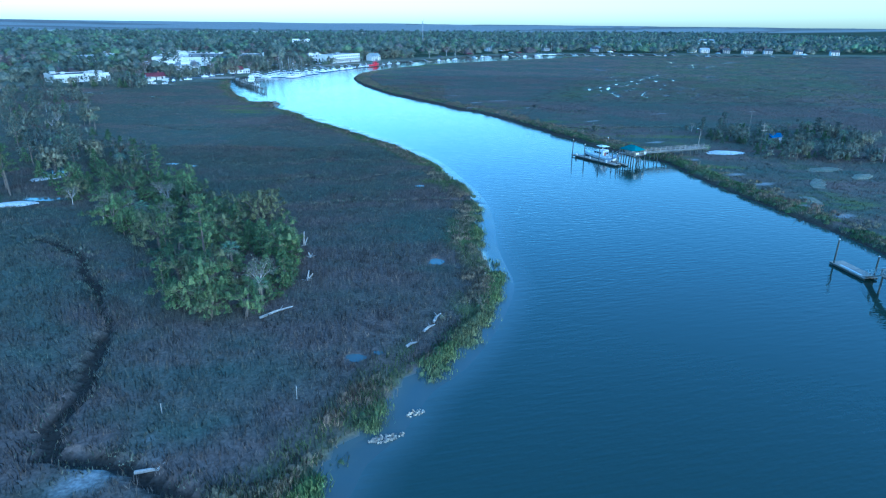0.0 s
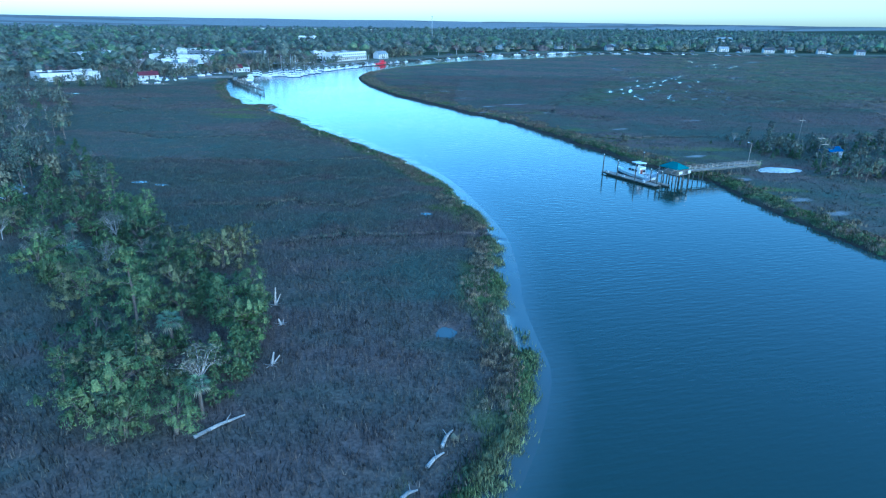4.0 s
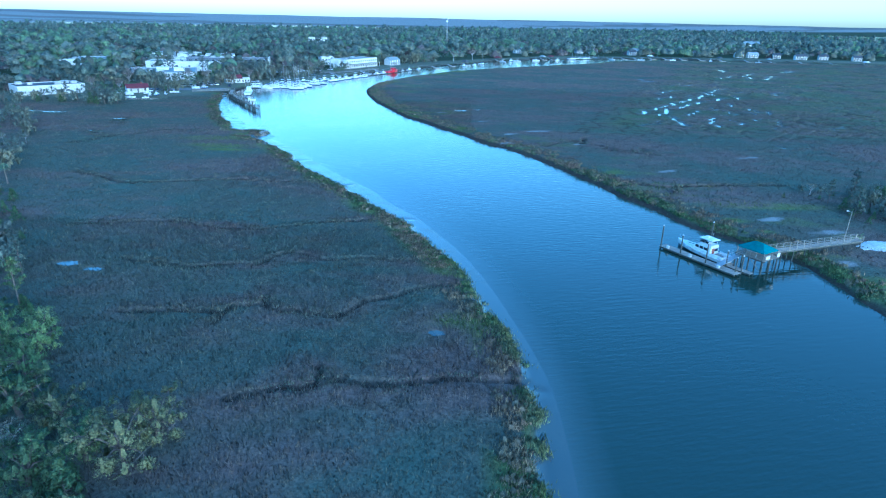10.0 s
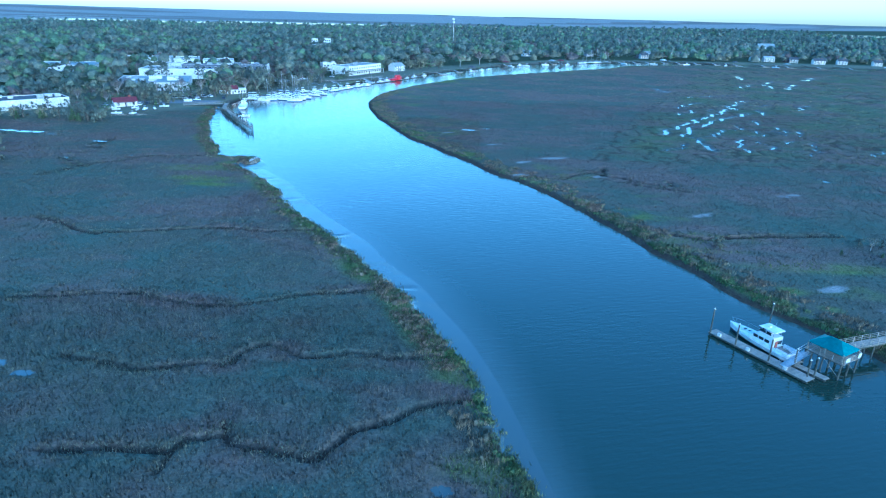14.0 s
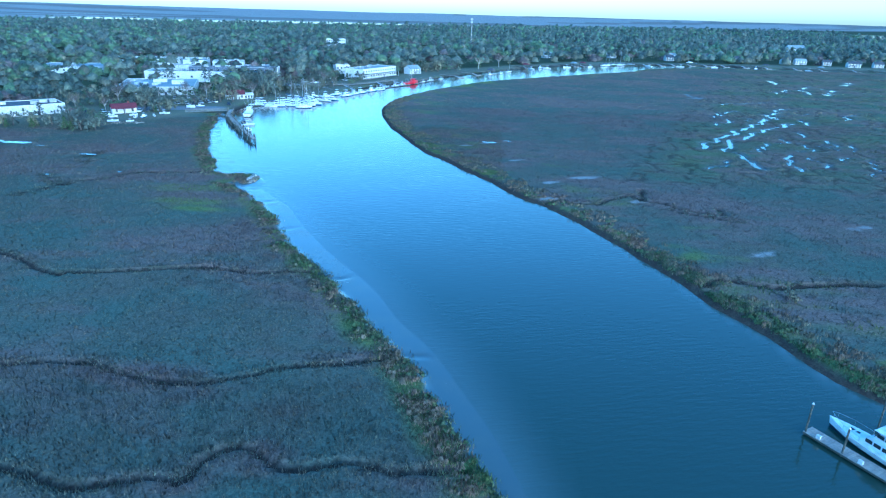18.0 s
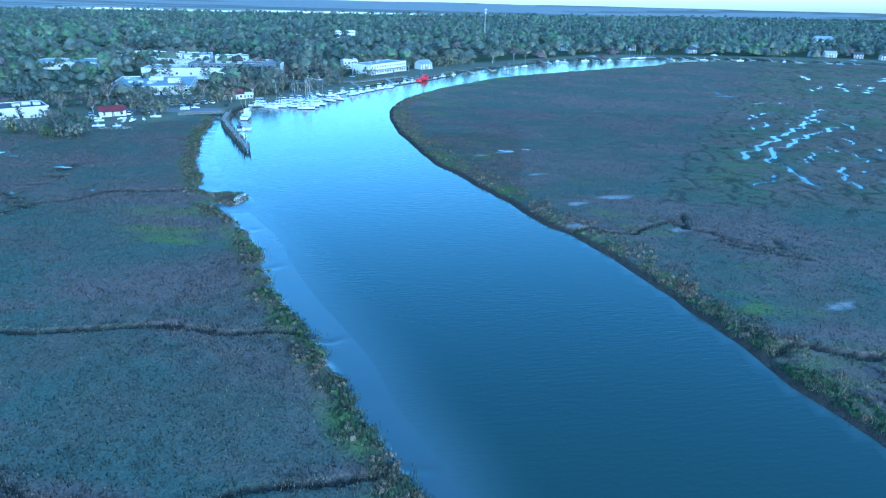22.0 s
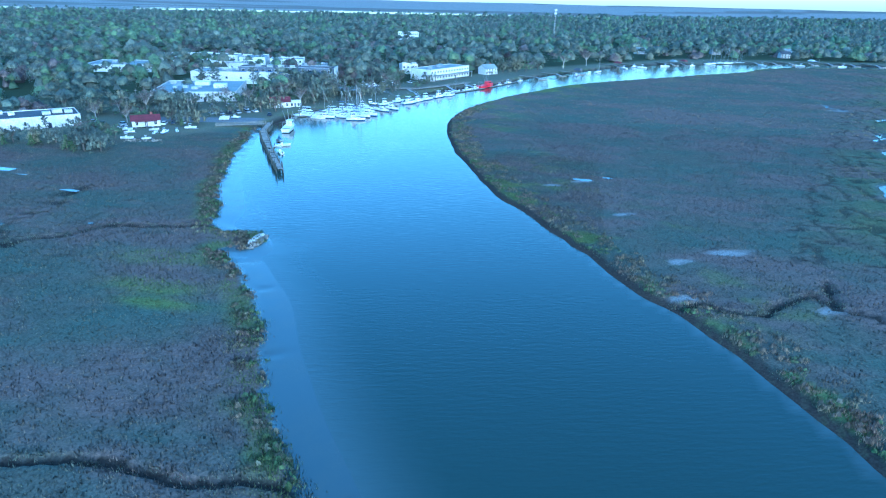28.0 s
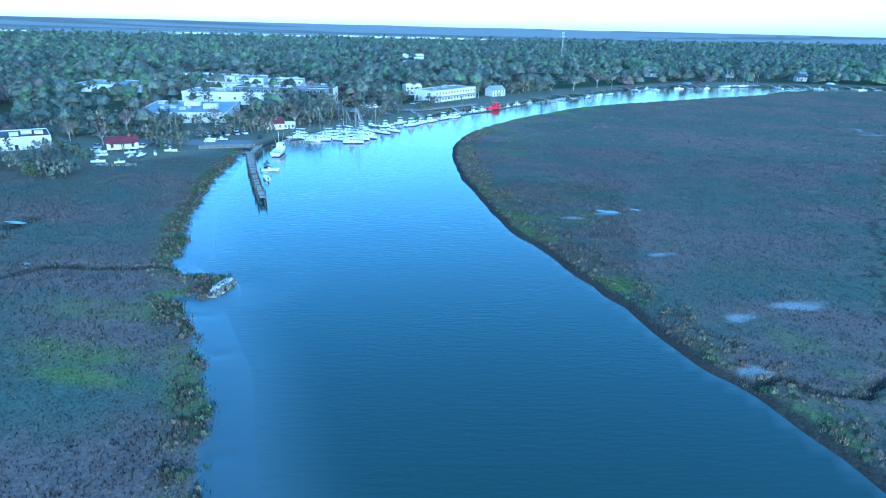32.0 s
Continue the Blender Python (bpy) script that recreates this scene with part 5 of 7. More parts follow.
def make_trawler(L, label, color, house):
    boat = thing("shrimp_trawler", label, "fishing boat", pose(0, 0, 0))
    part("hull", hull(bmesh.new(), L, L * 0.3, 1.7, 0.5, 0.2, 1.0), color, boat)
    part("hull_bottom", hull(bmesh.new(), L * 0.995, L * 0.3, 1.7, 0.5, 0.0, 0.21), NAVY, boat)
    part("deck", block(bmesh.new(), L * 0.12, -L * 0.46, L * 0.3, 1.5, 1.72), WOOD, boat)
    cab = part("wheelhouse", block(bmesh.new(), L * 0.09, L * 0.02, L * 0.27, 1.7, 4.0, 0, 0.2, 0.08), house, boat)
    strip_windows(cab, L * 0.087, L * 0.05, L * 0.23, 2.9, 3.6, 3)
    part("mast", tube(bmesh.new(), [(0, 0, 1.7), (0, -0.3, 9.0)], 0.09, 6), METAL, boat)
    for sx in (-1, 1):
        part("outrigger", tube(bmesh.new(), [(sx * 0.6, 0, 2.0), (sx * 2.2, -0.6, 8.4)], 0.06, 5), METAL, boat)
    part("net_frame", tube(bmesh.new(), [(-1.4, -L * 0.4, 1.7), (-1.4, -L * 0.4, 4.2), (1.4, -L * 0.4, 4.2), (1.4, -L * 0.4, 1.7)], 0.06, 5), METAL, boat)
    return boat


def at(x, y, z, rz, s=1.0):
    return pose(x, y, z, 0, 0, rz) @ Matrix.Scale(s, 4)


# ---------------------------------------------------------------- timber docks
def planked(parent, name, length, width, z, thick=0.12, gone=0.0, step=0.42, mat=None):
    """A deck along +y from the origin: bearers below, boards across it, each its own piece."""
    mat = mat or WOOD
    bm = bmesh.new()
    for x in (-0.42, 0.42):
        box(bm, x * width - 0.1, x * width + 0.1, 0.02, length - 0.02, z - thick - 0.25, z - 0.06)
    body = part(name, bm, PILE, parent)
    n = max(1, int(length / step))
    me = None
    lost = np.random.RandomState(int(length * 10))
    for k in range(n):
        if lost.rand() < gone:
            continue
        if me is None:
            bm = bmesh.new()
            box(bm, -width / 2, width / 2, 0.015, length / n - 0.015, z - 0.05, z)
            board = part("board", bm, mat, body)
            me = board.data
        else:
            board = new("board", me)
            board.parent = body
        board.location = (0, k * length / n, 0)
    return body


def pile(parent, x, y, z0, z1, r=0.14, cap=True, name="piling", lean=(0, 0)):
    bm = bmesh.new()
    limb(bm, (x, y, z0), (x + lean[0], y + lean[1], z1), r * 1.05, r * 0.9, 8)
    p = part(name, bm, PILE, parent)
    if cap:
        bm = bmesh.new()
        limb(bm, (x + lean[0], y + lean[1], z1), (x + lean[0], y + lean[1], z1 + 0.22), r * 1.25, 0.02, 8)
        part("white_cap", bm, WHITE, p, "white conical pile cap")
    return p


def railing(parent, a, b, z, h=1.0, every=1.8):
    a, b = Vector((*a, z)), Vector((*b, z))
    n = max(1, int((b - a).length / every))
    for k in range(n + 1):
        p = a.lerp(b, k / n)
        bm = bmesh.new()
        box(bm, p.x - 0.05, p.x + 0.05, p.y - 0.05, p.y + 0.05, z - 0.1, z + h)
        part("rail_post", bm, WOOD, parent)
    for f in (0.35, 0.68, 1.0):
        bm = tube(bmesh.new(), [a + Vector((0, 0, h * f)), b + Vector((0, 0, h * f))], 0.045, 4)
        part("rail", bm, WOOD, parent)


def gangway(name, label, a, b, za, zb, width=1.1):
    """An aluminium ramp with side rails between two heights."""
    a, b = Vector((*a, za)), Vector((*b, zb))
    ramp = thing(name, label, "gangway", Matrix.Translation(a) @ (b - a).to_track_quat('Y', 'Z').to_matrix().to_4x4())
    L = (b - a).length
    bm = bmesh.new()
    box(bm, -width / 2, width / 2, 0, L, -0.08, 0)
    part("ramp", bm, METAL, ramp)
    for s in (-1, 1):
        bm = tube(bmesh.new(), [(s * width / 2, 0, 0.95), (s * width / 2, L, 0.95)], 0.03, 4)
        tube(bm, [(s * width / 2, 0, 0.5), (s * width / 2, L, 0.5)], 0.025, 4)
        for k in range(int(L) + 1):
            limb(bm, (s * width / 2, k * L / int(L), 0), (s * width / 2, k * L / int(L), 0.95), 0.025, 0.025, 4)
        part("side_rail", bm, METAL, ramp)
    return ramp


def hip_roof(parent, w, d, z0, z1, mat, over=0.5, ridge=0.35, ribs=0):
    """A hipped metal roof with a fascia and standing seams."""
    x, y = w / 2 + over, d / 2 + over
    r = y * ridge
    bm = bmesh.new()
    low = [bm.verts.new(p) for p in ((-x, -y, z0), (x, -y, z0), (x, y, z0), (-x, y, z0))]
    top = [bm.verts.new((0, -r, z1)), bm.verts.new((0, r, z1))]
    bm.faces.new([low[0], low[1], top[0]]), bm.faces.new([low[1], low[2], top[1], top[0]])
    bm.faces.new([low[2], low[3], top[1]]), bm.faces.new([low[3], low[0], top[0], top[1]])
    bm.faces.new(low[::-1])
    roof = part("roof", bm, mat, parent)
    bm = bmesh.new()
    for a, b in (((-x, -y), (x, -y)), ((x, -y), (x, y)), ((x, y), (-x, y)), ((-x, y), (-x, -y))):
        limb(bm, (*a, z0 - 0.06), (*b, z0 - 0.06), 0.09, 0.09, 4)
    part("fascia", bm, mat, roof)
    for k in range(ribs):
        f = (k + 1) / (ribs + 1)
        yy = -r + 2 * r * f
        for s in (-1, 1):
            part("seam", tube(bmesh.new(), [(s * x, yy * 1.6, z0 + 0.03), (0, yy, z1 + 0.03)], 0.03, 4), mat, roof)
    return roof


# the boat dock on the inner bank
fl = thing("floating_dock", "long grey timber floating dock on the river", "dock", at(49.7, 171.9, 0, 32.6))
planked(fl, "float", 17.8, 2.1, 0.55)
for y, z in ((0.9, 3.4), (6.6, 4.6), (12.6, 4.4), (17.6, 5.0)):
    pile(fl, -0.75 if y > 1 else 0.5, y, -1.4, z)
for y in (3.5, 10.0, 15.5):
    bm = bmesh.new()
    box(bm, -0.95, -0.55, y, y + 0.6, 0.55, 1.1, 0.05)
    part("dock_box", bm, WHITE, fl, "white dock box")
ff = thing("floating_dock", "short grey timber float beside the boathouse", "dock", at(52.6, 172.6, 0, 36))
planked(ff, "float", 5.4, 1.3, 0.45)
pile(ff, -0.9, 1.6, -1.4, 3.6), pile(ff, -0.9, 4.8, -1.4, 3.6)
lone = thing("mooring_pile", "single mooring pile with a white cap", "pile", at(50.8, 189, 0, 0))
pile(lone, 0, 0, -1.4, 5.2)
yacht = make_cruiser(13.0, "white motor yacht with a navy bottom moored at the dock", NAVY)
part("swim_platform", block(bmesh.new(), 1.5, -7.3, -6.45, 0.35, 0.47, 0.1, 0.0, 0.05), WOOD, yacht)
part("cockpit_sole", block(bmesh.new(), 1.45, -5.85, -3.05, 1.45, 1.47), WOOD, yacht)
door = part("cabin_door", box(bmesh.new(), -0.75, 0.0, -3.06, -2.98, 1.5, 2.9), BRICKRED, yacht, "varnished mahogany cabin door")
part("door_handle", box(bmesh.new(), -0.14, -0.08, -3.12, -3.06, 2.1, 2.25), METAL, door)
part("aft_window", box(bmesh.new(), 0.15, 1.05, -3.05, -2.96, 2.1, 2.8), GLASS, yacht)
for y in (2.6, 3.5):
    part("deck_hatch", block(bmesh.new(), 0.32, y - 0.3, y + 0.3, 1.96, 2.06 - 0.02 * y, 0.04, 0.04, 0.04), GLASS, yacht)
for sx in (-1, 1):
    part("cockpit_side", block(bmesh.new(), 0.1, -6.1, -3.0, 1.4, 2.0, 0, 0.3, 0.02), HULL, yacht).location = (sx * 1.6, 0, 0)
    part("bench_seat", block(bmesh.new(), 0.3, -5.6, -3.6, 1.46, 1.85, 0.02, 0.02, 0.03), WHITE, yacht).location = (sx * 1.1, 0, 0)
for y in (-3.5, 0.0, 2.5):
    part("fender", tube(bmesh.new(), [(2.1, y, 0.4), (2.1, y, 1.1)], 0.13, 8), NAVY, yacht)
part("bridge_screen", block(bmesh.new(), 1.15, 0.05, 0.12, 3.7, 4.2, 0.0, 0.0, 0.1), GLASS, yacht)
part("helm_seat", block(bmesh.new(), 0.5, -1.6, -1.1, 3.15, 4.0, 0.05, 0.1, 0.05), WHITE, yacht)
yacht.matrix_basis = at(47, 183.2, 0, 28.0) @ Matrix.Diagonal((0.88, 0.96, 0.8, 1))
gangway("gangway", "aluminium gangway from the boathouse to the dock", (53.2, 178.4), (47.2, 175.6), 2.8, 0.62, 1.3)
hut = thing("boathouse", "open boathouse on piles with a teal hipped roof", "boathouse", at(54.9, 176.8, 0, 32.6))
for x in (-2.3, 0, 2.3):
    for y in (-2.8, 0, 2.8):
        pile(hut, x, y, -1.5, 2.7, 0.15, cap=False)
planked(hut, "platform", 6.2, 5.0, 2.8, step=0.35).location = (0, -3.1, 0)
for x in (-2.2, 2.2):
    for y in (-2.7, 0, 2.7):
        bm = bmesh.new()
        box(bm, x - 0.08, x + 0.08, y - 0.08, y + 0.08, 2.8, 4.25)
        part("roof_post", bm, WOOD, hut)
    part("brace", tube(bmesh.new(), [(x, -2.8, 0.3), (x, 0, 2.5)], 0.06, 4), WOOD, hut)
hip_roof(hut, 4.0, 5.0, 4.2, 5.35, TEAL, 0.25, 0.3, 9)
for a, b in (((-2.4, -3.0), (2.4, -3.0)), ((-2.4, -3.0), (-2.4, 0.6)), ((2.4, -3.0), (2.4, 1.2))):
    railing(hut, a, b, 2.8)
for x, y, w in ((-1.3, -3.08, 1.2), (2.0, -3.08, 0.9), (-2.46, -1.4, 0.05)):
    bm = bmesh.new()
    box(bm, x - w / 2, x + w / 2, y - 0.03, y + 0.03, 3.0, 3.7)
    part("notice_board", bm, WHITE, hut, "white notice board on the railing")
bm = bmesh.new()
box(bm, 0.2, 1.9, 0.4, 2.4, 2.8, 4.0, 0.04)
part("storage_locker", bm, GREYWALL, hut)
wk = thing("pier_walkway", "raised grey timber walkway with railings over the marsh", "walkway", at(57.3, 178.6, 0, -68.5))
planked(wk, "deck", 25.5, 1.7, 2.75)
railing(wk, (-0.8, 0), (-0.8, 25.4), 2.75), railing(wk, (0.8, 0), (0.8, 25.4), 2.75)
for k in range(9):
    for s in (-1, 1):
        pile(wk, s * 0.7, 0.6 + k * 3.05, -1.2, 2.6, 0.11, cap=False)


def lamp_pole(x, y, h, label, lamp=True):
    p = thing("lamp_post" if lamp else "utility_pole", label, "pole", at(x, y, ground_at(x, y), 0))
    part("pole", tube(bmesh.new(), [(0, 0, -0.5), (0.15, 0, h)], 0.09, 6), WOOD, p)
    if lamp:
        part("arm", tube(bmesh.new(), [(0.15, 0, h - 0.2), (-0.7, 0, h + 0.1)], 0.04, 4), METAL, p)
        bm = bmesh.new()
        box(bm, -1.0, -0.6, -0.14, 0.14, h, h + 0.18, 0.04)
        part("lamp_head", bm, WHITE, p)
    else:
        bm = bmesh.new()
        box(bm, -0.9, 1.1, -0.06, 0.06, h - 0.9, h - 0.75)
        part("crossarm", bm, WOOD, p)
    return p


lamp_pole(79.7, 190.9, 7.0, "leaning lamp post at the walkway's landward end")
lamp_pole(100.3, 192.6, 7.5, "wooden utility pole among scrub", False)
lamp_pole(115.9, 233.7, 8.0, "wooden utility pole in the marsh", False)
lamp_pole(106.7, 205.5, 7.0, "wooden utility pole among scrub", False)


def heap(name, label, category, x, y, rx, ry, h, rz, mat):
    """A low irregular mound that lies on the ground."""
    bm = bmesh.new()
    bmesh.ops.create_grid(bm, x_segments=22, y_segments=16, size=1.0)
    for v in bm.verts:
        r = math.hypot(v.co.x, v.co.y)
        n = noise.noise(Vector((v.co.x * 2.3 + x, v.co.y * 2.3 + y, 0)))
        lift = max(0.0, 1 - (r * (1 + 0.35 * n)) ** 2)
        v.co = Vector((v.co.x * rx, v.co.y * ry, h * lift + 0.12 * n * lift - (0.4 if lift <= 0 else 0.0)))
    m = part(name, bm, mat)
    m.matrix_basis = at(x, y, ground_at(x, y) + 0.05, rz)
    return tagged(m, label, category)


heap("sand_patch", "pale shell sand landing beside the walkway", "sand", 87.3, 189.1, 6.2, 3.4, 0.4, 12, SAND)
heap("sand_patch", "pale shell sand among the hammock trees", "sand", -96.9, 148.6, 6.0, 2.6, 0.5, 55, SAND)
heap("sand_patch", "white shell sand at the hammock's edge", "sand", -91, 123.7, 5.0, 2.2, 0.5, 20, SAND)
for x, y, rx, ry, rz in ((105.5, 166.9, 6, 2.5, 20), (94.5, 150.4, 6, 2, 60), (110.9, 158.6, 5, 2, 40), (83.4, 133.8, 4, 2, 80)):
    heap("wrack_patch", "pale dead-grass wrack lying on the marsh", "wrack", x, y, rx, ry, 0.2, rz, MOSS)
shed = thing("garden_shed", "small blue-roofed shed among the trees", "shed", at(111.2, 207, 0.9, 20))
part("walls", box(bmesh.new(), -2.5, 2.5, -2, 2, 0, 2.4), GREYWALL, shed)
part("roof", loft(bmesh.new(), [[(-2.8, -2.3, 2.35), (-2.8, 2.3, 2.35), (-2.8, 0, 3.5)], [(2.8, -2.3, 2.35), (2.8, 2.3, 2.35), (2.8, 0, 3.5)]]), BLUEPAINT, shed)

# the second dock further down the inner bank
f2 = thing("floating_dock", "weathered timber float with a gangway", "dock", at(68.2, 89.6, 0, 8))
planked(f2, "float", 7.6, 2.6, 0.45)
pile(f2, -1.0, 6.9, -1.4, 4.6), pile(f2, 1.0, 0.6, -1.4, 3.8)
bm = bmesh.new()
box(bm, -1.0, -0.7, 1.0, 5.6, 0.45, 0.6)
part("edge_rail", bm, WHITE, f2)
h2 = thing("pier_pavilion", "timber pavilion on piles with a teal roof", "pavilion", at(69, 82.4, 0, 5))
for x in (-2.6, 0, 2.6):
    for y in (-2.6, 0, 2.6):
        pile(h2, x, y, -1.5, 2.7, 0.15, cap=False)
planked(h2, "platform", 5.8, 5.8, 2.85, step=0.35).location = (0, -2.9, 0)
for x in (-0.2, 2.4):
    for y in (-2.4, 2.2):
        bm = bmesh.new()
        box(bm, x - 0.08, x + 0.08, y - 0.08, y + 0.08, 2.85, 5.0)
        part("roof_post", bm, WOOD, h2)
roof = hip_roof(h2, 3.4, 5.2, 5.0, 6.3, TEAL, 0.4, 0.3, 7)
roof.location = (1.2, 0, 0)
for a, b in (((-2.8, -2.8), (2.8, -2.8)), ((-2.8, -2.8), (-2.8, 2.8)), ((-2.8, 2.8), (0, 2.8))):
    railing(h2, a, b, 2.85)
gangway("gangway", "timber gangway down to the float", (67.7, 85.4), (68, 90.2), 2.85, 0.5)
w2 = thing("pier_walkway", "raised timber walkway to the bank", "walkway", at(72, 82.1, 0, -90))
planked(w2, "deck", 17, 1.6, 2.85)
railing(w2, (-0.75, 0), (-0.75, 16.8), 2.85), railing(w2, (0.75, 0), (0.75, 16.8), 2.85)
for k in range(6):
    for s in (-1, 1):
        pile(w2, s * 0.65, 0.6 + k * 3.1, -1.2, 2.7, 0.11, cap=False)


# ---------------------------------------------------------------- dead wood, rocks and wrack
def snag(x, y, h, label, lean):
    s = thing("dead_snag", label, "dead tree", at(x, y, ground_at(x, y), 30))
    bm = bmesh.new()
    limb(bm, (0, 0, -0.4), (lean, 0.1, h), 0.22, 0.08, 7), limb(bm, (0.1, 0, 0), (lean + 0.7, 0.4, h * 0.55), 0.14, 0.05, 6)
    part("trunk", bm, DEAD, s)
    bm = bmesh.new()
    for k in range(5):
        limb(bm, (0, 0, 0.1), (math.cos(k * 1.3) * 0.9, math.sin(k * 1.3) * 0.9, 0.25), 0.07, 0.02, 4)
    part("roots", bm, DEAD, s)


snag(-24.3, 100.3, 2.6, "bleached dead trunk standing in the marsh", 0.3)
snag(-21.9, 94.8, 0.9, "bleached root stump in the marsh", -0.3)
snag(-20.5, 85, 1.6, "bleached dead branches at the hammock's edge", 0.5)
snag(-27.8, 103.3, 1.0, "broken dead stump in the marsh", 0.1)
for x, y, h in ((-14.9, 54, 1.6), (-27.7, 51.2, 1.2)):
    p = thing("marker_stake", "thin pale stake standing in the marsh", "stake", at(x, y, ground_at(x, y), 0))
    part("stake", tube(bmesh.new(), [(0, 0, -0.3), (0.05, 0, h)], 0.05, 5), DEAD, p)
rngw = np.random.RandomState(31)


def driftwood(x, y, rz, L):
    d = thing("driftwood_log", "bleached driftwood log lying on the marsh edge", "log", at(x, y, ground_at(x, y) + 0.15, rz))
    bm = bmesh.new()
    limb(bm, (-L / 2, 0, 0), (0, 0.1, 0.12), 0.20, 0.17, 7), limb(bm, (0, 0.1, 0.12), (L / 2, -0.1, 0.1), 0.17, 0.08, 7)
    limb(bm, (L * 0.1, 0, 0.1), (L * 0.3, 0.7, 0.35), 0.07, 0.02, 5)
    part("log", bm, DEAD, d)


for x, y, rz, L in ((-22.2, 73.9, 45, 5.0), (-1.6, 69.9, 55, 2.4), (-3.6, 65.6, 40, 1.6), (-0.6, 72.9, 70, 2.5), (-25.1, 43.3, 8, 3.0)):
    driftwood(x, y, rz, L)


def rocks(x, y, rx, ry, n, size, label, category="oyster bed", name="oyster_rocks", rz=0.0):
    """A scatter of small angular stones, joined as one mass."""
    bm = bmesh.new()
    ca, sa = math.cos(rz), math.sin(rz)
    for k in range(n):
        a, r = rngw.rand() * 6.283, math.sqrt(rngw.rand())
        u, v = r * rx * math.cos(a), r * ry * math.sin(a)
        px, py = u * ca - v * sa, u * sa + v * ca
        s = size * (0.5 + rngw.rand())
        m = Matrix.Translation((px, py, ground_at(x + px, y + py) + s * 0.15)) @ Euler(rngw.rand(3) * 6).to_matrix().to_4x4() @ Matrix.Diagonal((s, s * 0.8, s * 0.6, 1))
        bmesh.ops.create_icosphere(bm, subdivisions=1, radius=0.5, matrix=m)
    ob = part(name, bm, ROCK)
    ob.location = (x, y, 0)
    return tagged(ob, label, category, kind="stuff")


rocks(-5.1, 48.8, 1.9, 0.5, 80, 0.3, "small oyster shell rake on the wet mud", rz=0.5)
rocks(-2.5, 53, 1.1, 0.4, 45, 0.3, "small oyster shell rake on the wet mud", rz=0.7)
rocks(-81.4, 302.6, 5.0, 0.9, 240, 0.5, "rubble and oyster shell along the spit's edge", "rubble", "rubble", 1.6)
heap("sand_patch", "pale shell sand on the tip of the spit", "sand", -82.6, 303.1, 3.6, 0.9, 0.25, 92, SAND)
rocks(-173.4, 387.7, 9, 2.2, 70, 0.6, "pale rubble along the boatyard's shore", "rubble", "rubble", 0.35)
rocks(-92, 122.7, 4.5, 1.6, 160, 0.45, "white shell rubble at the hammock's edge", "rubble", "rubble", 0.3)
# ---------------------------------------------------------------- buildings of the town
SHARED = {}


def window(parent, x, y, z, w, h, turn, frame_mat=None):
    """A window set in a wall: a proud frame with its pane, both shared by alike windows."""
    key = (round(w, 2), round(h, 2), (frame_mat or WHITE).name)
    if key not in SHARED:
        bm = bmesh.new()
        for x0, x1, z0, z1 in ((-w / 2 - 0.1, w / 2 + 0.1, h / 2, h / 2 + 0.1), (-w / 2 - 0.1, w / 2 + 0.1, -h / 2 - 0.12, -h / 2), (-w / 2 - 0.1, -w / 2, -h / 2, h / 2), (w / 2, w / 2 + 0.1, -h / 2, h / 2), (-0.03, 0.03, -h / 2, h / 2)):
            box(bm, x0, x1, -0.08, 0.05, z0, z1)
        a = part("window", bm, frame_mat or WHITE)
        bm = bmesh.new()
        box(bm, -w / 2, w / 2, -0.03, 0.03, -h / 2, h / 2)
        b = part("pane", bm, GLASS, a)
        SHARED[key] = (a.data, b.data)
        for o in (b, a):
            bpy.data.objects.remove(o)
    me, pane = SHARED[key]
    ob = new("window", me)
    ob.parent = parent
    ob.location, ob.rotation_euler = (x, y, z), (0, 0, radians(turn))
    p = new("pane", pane)
    p.parent = ob
    return ob


def wall_windows(parent, w, d, z, n_front, n_side, ww=1.4, wh=1.3):
    for k in range(n_front):
        window(parent, -w / 2 + w * (k + 0.5) / n_front, -d / 2, z, ww, wh, 0)
    for k in range(n_side):
        window(parent, w / 2, -d / 2 + d * (k + 0.5) / n_side, z, ww, wh, 90)


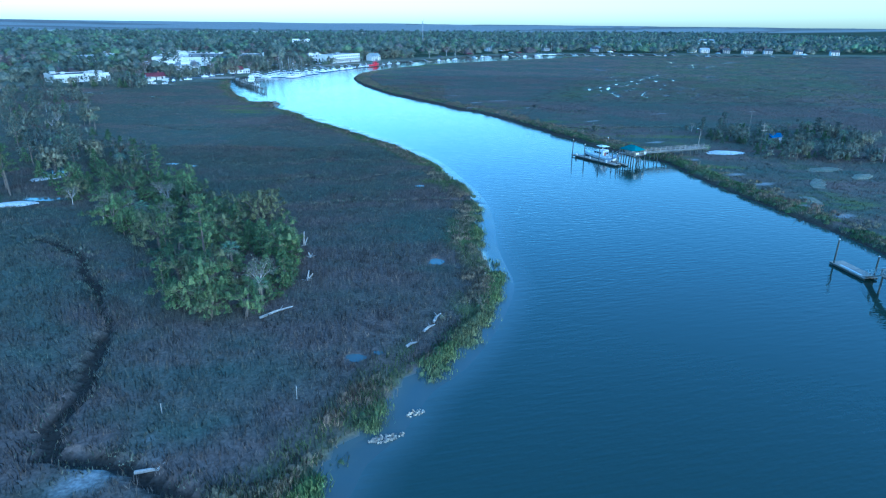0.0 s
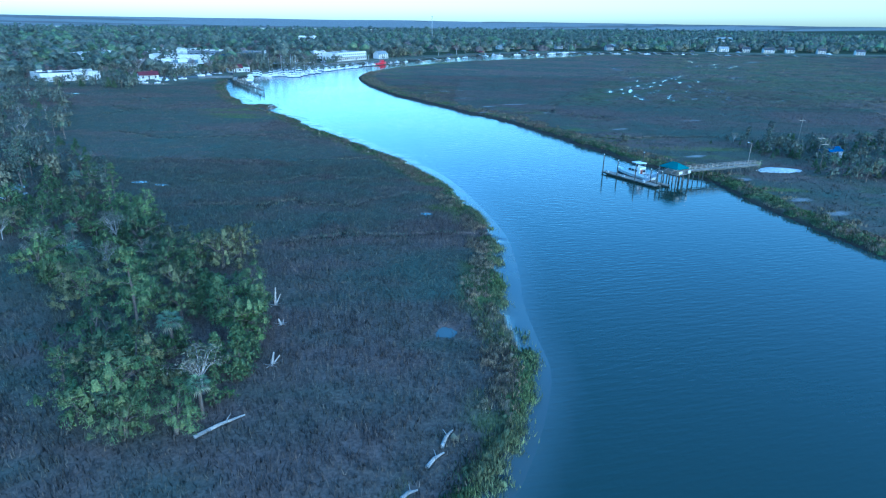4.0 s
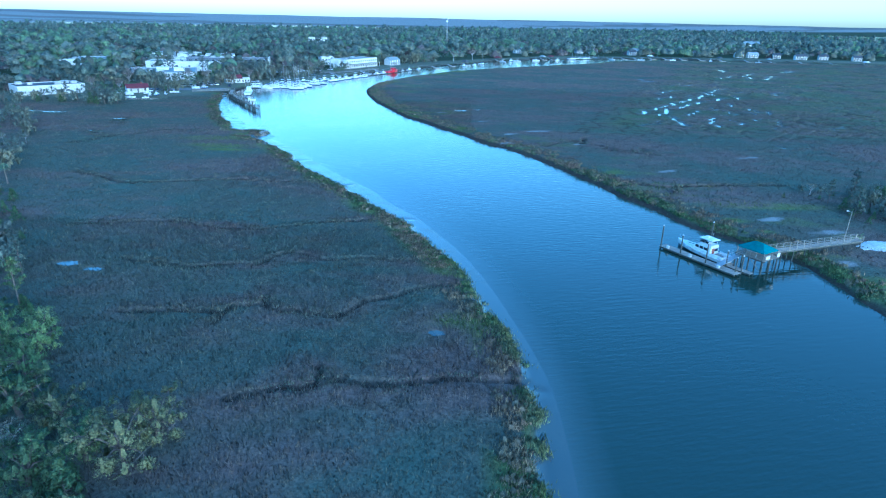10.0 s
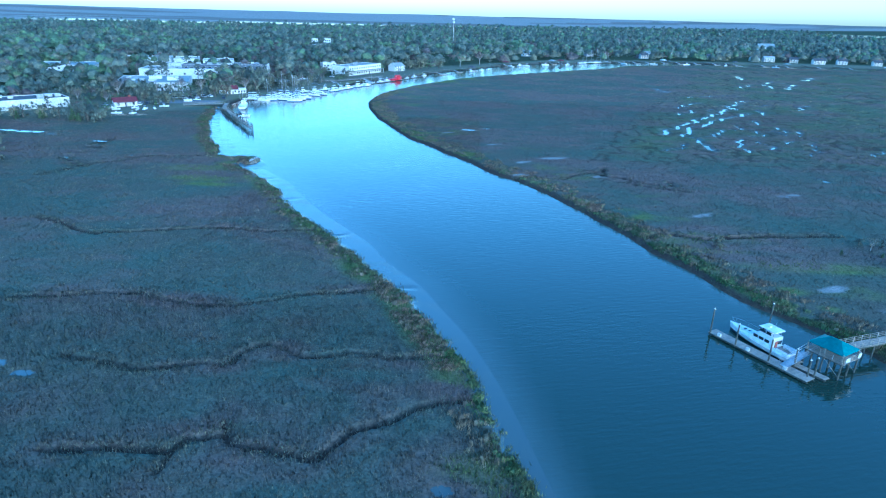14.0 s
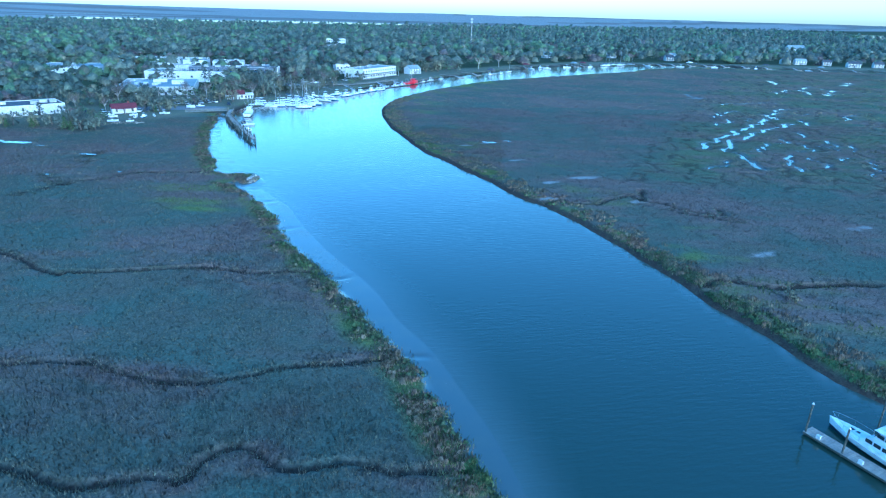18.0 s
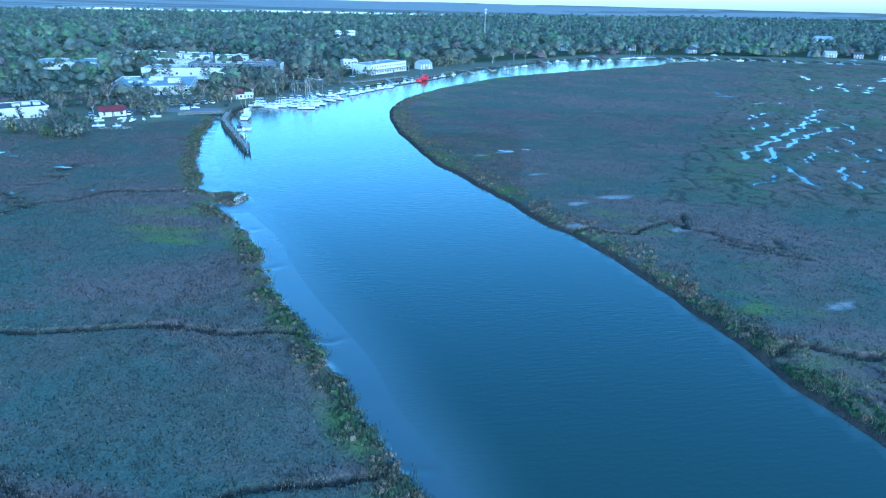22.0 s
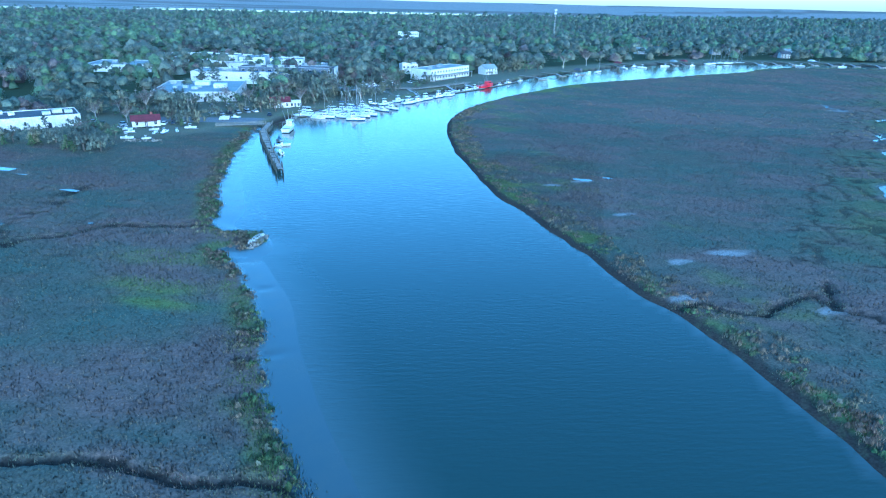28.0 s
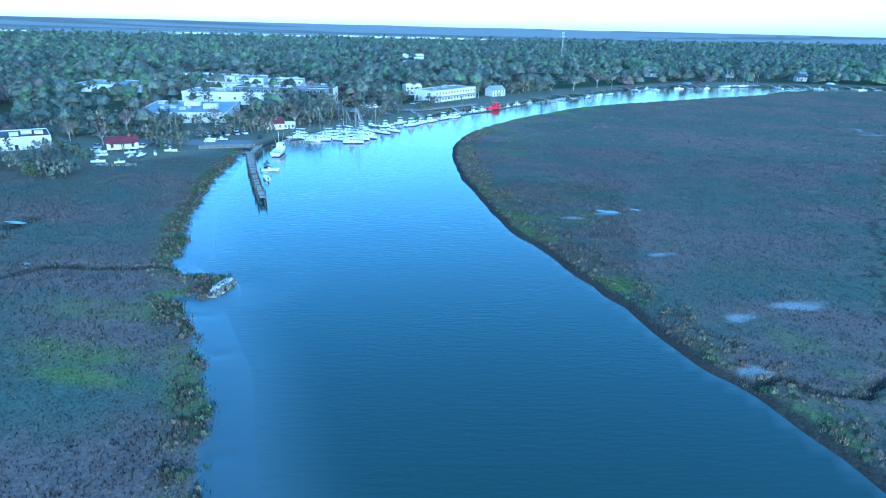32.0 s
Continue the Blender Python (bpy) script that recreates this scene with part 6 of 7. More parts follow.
def flat_building(spec, name, label, h, wall, roof, storeys=1, front=6, side=3, parapet=0.6, units=3, wings=()):
    """A flat-roofed block: four walls, a roof inside a parapet, roof units, windows and a door."""
    x, y, w, d, turn = spec
    b = thing(name, label, "building", at(x, y, 1.6, turn))
    t = 0.3
    for x0, x1, y0, y1 in ((-w / 2, w / 2, -d / 2, -d / 2 + t), (-w / 2, w / 2, d / 2 - t, d / 2), (-w / 2, -w / 2 + t, -d / 2 + t, d / 2 - t), (w / 2 - t, w / 2, -d / 2 + t, d / 2 - t)):
        part("wall", box(bmesh.new(), x0, x1, y0, y1, -0.4, h + parapet), wall, b)
    deck = part("roof", box(bmesh.new(), -w / 2 + t, w / 2 - t, -d / 2 + t, d / 2 - t, h - 0.3, h), roof, b)
    part("coping", loft(bmesh.new(), [[(-w / 2 - 0.08, -d / 2 - 0.08, z), (w / 2 + 0.08, -d / 2 - 0.08, z), (w / 2 + 0.08, -d / 2 + t, z), (-w / 2 - 0.08, -d / 2 + t, z)] for z in (h + parapet, h + parapet + 0.12)]), WHITE, b)
    rg = np.random.RandomState(int(abs(x) + abs(y)))
    for k in range(units):
        ux, uy, us = (rg.rand() - 0.5) * w * 0.8, (rg.rand() - 0.5) * d * 0.6, 0.8 + rg.rand() * 1.2
        part("roof_unit", box(bmesh.new(), ux - us, ux + us, uy - us * 0.7, uy + us * 0.7, h, h + 0.6 + us * 0.5, 0.06), METAL, deck)
    for s in range(storeys):
        wall_windows(b, w, d, h * (s + 0.55) / storeys, front, side)
    door = part("door", box(bmesh.new(), w * 0.12, w * 0.12 + 1.2, -d / 2 - 0.06, -d / 2 + 0.05, 0, 2.1), NAVY, b)
    part("door_handle", box(bmesh.new(), w * 0.12 + 1.0, w * 0.12 + 1.06, -d / 2 - 0.14, -d / 2 - 0.06, 0.95, 1.1), METAL, door)
    return b


def gable_house(x, y, turn, w, d, h, rise, name, label, wall, roof, storeys=1, porch=True, chimney=True):
    """A house with a pitched roof, its ridge along its width."""
    b = thing(name, label, "house", at(x, y, 1.6, turn))
    bm = loft(bmesh.new(), [[(sx * w / 2, -d / 2, -0.4), (sx * w / 2, d / 2, -0.4), (sx * w / 2, d / 2, h), (sx * w / 2, 0, h + rise), (sx * w / 2, -d / 2, h)] for sx in (-1, 1)])
    part("wall", bm, wall, b)
    o = 0.45
    rf = None
    for s in (-1, 1):
        e = rise * o / (d / 2)
        bm = loft(bmesh.new(), [[(sx * (w / 2 + o), s * (d / 2 + o), h - e + 0.02), (sx * (w / 2 + o), s * (d / 2 + o), h - e + 0.2), (sx * (w / 2 + o), 0, h + rise + 0.2), (sx * (w / 2 + o), 0, h + rise + 0.02)] for sx in (-1, 1)])
        rf = part("roof", bm, roof, b)
    if chimney:
        part("chimney", box(bmesh.new(), w * 0.2, w * 0.2 + 0.8, 0.3, 1.1, h, h + rise + 0.9), BRICKRED, rf)
    for s in range(storeys):
        wall_windows(b, w, d, h * (s + 0.55) / storeys, max(3, int(w / 3)), max(2, int(d / 3.5)), 1.0, 1.4)
    part("door", box(bmesh.new(), -0.5, 0.5, -d / 2 - 0.07, -d / 2 + 0.05, 0, 2.1), NAVY, b)
    if porch:
        pr = part("porch_roof", box(bmesh.new(), -w * 0.4, w * 0.4, -d / 2 - 2.4, -d / 2 - 0.02, 2.6, 2.75), roof, b)
        for k in range(5):
            px = -w * 0.38 + w * 0.76 * k / 4
            part("porch_post", box(bmesh.new(), px - 0.08, px + 0.08, -d / 2 - 2.3, -d / 2 - 2.14, -0.3, 2.6), WHITE, pr)
        part("porch_floor", box(bmesh.new(), -w * 0.4, w * 0.4, -d / 2 - 2.4, -d / 2 - 0.02, -0.4, 0.1), WOOD, b)
    return b


flat_building(BUILT["warehouse"], "warehouse", "long white warehouse with a dark flat roof", 4.6, STUCCO, DARKROOF, 1, 0, 2, 0.3, 5)
st = flat_building(BUILT["flat_store"], "store_building", "wide pale flat-roofed store with rooftop units", 4.6, STUCCO, PALEROOF, 1, 8, 5, 0.5, 6)
part("penthouse", box(bmesh.new(), 8, 15, -7, -2, 4.6, 7.0, 0.08), WHITE, st)
part("penthouse", box(bmesh.new(), -4, 4, 5, 10, 4.6, 6.6, 0.08), WHITE, st)
part("skylight_hip", loft(bmesh.new(), [[(-16, 4, 4.6), (-8, 4, 4.6), (-8, 11, 4.6), (-16, 11, 4.6)], [(-12.5, 7.2, 6.6), (-11.5, 7.2, 6.6), (-11.5, 7.8, 6.6), (-12.5, 7.8, 6.6)]]), PALEROOF, st)
flat_building(BUILT["long_hall"], "long_hall", "long white hall with a teal-grey flat roof", 7.0, WHITE, PALEROOF, 1, 6, 3, 0.4, 5)
mo = flat_building(BUILT["motel"], "motel_building", "three-storey dark motel with balconies and a white end wall", 9.6, MOTEL, DARKROOF, 3, 0, 0, 0.5, 4)
part("end_wall", box(bmesh.new(), 31.05, 31.6, -7.2, 6.2, -0.4, 10.6), WHITE, mo)
for s in range(3):
    for k in range(14):
        bx = -30 + k * 4.3
        bal = part("balcony", box(bmesh.new(), bx, bx + 3.9, -7.4, -6.0, 0.2 + 3.1 * s, 0.35 + 3.1 * s), STUCCO, mo)
        part("balustrade", box(bmesh.new(), bx, bx + 3.9, -7.45, -7.38, 0.35 + 3.1 * s, 1.3 + 3.1 * s), GREYWALL if k % 2 else BLUEPAINT, bal)
        window(mo, bx + 1.9, -6.0, 1.5 + 3.1 * s, 2.2, 1.9, 0)
flat_building(BUILT["teal_school"], "school_building", "low white building with a wide teal-grey roof", 4.8, WHITE, PALEROOF, 1, 10, 4, 0.3, 6)
flat_building(BUILT["school_wing"], "school_wing", "long white flat-roofed wing among trees", 6.0, WHITE, PALEROOF, 1, 9, 2)
flat_building(BUILT["teal_hall"], "flat_hall", "white hall with a teal flat roof", 6.2, WHITE, PALEROOF, 1, 6, 3)
flat_building(BUILT["white_hall"], "flat_hall", "white block with a teal-grey roof", 6.2, WHITE, PALEROOF, 2, 5, 4)
flat_building(BUILT["small_hall"], "flat_hall", "small white block with a flat roof", 5.0, WHITE, PALEROOF, 1, 5, 3)
flat_building(BUILT["depot"], "flat_hall", "white depot with a pale roof", 6.4, WHITE, PALEROOF, 1, 4, 5)
flat_building(BUILT["teal_shop"], "flat_hall", "grey shop with a teal-grey roof", 5.4, GREYWALL, PALEROOF, 1, 4, 4)
inn = flat_building(BUILT["inn"], "riverside_inn", "two-storey white riverside inn with a grey-blue roof", 7.4, WHITE, PALEROOF, 2, 14, 4, 0.3, 4)
bal = part("veranda_roof", box(bmesh.new(), -23.5, 23.5, -12.4, -9.1, 3.6, 3.8), PALEROOF, inn)
for k in range(13):
    px = -23 + k * 46 / 12
    part("veranda_post", box(bmesh.new(), px - 0.12, px + 0.12, -12.3, -12.05, -0.4, 3.6), WHITE, bal)
part("veranda_floor", box(bmesh.new(), -23.5, 23.5, -12.4, -9.1, -0.4, 0.1), WOOD, inn)
flat_building(BUILT["office"], "office_building", "small pale two-storey office", 6.2, STUCCO, DARKROOF, 2, 4, 3)
flat_building(BUILT["far_block"], "far_block", "distant white block above the trees", 12.0, WHITE, PALEROOF, 3, 10, 3)
gable_house(-75, 667.5, 50, 12, 8.5, 4.6, 2.6, "timber_house", "white timber house with a pale green roof", WHITE, PALEROOF, 2)
gable_house(-157.1, 474.5, 32, 10, 7, 3.0, 2.0, "cottage", "white cottage with a maroon roof beside the creek", WHITE, REDROOF, 1, False, False)
gable_house(-150.8, 478.7, 32, 5, 4, 2.2, 0.9, "storage_shed", "small white shed beside the cottage", WHITE, WHITE, 1, False, False)
gable_house(-189.4, 412.1, 38, 11, 6.5, 2.8, 1.7, "boatyard_house", "white boatyard house with a maroon roof and porch", WHITE, REDROOF, 1, True, True)
for x, y, turn, w, label, wall, roof in ((371.1, 964.8, 10, 13, "white shore house with a dark roof", WHITE, DARKROOF), (388.4, 962.2, 0, 17, "large white shore house with a grey roof", WHITE, GREYWALL), (419.2, 957.6, -10, 12, "pale shore house with a dark roof", STUCCO, DARKROOF), (442.5, 939.5, -5, 18, "wide white shore house with verandas", WHITE, DARKROOF),
                                         (64.5, 939.2, 30, 14, "white house on the riverside lawn", WHITE, PALEROOF), (86.5, 971.8, 30, 10, "pale house among trees", STUCCO, DARKROOF), (152.7, 976.7, 20, 12, "grey house among trees", GREYWALL, DARKROOF), (222.4, 957.5, 10, 13, "white house with a dark roof", WHITE, DARKROOF), (239.8, 1008.5, 10, 11, "white house among trees", WHITE, PALEROOF),
                                         (270.1, 1013.1, 5, 11, "red brick house among trees", BRICKRED, DARKROOF), (290.6, 1022, 5, 12, "grey house among trees", GREYWALL, DARKROOF), (318.5, 983.6, 5, 12, "white house on the far shore", WHITE, DARKROOF), (476.2, 947.1, -10, 14, "white house on the far shore", WHITE, DARKROOF), (515.2, 937, -10, 13, "pale house on the far shore", STUCCO, DARKROOF), (557.7, 918.5, -10, 14, "white house on the far shore", WHITE, DARKROOF)):
    gable_house(x, y, turn, w * 0.8, 8, 4.6, 2.6, "shore_house", label, wall, roof, 2)
gable_house(482, 1190, 0, 26, 14, 11, 5, "mansion", "large white mansion above the trees", WHITE, PALEROOF, 3, False)

# the radio mast above the woods
mast = thing("radio_mast", "slender lattice radio mast above the woods", "mast", at(-39, 1122, 1.5, 15))
for k in range(3):
    a = k * 2.094
    part("mast_leg", tube(bmesh.new(), [(math.cos(a) * 1.1, math.sin(a) * 1.1, 0), (math.cos(a) * 0.5, math.sin(a) * 0.5, 44)], 0.14, 5), METAL, mast)
for k in range(14):
    z, r = 2 + k * 3.1, 1.1 - 0.6 * k / 14
    ring = [(math.cos(a) * r, math.sin(a) * r, z + (1.5 if i % 2 else 0)) for i, a in enumerate(np.arange(0, 6.4, 1.047))]
    part("lattice_brace", tube(bmesh.new(), ring, 0.07, 4), METAL, mast)
for z in (38, 42.5):
    bm = bmesh.new()
    for k in range(6):
        a = k * 1.047
        box(bm, math.cos(a) * 1.6 - 0.2, math.cos(a) * 1.6 + 0.2, math.sin(a) * 1.6 - 0.2, math.sin(a) * 1.6 + 0.2, z - 1.2, z + 1.2)
    part("antenna_panels", bm, WHITE, mast)


# ---------------------------------------------------------------- the timber pier and its boats
PIER = [(-142.2, 432.8), (-136.4, 414.2), (-123.3, 392.3), (-112.4, 374.6), (-102.6, 359.6)]
for i, (a, b) in enumerate(zip(PIER[:-1], PIER[1:])):
    dx, dy = b[0] - a[0], b[1] - a[1]
    L = math.hypot(dx, dy)
    pr = thing("timber_pier", "weathered timber pier section on tall piles" if i < 2 else "ruined timber pier section with broken boards", "pier", at(a[0], a[1], 0, math.degrees(math.atan2(-dx, dy))))
    planked(pr, "deck", L, 2.2 if i < 2 else 1.6, 1.9, gone=0.06 if i < 2 else 0.3, step=0.7)
    n = int(L / 2.4)
    for k in range(n):
        for s in (-1, 1):
            j = rngw.rand(3)
            pile(pr, s * (1.35 if i < 2 else 1.1), 1 + k * 2.4 + j[0] * 0.5, -1.6, 2.0 + 1.5 * j[1] + 0.5 * (i > 1), 0.16, cap=False, lean=((j[2] - 0.5) * 0.4, 0.1))
    if i < 2:
        railing(pr, (-1.25, 0), (-1.25, L), 1.9, 0.9, 2.4)
    bm = tube(bmesh.new(), [(-1.2, 1, 0.4), (1.1, L * 0.4, 1.7), (-1.1, L * 0.8, 0.5)], 0.09, 4)
    part("cross_brace", bm, PILE, pr)
approach = thing("approach_pier", "dark red timber approach from the boatyard to the pier", "pier", at(-161, 419.6, 0, -62))
planked(approach, "deck", 21, 2.4, 2.0, step=0.7)
railing(approach, (-1.15, 0), (-1.15, 21), 2.0, 0.9, 2.6), railing(approach, (1.15, 0), (1.15, 21), 2.0, 0.9, 2.6)
for k in range(7):
    for s in (-1, 1):
        pile(approach, s * 1.0, 0.8 + k * 3.2, -0.8, 1.9, 0.14, cap=False)
tr = make_trawler(14.5, "white fishing boat moored at the timber pier", HULL, HULL)
tr.matrix_basis = at(-131.2, 428.7, 0, 12)
redb = make_trawler(17, "red fishing boat moored at the marina", REDPAINT, REDPAINT)
redb.matrix_basis = at(-67.1, 600.4, 0, -26)
jet = thing("jet_ski_float", "small float with two covered jet skis", "float", at(-125.4, 406.6, 0, 30))
planked(jet, "float", 6, 2.6, 0.4, step=0.6).location = (0, -3, 0)
for y in (-1.8, 0.9):
    part("jet_ski", hull(bmesh.new(), 3.0, 1.2, 0.9, 0.0, 0.3, 1.0), NAVY, jet).location = (0, y, 0.3)
skiff = make_skiff(6.0, "small white open skiff beside the pier", None)
skiff.matrix_basis = at(-116.6, 388.5, 0, 40)
copy_thing(skiff, at(-120.7, 399.3, 0, -60))

# ---------------------------------------------------------------- marina
SLIPS = [("c", -137.1, 466.1, -100, 0.85), ("c", -126.7, 461.4, -95, 0.9), ("s", -130.9, 468.8, -100, 0.9), ("c", -118.4, 463.9, -95, 0.85), ("s", -122.6, 471.3, -95, 1.0), ("c", -111.2, 459.5, -80, 0.95), ("c", -109.2, 474.5, -110, 1.05), ("s", -116.4, 478, -100, 1.1), ("c", -106.1, 488.5, -115, 0.85), ("s", -125.8, 489.8, -100, 0.85), ("c", -134, 461.8, -95, 0.8), ("k", -129.8, 458.5, -95, 1.2), ("c", -122.6, 467.2, -95, 0.9), ("c", -127.8, 474.7, -100, 0.85), ("c", -115.3, 469.8, -100, 0.9), ("s", -119.5, 484.3, -100, 1.15), ("c", -112.3, 482.8, -110, 0.9), ("c", -125.8, 482.7, -100, 0.9), ("s", -111.3, 490.9, -110, 1.0), ("k", -140.2, 462.2, -90, 1.2), ("k", -97, 525.4, -30, 1.2), ("c", -82.8, 553.7, -30, 0.85),
         ("c", -119.6, 496.5, -110, 0.8), ("k", -133, 481.1, -100, 1.0), ("s", -130, 496.1, -100, 1.2), ("c", -106.3, 520.9, -30, 0.9), ("c", -99, 516.4, -35, 1.05), ("k", -102.2, 529.8, -30, 1.0), ("c", -92.9, 533.2, -35, 1.0), ("c", -87.9, 545.9, -30, 1.0), ("k", -86.9, 561.1, -30, 1.0), ("s", -82.8, 570.9, -30, 0.9), ("c", -76.7, 580.5, -30, 0.8),
         ("c", -72.7, 589.3, -25, 0.8), ("k", -59.5, 614.4, -25, 1.0), ("c", -54.5, 627.1, -30, 0.75), ("k", -47.4, 643.6, -30, 1.0), ("s", 11.6, 729, -30, 1.0), ("c", -6.3, 698.9, -30, 0.7), ("c", 46.3, 790.9, -35, 0.75), ("k", 3.7, 715.9, -30, 1.0),
         ("c", -141.3, 470.4, -100, 0.8), ("c", -127.8, 476.7, -105, 0.8), ("c", -121.6, 483.4, -105, 0.9), ("c", -113.3, 483.9, -110, 0.85), ("c", -103.1, 495.4, -115, 0.9), ("s", -112.2, 468.6, -100, 1.2), ("c", -117.6, 505.5, -60, 0.8), ("c", -110.4, 508, -45, 0.9), ("c", -96, 525.3, -35, 0.8), ("s", -120.6, 488.4, -100, 1.0), ("c", -115.3, 467.8, -95, 0.8)]
FLEET = {"c": make_cruiser(11.0, "white cabin cruiser moored in the marina", BLUEPAINT, True, True), "s": make_sailboat(10.5, "white sailboat with a bare mast in the marina"), "k": skiff}
first = {"c": True, "s": True, "k": False}
for kind, x, y, rz, s in SLIPS:
    m = at(x, y, 0, rz, s)
    if first[kind]:
        FLEET[kind].matrix_basis = m
        first[kind] = False
        tagged(FLEET[kind], group="boats of the marina")
    else:
        tagged(copy_thing(FLEET[kind], m), group="boats of the marina")
for x, y, rz, s in ((124.1, 852.3, -60, 1.3), (128.8, 857.4, -60, 1.2), (135.4, 862.1, -60, 1.3), (142.8, 865.6, -60, 1.4), (148.4, 870.4, -60, 1.1), (154, 873.3, -60, 1.2), (158.6, 876.3, -60, 1.0), (247.1, 921.4, -60, 1.0)):
    tagged(copy_thing(FLEET["s"], at(x, y, 0, rz, s)), group="sailboats at the far marina")
for x, y, L, rz in ((-140.2, 458.1, 34, -40), (-138.2, 473.3, 40, -55), (-134.1, 487.3, 36, -60), (-111.4, 514.2, 46, -28), (-88.9, 553.1, 46, -28), (-64.6, 599.7, 40, -22), (116.6, 849.7, 60, -62)):
    fd = thing("marina_float", "grey floating dock of the marina", "dock", at(x, y, 0, rz))
    planked(fd, "float", L, 1.8, 0.5, step=1.4)
    for k in range(int(L / 8) + 1):
        pile(fd, 0.9, 0.6 + k * 8, -1.5, 3.4 + rngw.rand(), 0.15)
for a, b in (((-167.9, 513.1), (-147, 534)), ((-147, 534), (-133.5, 553.4)), ((-133.5, 553.4), (-106.5, 558.5)), ((-106.5, 558.5), (-78.9, 600.9))):
    dx, dy = b[0] - a[0], b[1] - a[1]
    L = math.hypot(dx, dy)
    bw = thing("boardwalk", "raised timber boardwalk along the marina shore", "boardwalk", at(a[0], a[1], 0, math.degrees(math.atan2(-dx, dy))))
    planked(bw, "deck", L, 2.4, 2.5, step=1.2)
    railing(bw, (1.1, 0), (1.1, L), 2.5, 1.0, 3.0)
    for k in range(int(L / 4) + 1):
        for s in (-1, 1):
            pile(bw, s * 1.0, 0.3 + k * 4, -1.0, 2.4, 0.14, cap=False)
for a, b in (((-128.3, 552), (-111.5, 532.5)), ((-111.7, 558.9), (-99.2, 541.7)), ((-91.1, 581.7), (-80.8, 566.7)), ((-83, 597.2), (-70.6, 588.1))):
    gangway("gangway", "pale gangway down to the marina floats", a, b, 2.5, 0.6, 1.4)
rack = thing("boat_shed", "open timber boat shed with a flat roof by the water", "shed", at(-143.8, 525.6, 0.2, 28))
part("roof", box(bmesh.new(), -12, 12, -7, 7, 4.6, 4.9), PALEROOF, rack)
for x in (-11.5, -4, 4, 11.5):
    for y in (-6.5, 0, 6.5):
        pile(rack, x, y, -0.8, 4.6, 0.16, cap=False)

# private docks along the far shore
def shore_dock(x, y, rz, L, roofed, label):
    d = thing("shore_dock", label, "dock", at(x, y, 0, rz))
    planked(d, "deck", L, 1.8, 2.2, step=1.6)
    for k in range(int(L / 5) + 1):
        for s in (-1, 1):
            pile(d, s * 0.8, 0.4 + k * 5, -1.5, 2.1, 0.15, cap=False)
    part("ramp", tube(bmesh.new(), [(0, 0, 2.1), (5.0, -1.5, 0.5)], 0.35, 4), METAL, d)
    part("float", box(bmesh.new(), 2, 10, -3.2, -0.8, 0.0, 0.5), WOOD, d)
    if roofed:
        for px in (-2.6, 2.6):
            for py in (-5.5, -0.6):
                pile(d, px, py, -1.5, 4.4, 0.16, cap=False)
        part("roof", loft(bmesh.new(), [[(-3.2, -6.2, 4.4), (3.2, -6.2, 4.4), (3.2, 0, 4.4), (-3.2, 0, 4.4)], [(-0.1, -5.0, 5.9), (0.1, -5.0, 5.9), (0.1, -1.2, 5.9), (-0.1, -1.2, 5.9)]]), roofed, d)


for x, y, rz, L, roofed, label in ((-36.3, 654.7, 60, 16, None, "long timber dock with a ramp and float"), (-22.3, 683.5, 58, 16, None, "timber dock with a ramp and float"), (-8.3, 700.1, 58, 14, DARKROOF, "timber dock with a dark-roofed boat lift"), (27.6, 779.3, 55, 16, REDROOF, "timber dock with a red-roofed boat lift"), (45.3, 793, 52, 16, None, "timber dock with a ramp and float"),
                                   (82.2, 821.5, 45, 18, PALEROOF, "timber dock with a pale-roofed boat lift"), (92.8, 827.8, 42, 18, REDROOF, "timber dock with a red-roofed boat lift"), (170.2, 869.7, 30, 18, None, "timber dock with a ramp and float"), (189.2, 877.3, 30, 20, None, "timber dock with a ramp and float"), (206.2, 884, 28, 20, None, "timber dock with a ramp and float"),
                                   (227.2, 890.3, 25, 20, WHITE, "timber dock with a white-roofed boat lift"), (246.2, 892.9, 22, 20, None, "timber dock with a ramp and float"), (267.3, 893.3, 20, 22, None, "timber dock with a ramp and float"), (290.4, 892.5, 18, 22, None, "timber dock with a ramp and float"), (314.5, 888.6, 14, 24, DARKROOF, "timber dock with a dark-roofed boat lift"),
                                   (345.8, 883.7, 12, 24, None, "long timber dock in front of a house"), (372.3, 878.5, 12, 24, PALEROOF, "timber dock with a pale-roofed boat lift"), (409.1, 876.3, 12, 26, None, "long timber dock in front of a house"), (444.3, 872.2, 12, 26, None, "long timber dock in front of a house"), (481.1, 862.8, 12, 26, WHITE, "timber dock with a white-roofed boat lift")):
    shore_dock(x, y, rz, L, roofed, label)


for k, (x, y) in enumerate(((35.4, 773.3), (53, 787.9), (76.4, 812.5), (103.1, 826.1), (175.5, 862.6), (214.6, 873.9), (256, 882), (302.1, 879.3), (358.3, 871.2))):
    tagged(copy_thing(skiff, at(x, y, 0, 40 + 35 * (k % 4), 1.4)), group="boats at the shore docks")

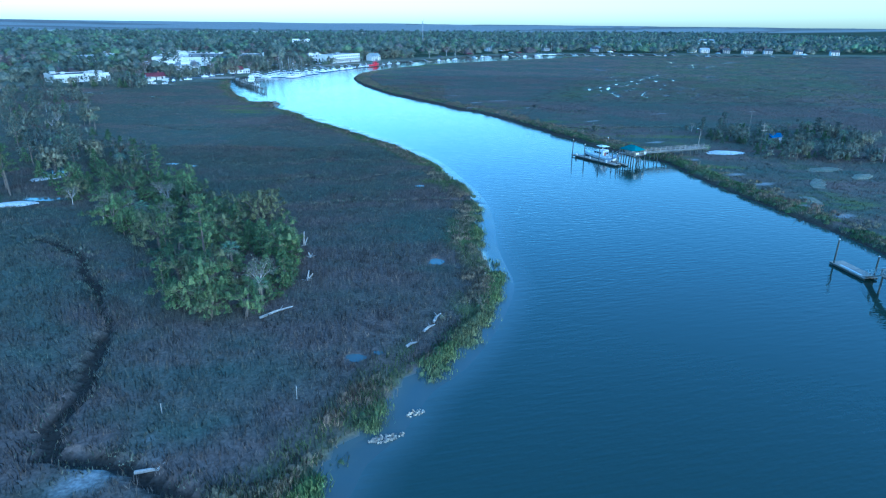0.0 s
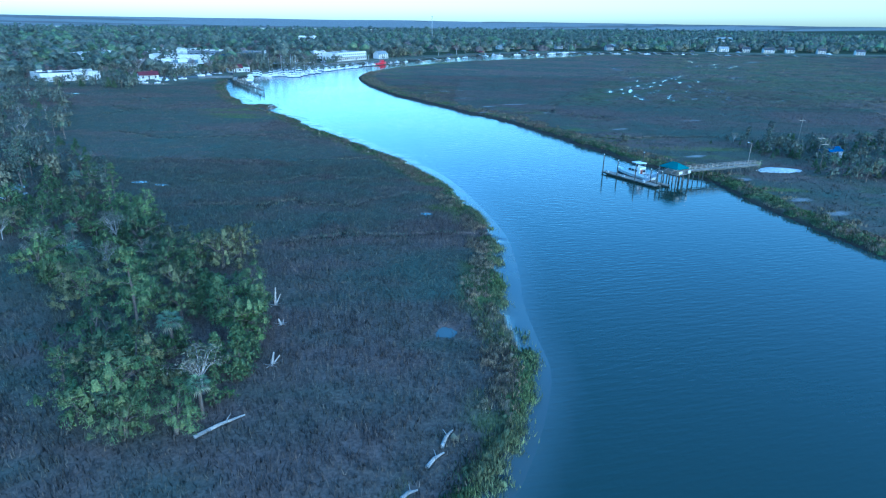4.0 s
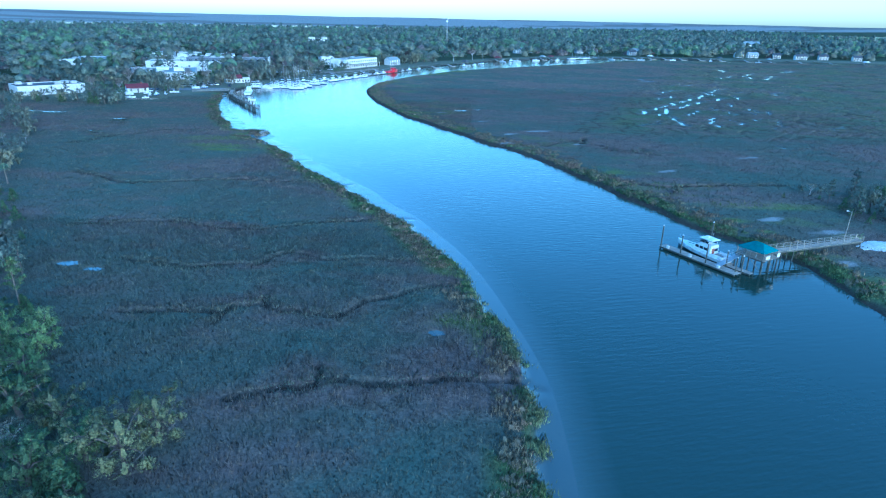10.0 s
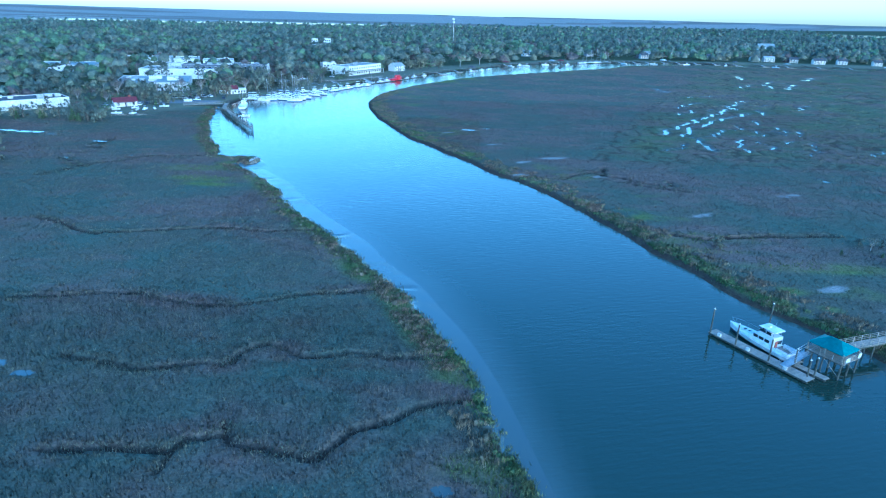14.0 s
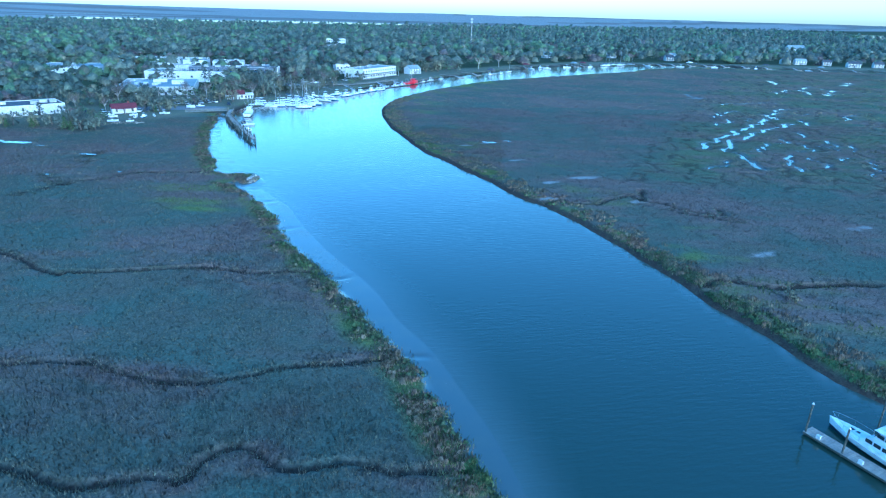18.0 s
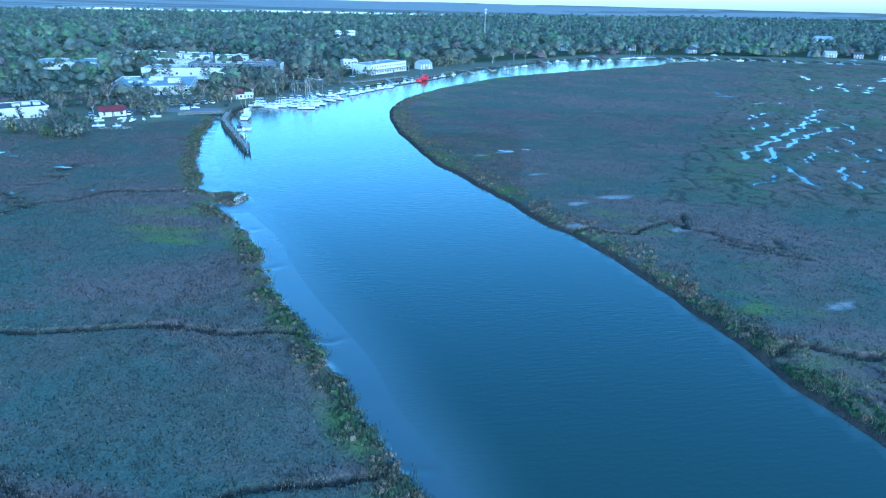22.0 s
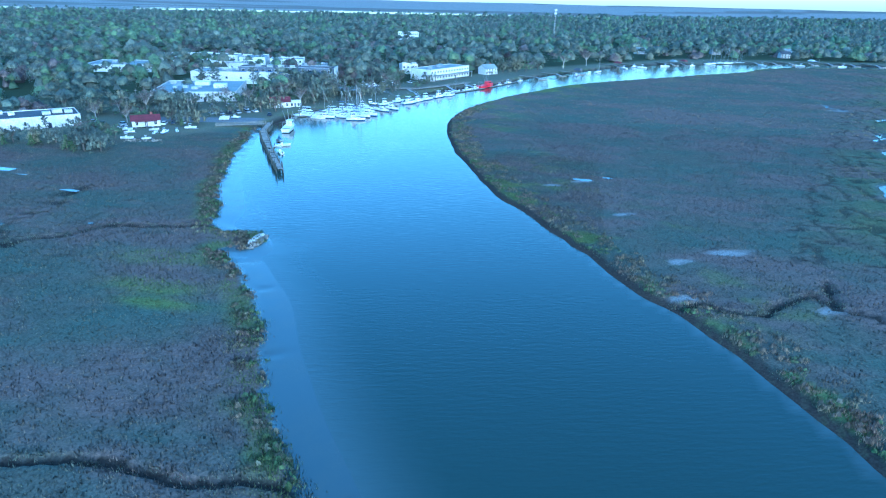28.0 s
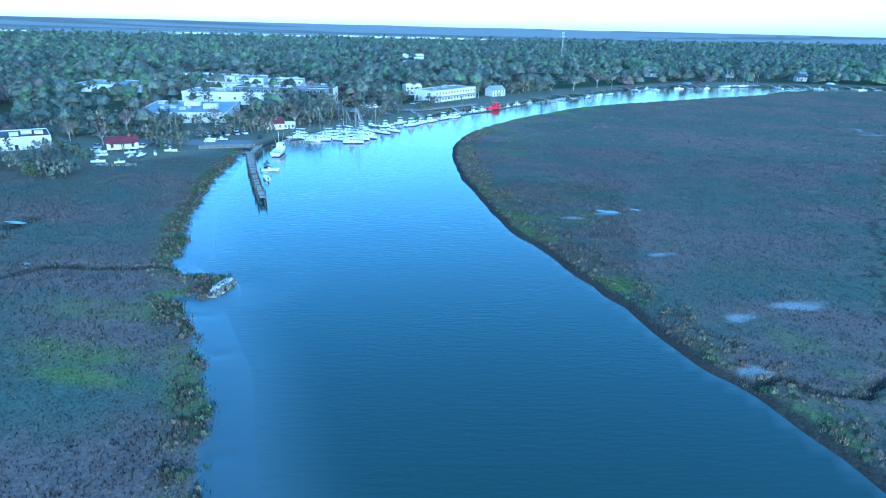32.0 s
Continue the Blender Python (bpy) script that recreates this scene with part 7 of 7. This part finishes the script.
# ---------------------------------------------------------------- boatyard and cars
def make_car(label, paint):
    car = thing("car", label, "car", pose(0, 0, 0))
    part("body", loft(bmesh.new(), [[(-0.9, y, 0.3), (0.9, y, 0.3), (0.92, y, 0.85 * f), (-0.92, y, 0.85 * f)] for y, f in ((-2.2, 0.9), (-2.0, 1.08), (0.9, 1.08), (2.1, 0.85))]), paint, car)
    part("cabin", block(bmesh.new(), 0.82, -1.7, 1.0, 0.9, 1.5, 0.4, 0.7, 0.14), GLASS, car)
    part("roof", block(bmesh.new(), 0.7, -1.35, 0.32, 1.49, 1.55, 0.05, 0.05, 0.05), paint, car)
    for sx in (-1, 1):
        for y in (-1.35, 1.35):
            bm = bmesh.new()
            limb(bm, (sx * 0.78, y, 0.33), (sx * 0.98, y, 0.33), 0.33, 0.33, 10)
            part("wheel", bm, NAVY, car)
    return car


CARS = [make_car("white car parked in the town", WHITE), make_car("dark blue car parked in the town", NAVY), make_car("grey car parked in the town", GREYWALL), make_car("silver car parked in the town", METAL)]
spots = [(-183.1, 415.8, 20), (-180.5, 418.7, 25), (-176.8, 420.5, 30), (-199, 409.6, 60), (-194.7, 403.2, 60), (-207.5, 408, 30), (-167.5, 450.6, 50), (-164.3, 453.5, 50), (-161.7, 456.4, 50), (-170.6, 447.8, 50), (-178, 445.2, 50), (-173.8, 445.9, 50), (-168.6, 460.9, 40), (-172.8, 464.3, 40), (-177.1, 466.6, 40), (-188.7, 463.3, 25), (-182.4, 468, 25), (-159.6, 526.8, 15), (-163.8, 525.1, 15), (-168, 523.3, 15), (-172.2, 521.6, 15), (-155.4, 529.5, 15), (-116, 597.9, 60), (-113, 603.8, 60), (-118.1, 592, 60), (-150.6, 449.6, 20), (-213.9, 410.5, 30)]
for k, (x, y, rz) in enumerate(spots):
    c, m = CARS[k % 4], at(x, y, ground_at(x, y), rz)
    if k < 4:
        c.matrix_basis = m
        tagged(c, group="parked cars of the town")
    else:
        tagged(copy_thing(c, m), group="parked cars of the town")


def on_trailer(x, y, rz, s, label, kind):
    m = at(x, y, ground_at(x, y) + 0.55, rz, s)
    b = copy_thing(FLEET[kind], m)
    b["label"] = label
    t = thing("boat_trailer", "galvanised boat trailer on the boatyard grass", "trailer", at(x, y, ground_at(x, y), rz, s))
    part("frame", tube(tube(bmesh.new(), [(-0.8, -2.5, 0.4), (-0.6, 2.6, 0.4), (0, 4.2, 0.45)], 0.06, 4), [(0.8, -2.5, 0.4), (0.6, 2.6, 0.4), (0, 4.2, 0.45)], 0.06, 4), METAL, t)
    for sx in (-1, 1):
        bm = bmesh.new()
        limb(bm, (sx * 0.95, -0.8, 0.3), (sx * 1.15, -0.8, 0.3), 0.3, 0.3, 10)
        part("wheel", bm, NAVY, t)


for x, y, rz, s, kind in ((-180.8, 388.1, -70, 0.79, "k"), (-175.1, 398, 10, 0.65, "k"), (-171.9, 399.8, 0, 0.5, "c"), (-169.3, 403.8, 40, 0.58, "k"), (-167.2, 410.3, -75, 0.79, "k"), (-189.4, 399.8, -70, 0.72, "k"), (-173.5, 389.7, -50, 0.58, "k"), (-164.2, 432.1, -70, 0.72, "k"), (-161.1, 437, -75, 0.43, "c"), (-166.3, 436.3, -70, 0.72, "k"), (-185.1, 395.4, -60, 0.65, "k"), (-178.8, 402.3, -40, 0.65, "k")):
    on_trailer(x, y, rz, s, "white boat on a trailer in the boatyard", kind)
for x, y, rz, s, kind in ((-138.8, 557.9, -70, 0.7, "c"), (-133.6, 562.6, -75, 0.75, "c"), (-128.4, 567.3, -60, 0.7, "c"), (-142, 566.3, -70, 0.65, "c"), (-124.2, 573.1, -60, 0.7, "c")):
    on_trailer(x, y, rz, s, "white boat stored ashore behind the marina", kind)
for x, y in ((-165.4, 454.6), (-180, 429.9), (-208.7, 426.6), (-156.5, 540.9), (-219.6, 447.9), (-193.6, 528.4), (-120.3, 604.4), (-188.6, 445.8)):
    lamp_pole(x, y, 9.5, "wooden utility pole beside the town street", False)

# ---------------------------------------------------------------- trees of the town
rng = np.random.RandomState(77)
for kind, x, y, s in (("oak", -193.5, 371.3, 0.9), ("cedar", -190.3, 368.1, 1.2), ("oak", -182.9, 367.7, 1.1), ("oak", -177.6, 369.5, 1.0), ("cedar", -186, 365.9, 0.9), ("oak", -188.2, 374.1, 1.15), ("oak", -211.6, 376.4, 0.9), ("cedar", -206.2, 369, 0.9), ("cedar", -216.9, 367.5, 0.8), ("fresh", -186.1, 388.3, 0.9), ("oak", -202, 375.9, 0.9), ("olive", -207.3, 371.1, 0.8), ("oak", -216.9, 371.6, 0.9), ("oak", -228.7, 368.2, 0.8), ("olive", -184.2, 423, 1.05), ("oak", -175.7, 421.5, 1.1), ("olive", -159.1, 458.3, 1.1), ("olive", -152.8, 461, 1.05), ("russet", -148.7, 482.1, 1.1),
                      ("oak", -151, 508.8, 1.6), ("oak", -159.5, 515.5, 1.7), ("olive", -166.8, 505.8, 1.5), ("oak", -174.3, 513.5, 1.4), ("oak", -167.7, 483.4, 1.2), ("russet", -161.4, 487, 1.2), ("olive", -136.6, 540.4, 0.9), ("oak", -153.4, 541.7, 1.1), ("oak", -128.4, 570.4, 1.2), ("oak", -136.9, 585.4, 1.3), ("olive", -143.3, 598.2, 1.4), ("oak", -151.6, 581.5, 1.2), ("fresh", -158, 593.3, 1.3), ("fresh", -186.7, 472.4, 0.9), ("cedar", -174.1, 484.8, 1.2), ("oak", -202.6, 459.1, 1.2), ("russet", -210, 455.5, 1.1), ("oak", -217.5, 460.2, 1.2), ("oak", -149.9, 637.7, 1.5), ("olive", -122.7, 653.6, 1.4), ("olive", -112.3, 664.9, 1.4), ("bare", -160.4, 620.2, 1.6), ("olive", -64.8, 682.8, 1.4), ("olive", -54.6, 691.9, 1.5),
                      ("fresh", -47.5, 699.3, 1.4), ("oak", -38.4, 710.5, 1.5), ("fresh", -128.6, 594.9, 0.9), ("oak", -91.5, 671.1, 1.3), ("russet", -18.2, 736.6, 1.3), ("russet", 1.9, 769.5, 1.4), ("olive", -162.4, 608, 1.4), ("oak", -175.1, 607.1, 1.4), ("pine", -230, 523.2, 1.3), ("pine", -224.6, 525.8, 1.35), ("pine", -219.2, 521.2, 1.25), ("pine", -200, 528.9, 1.2), ("pine", -194.6, 525.4, 1.0), ("cedar", -182.9, 529.6, 1.6), ("cedar", -189.3, 532.2, 1.5),
                      ("fresh", -201.1, 630.2, 1.4), ("palm", -113.9, 593.7, 1.0), ("palm", -109.8, 599.4, 1.0), ("palm", -103.6, 607.1, 1.0), ("cedar", -107.7, 589.1, 0.8), ("cedar", -120.3, 610.5, 0.9), ("oak", -226.5, 368.1, 0.8), ("oak", -234, 366.4, 0.8), ("olive", -220.1, 369.7, 0.8), ("oak", -241.5, 364.9, 0.8), ("fresh", -198.9, 393.1, 1.15), ("oak", -202.1, 388.2, 1.1), ("oak", -195.6, 380.7, 1.1), ("cedar", -208.4, 373.2, 1.0),
                      ("oak", -199.3, 448.6, 1.3), ("oak", -195, 443.2, 1.2), ("oak", -208.9, 455.4, 1.3), ("oak", -217.4, 447.8, 1.3), ("olive", -224.9, 442.1, 1.3), ("fresh", -231.5, 453, 1.3), ("oak", -236.7, 436.8, 1.2), ("oak", -243.3, 449.8, 1.4), ("russet", -207.7, 438.9, 1.2), ("oak", -249.6, 434.7, 1.2), ("fresh", -183.6, 479.3, 1.0), ("oak", -174.7, 558.7, 1.5), ("oak", -167.3, 563.3, 1.4), ("oak", -183.2, 555.3, 1.4), ("oak", -199.4, 464, 1.0), ("olive", -206.9, 462.5, 0.9), ("oak", -190.9, 467.5, 1.0), ("oak", -216.5, 460.1, 1.0), ("oak", -225.1, 463.8, 1.1), ("russet", -185.6, 472.3, 1.0)):
    plant(kind, x, y, s, rng, "trees of the town")
placed, grown = 0, []
for attempt in range(2500):
    if placed >= 185:
        break
    x, y = rng.uniform(-265, -95), rng.uniform(378, 660)
    ok = not open_ground(np.array([x]), np.array([y]))[0] and y > np.interp(x, [-300, -240, -216, -196, -170, -146, -125, -95], [345, 372, 372, 385, 420, 488, 520, 610]) and y < edge_of_woods(np.array([x]))[0] + 25
    ok = ok and all((x - p) ** 2 + (y - q) ** 2 > 36 for p, q in grown)
    if ok and ground_at(x, y) > 1.2:
        grown.append((x, y))
        kind = pick(rng, {"oak": 5, "olive": 2, "fresh": 1.2, "pine": 1.0, "russet": 1, "cedar": 0.7})
        plant(kind, x, y, (0.75 if kind == "pine" else 0.85) * (0.75 + 0.5 * rng.rand()), rng, "trees of the town")
        placed += 1
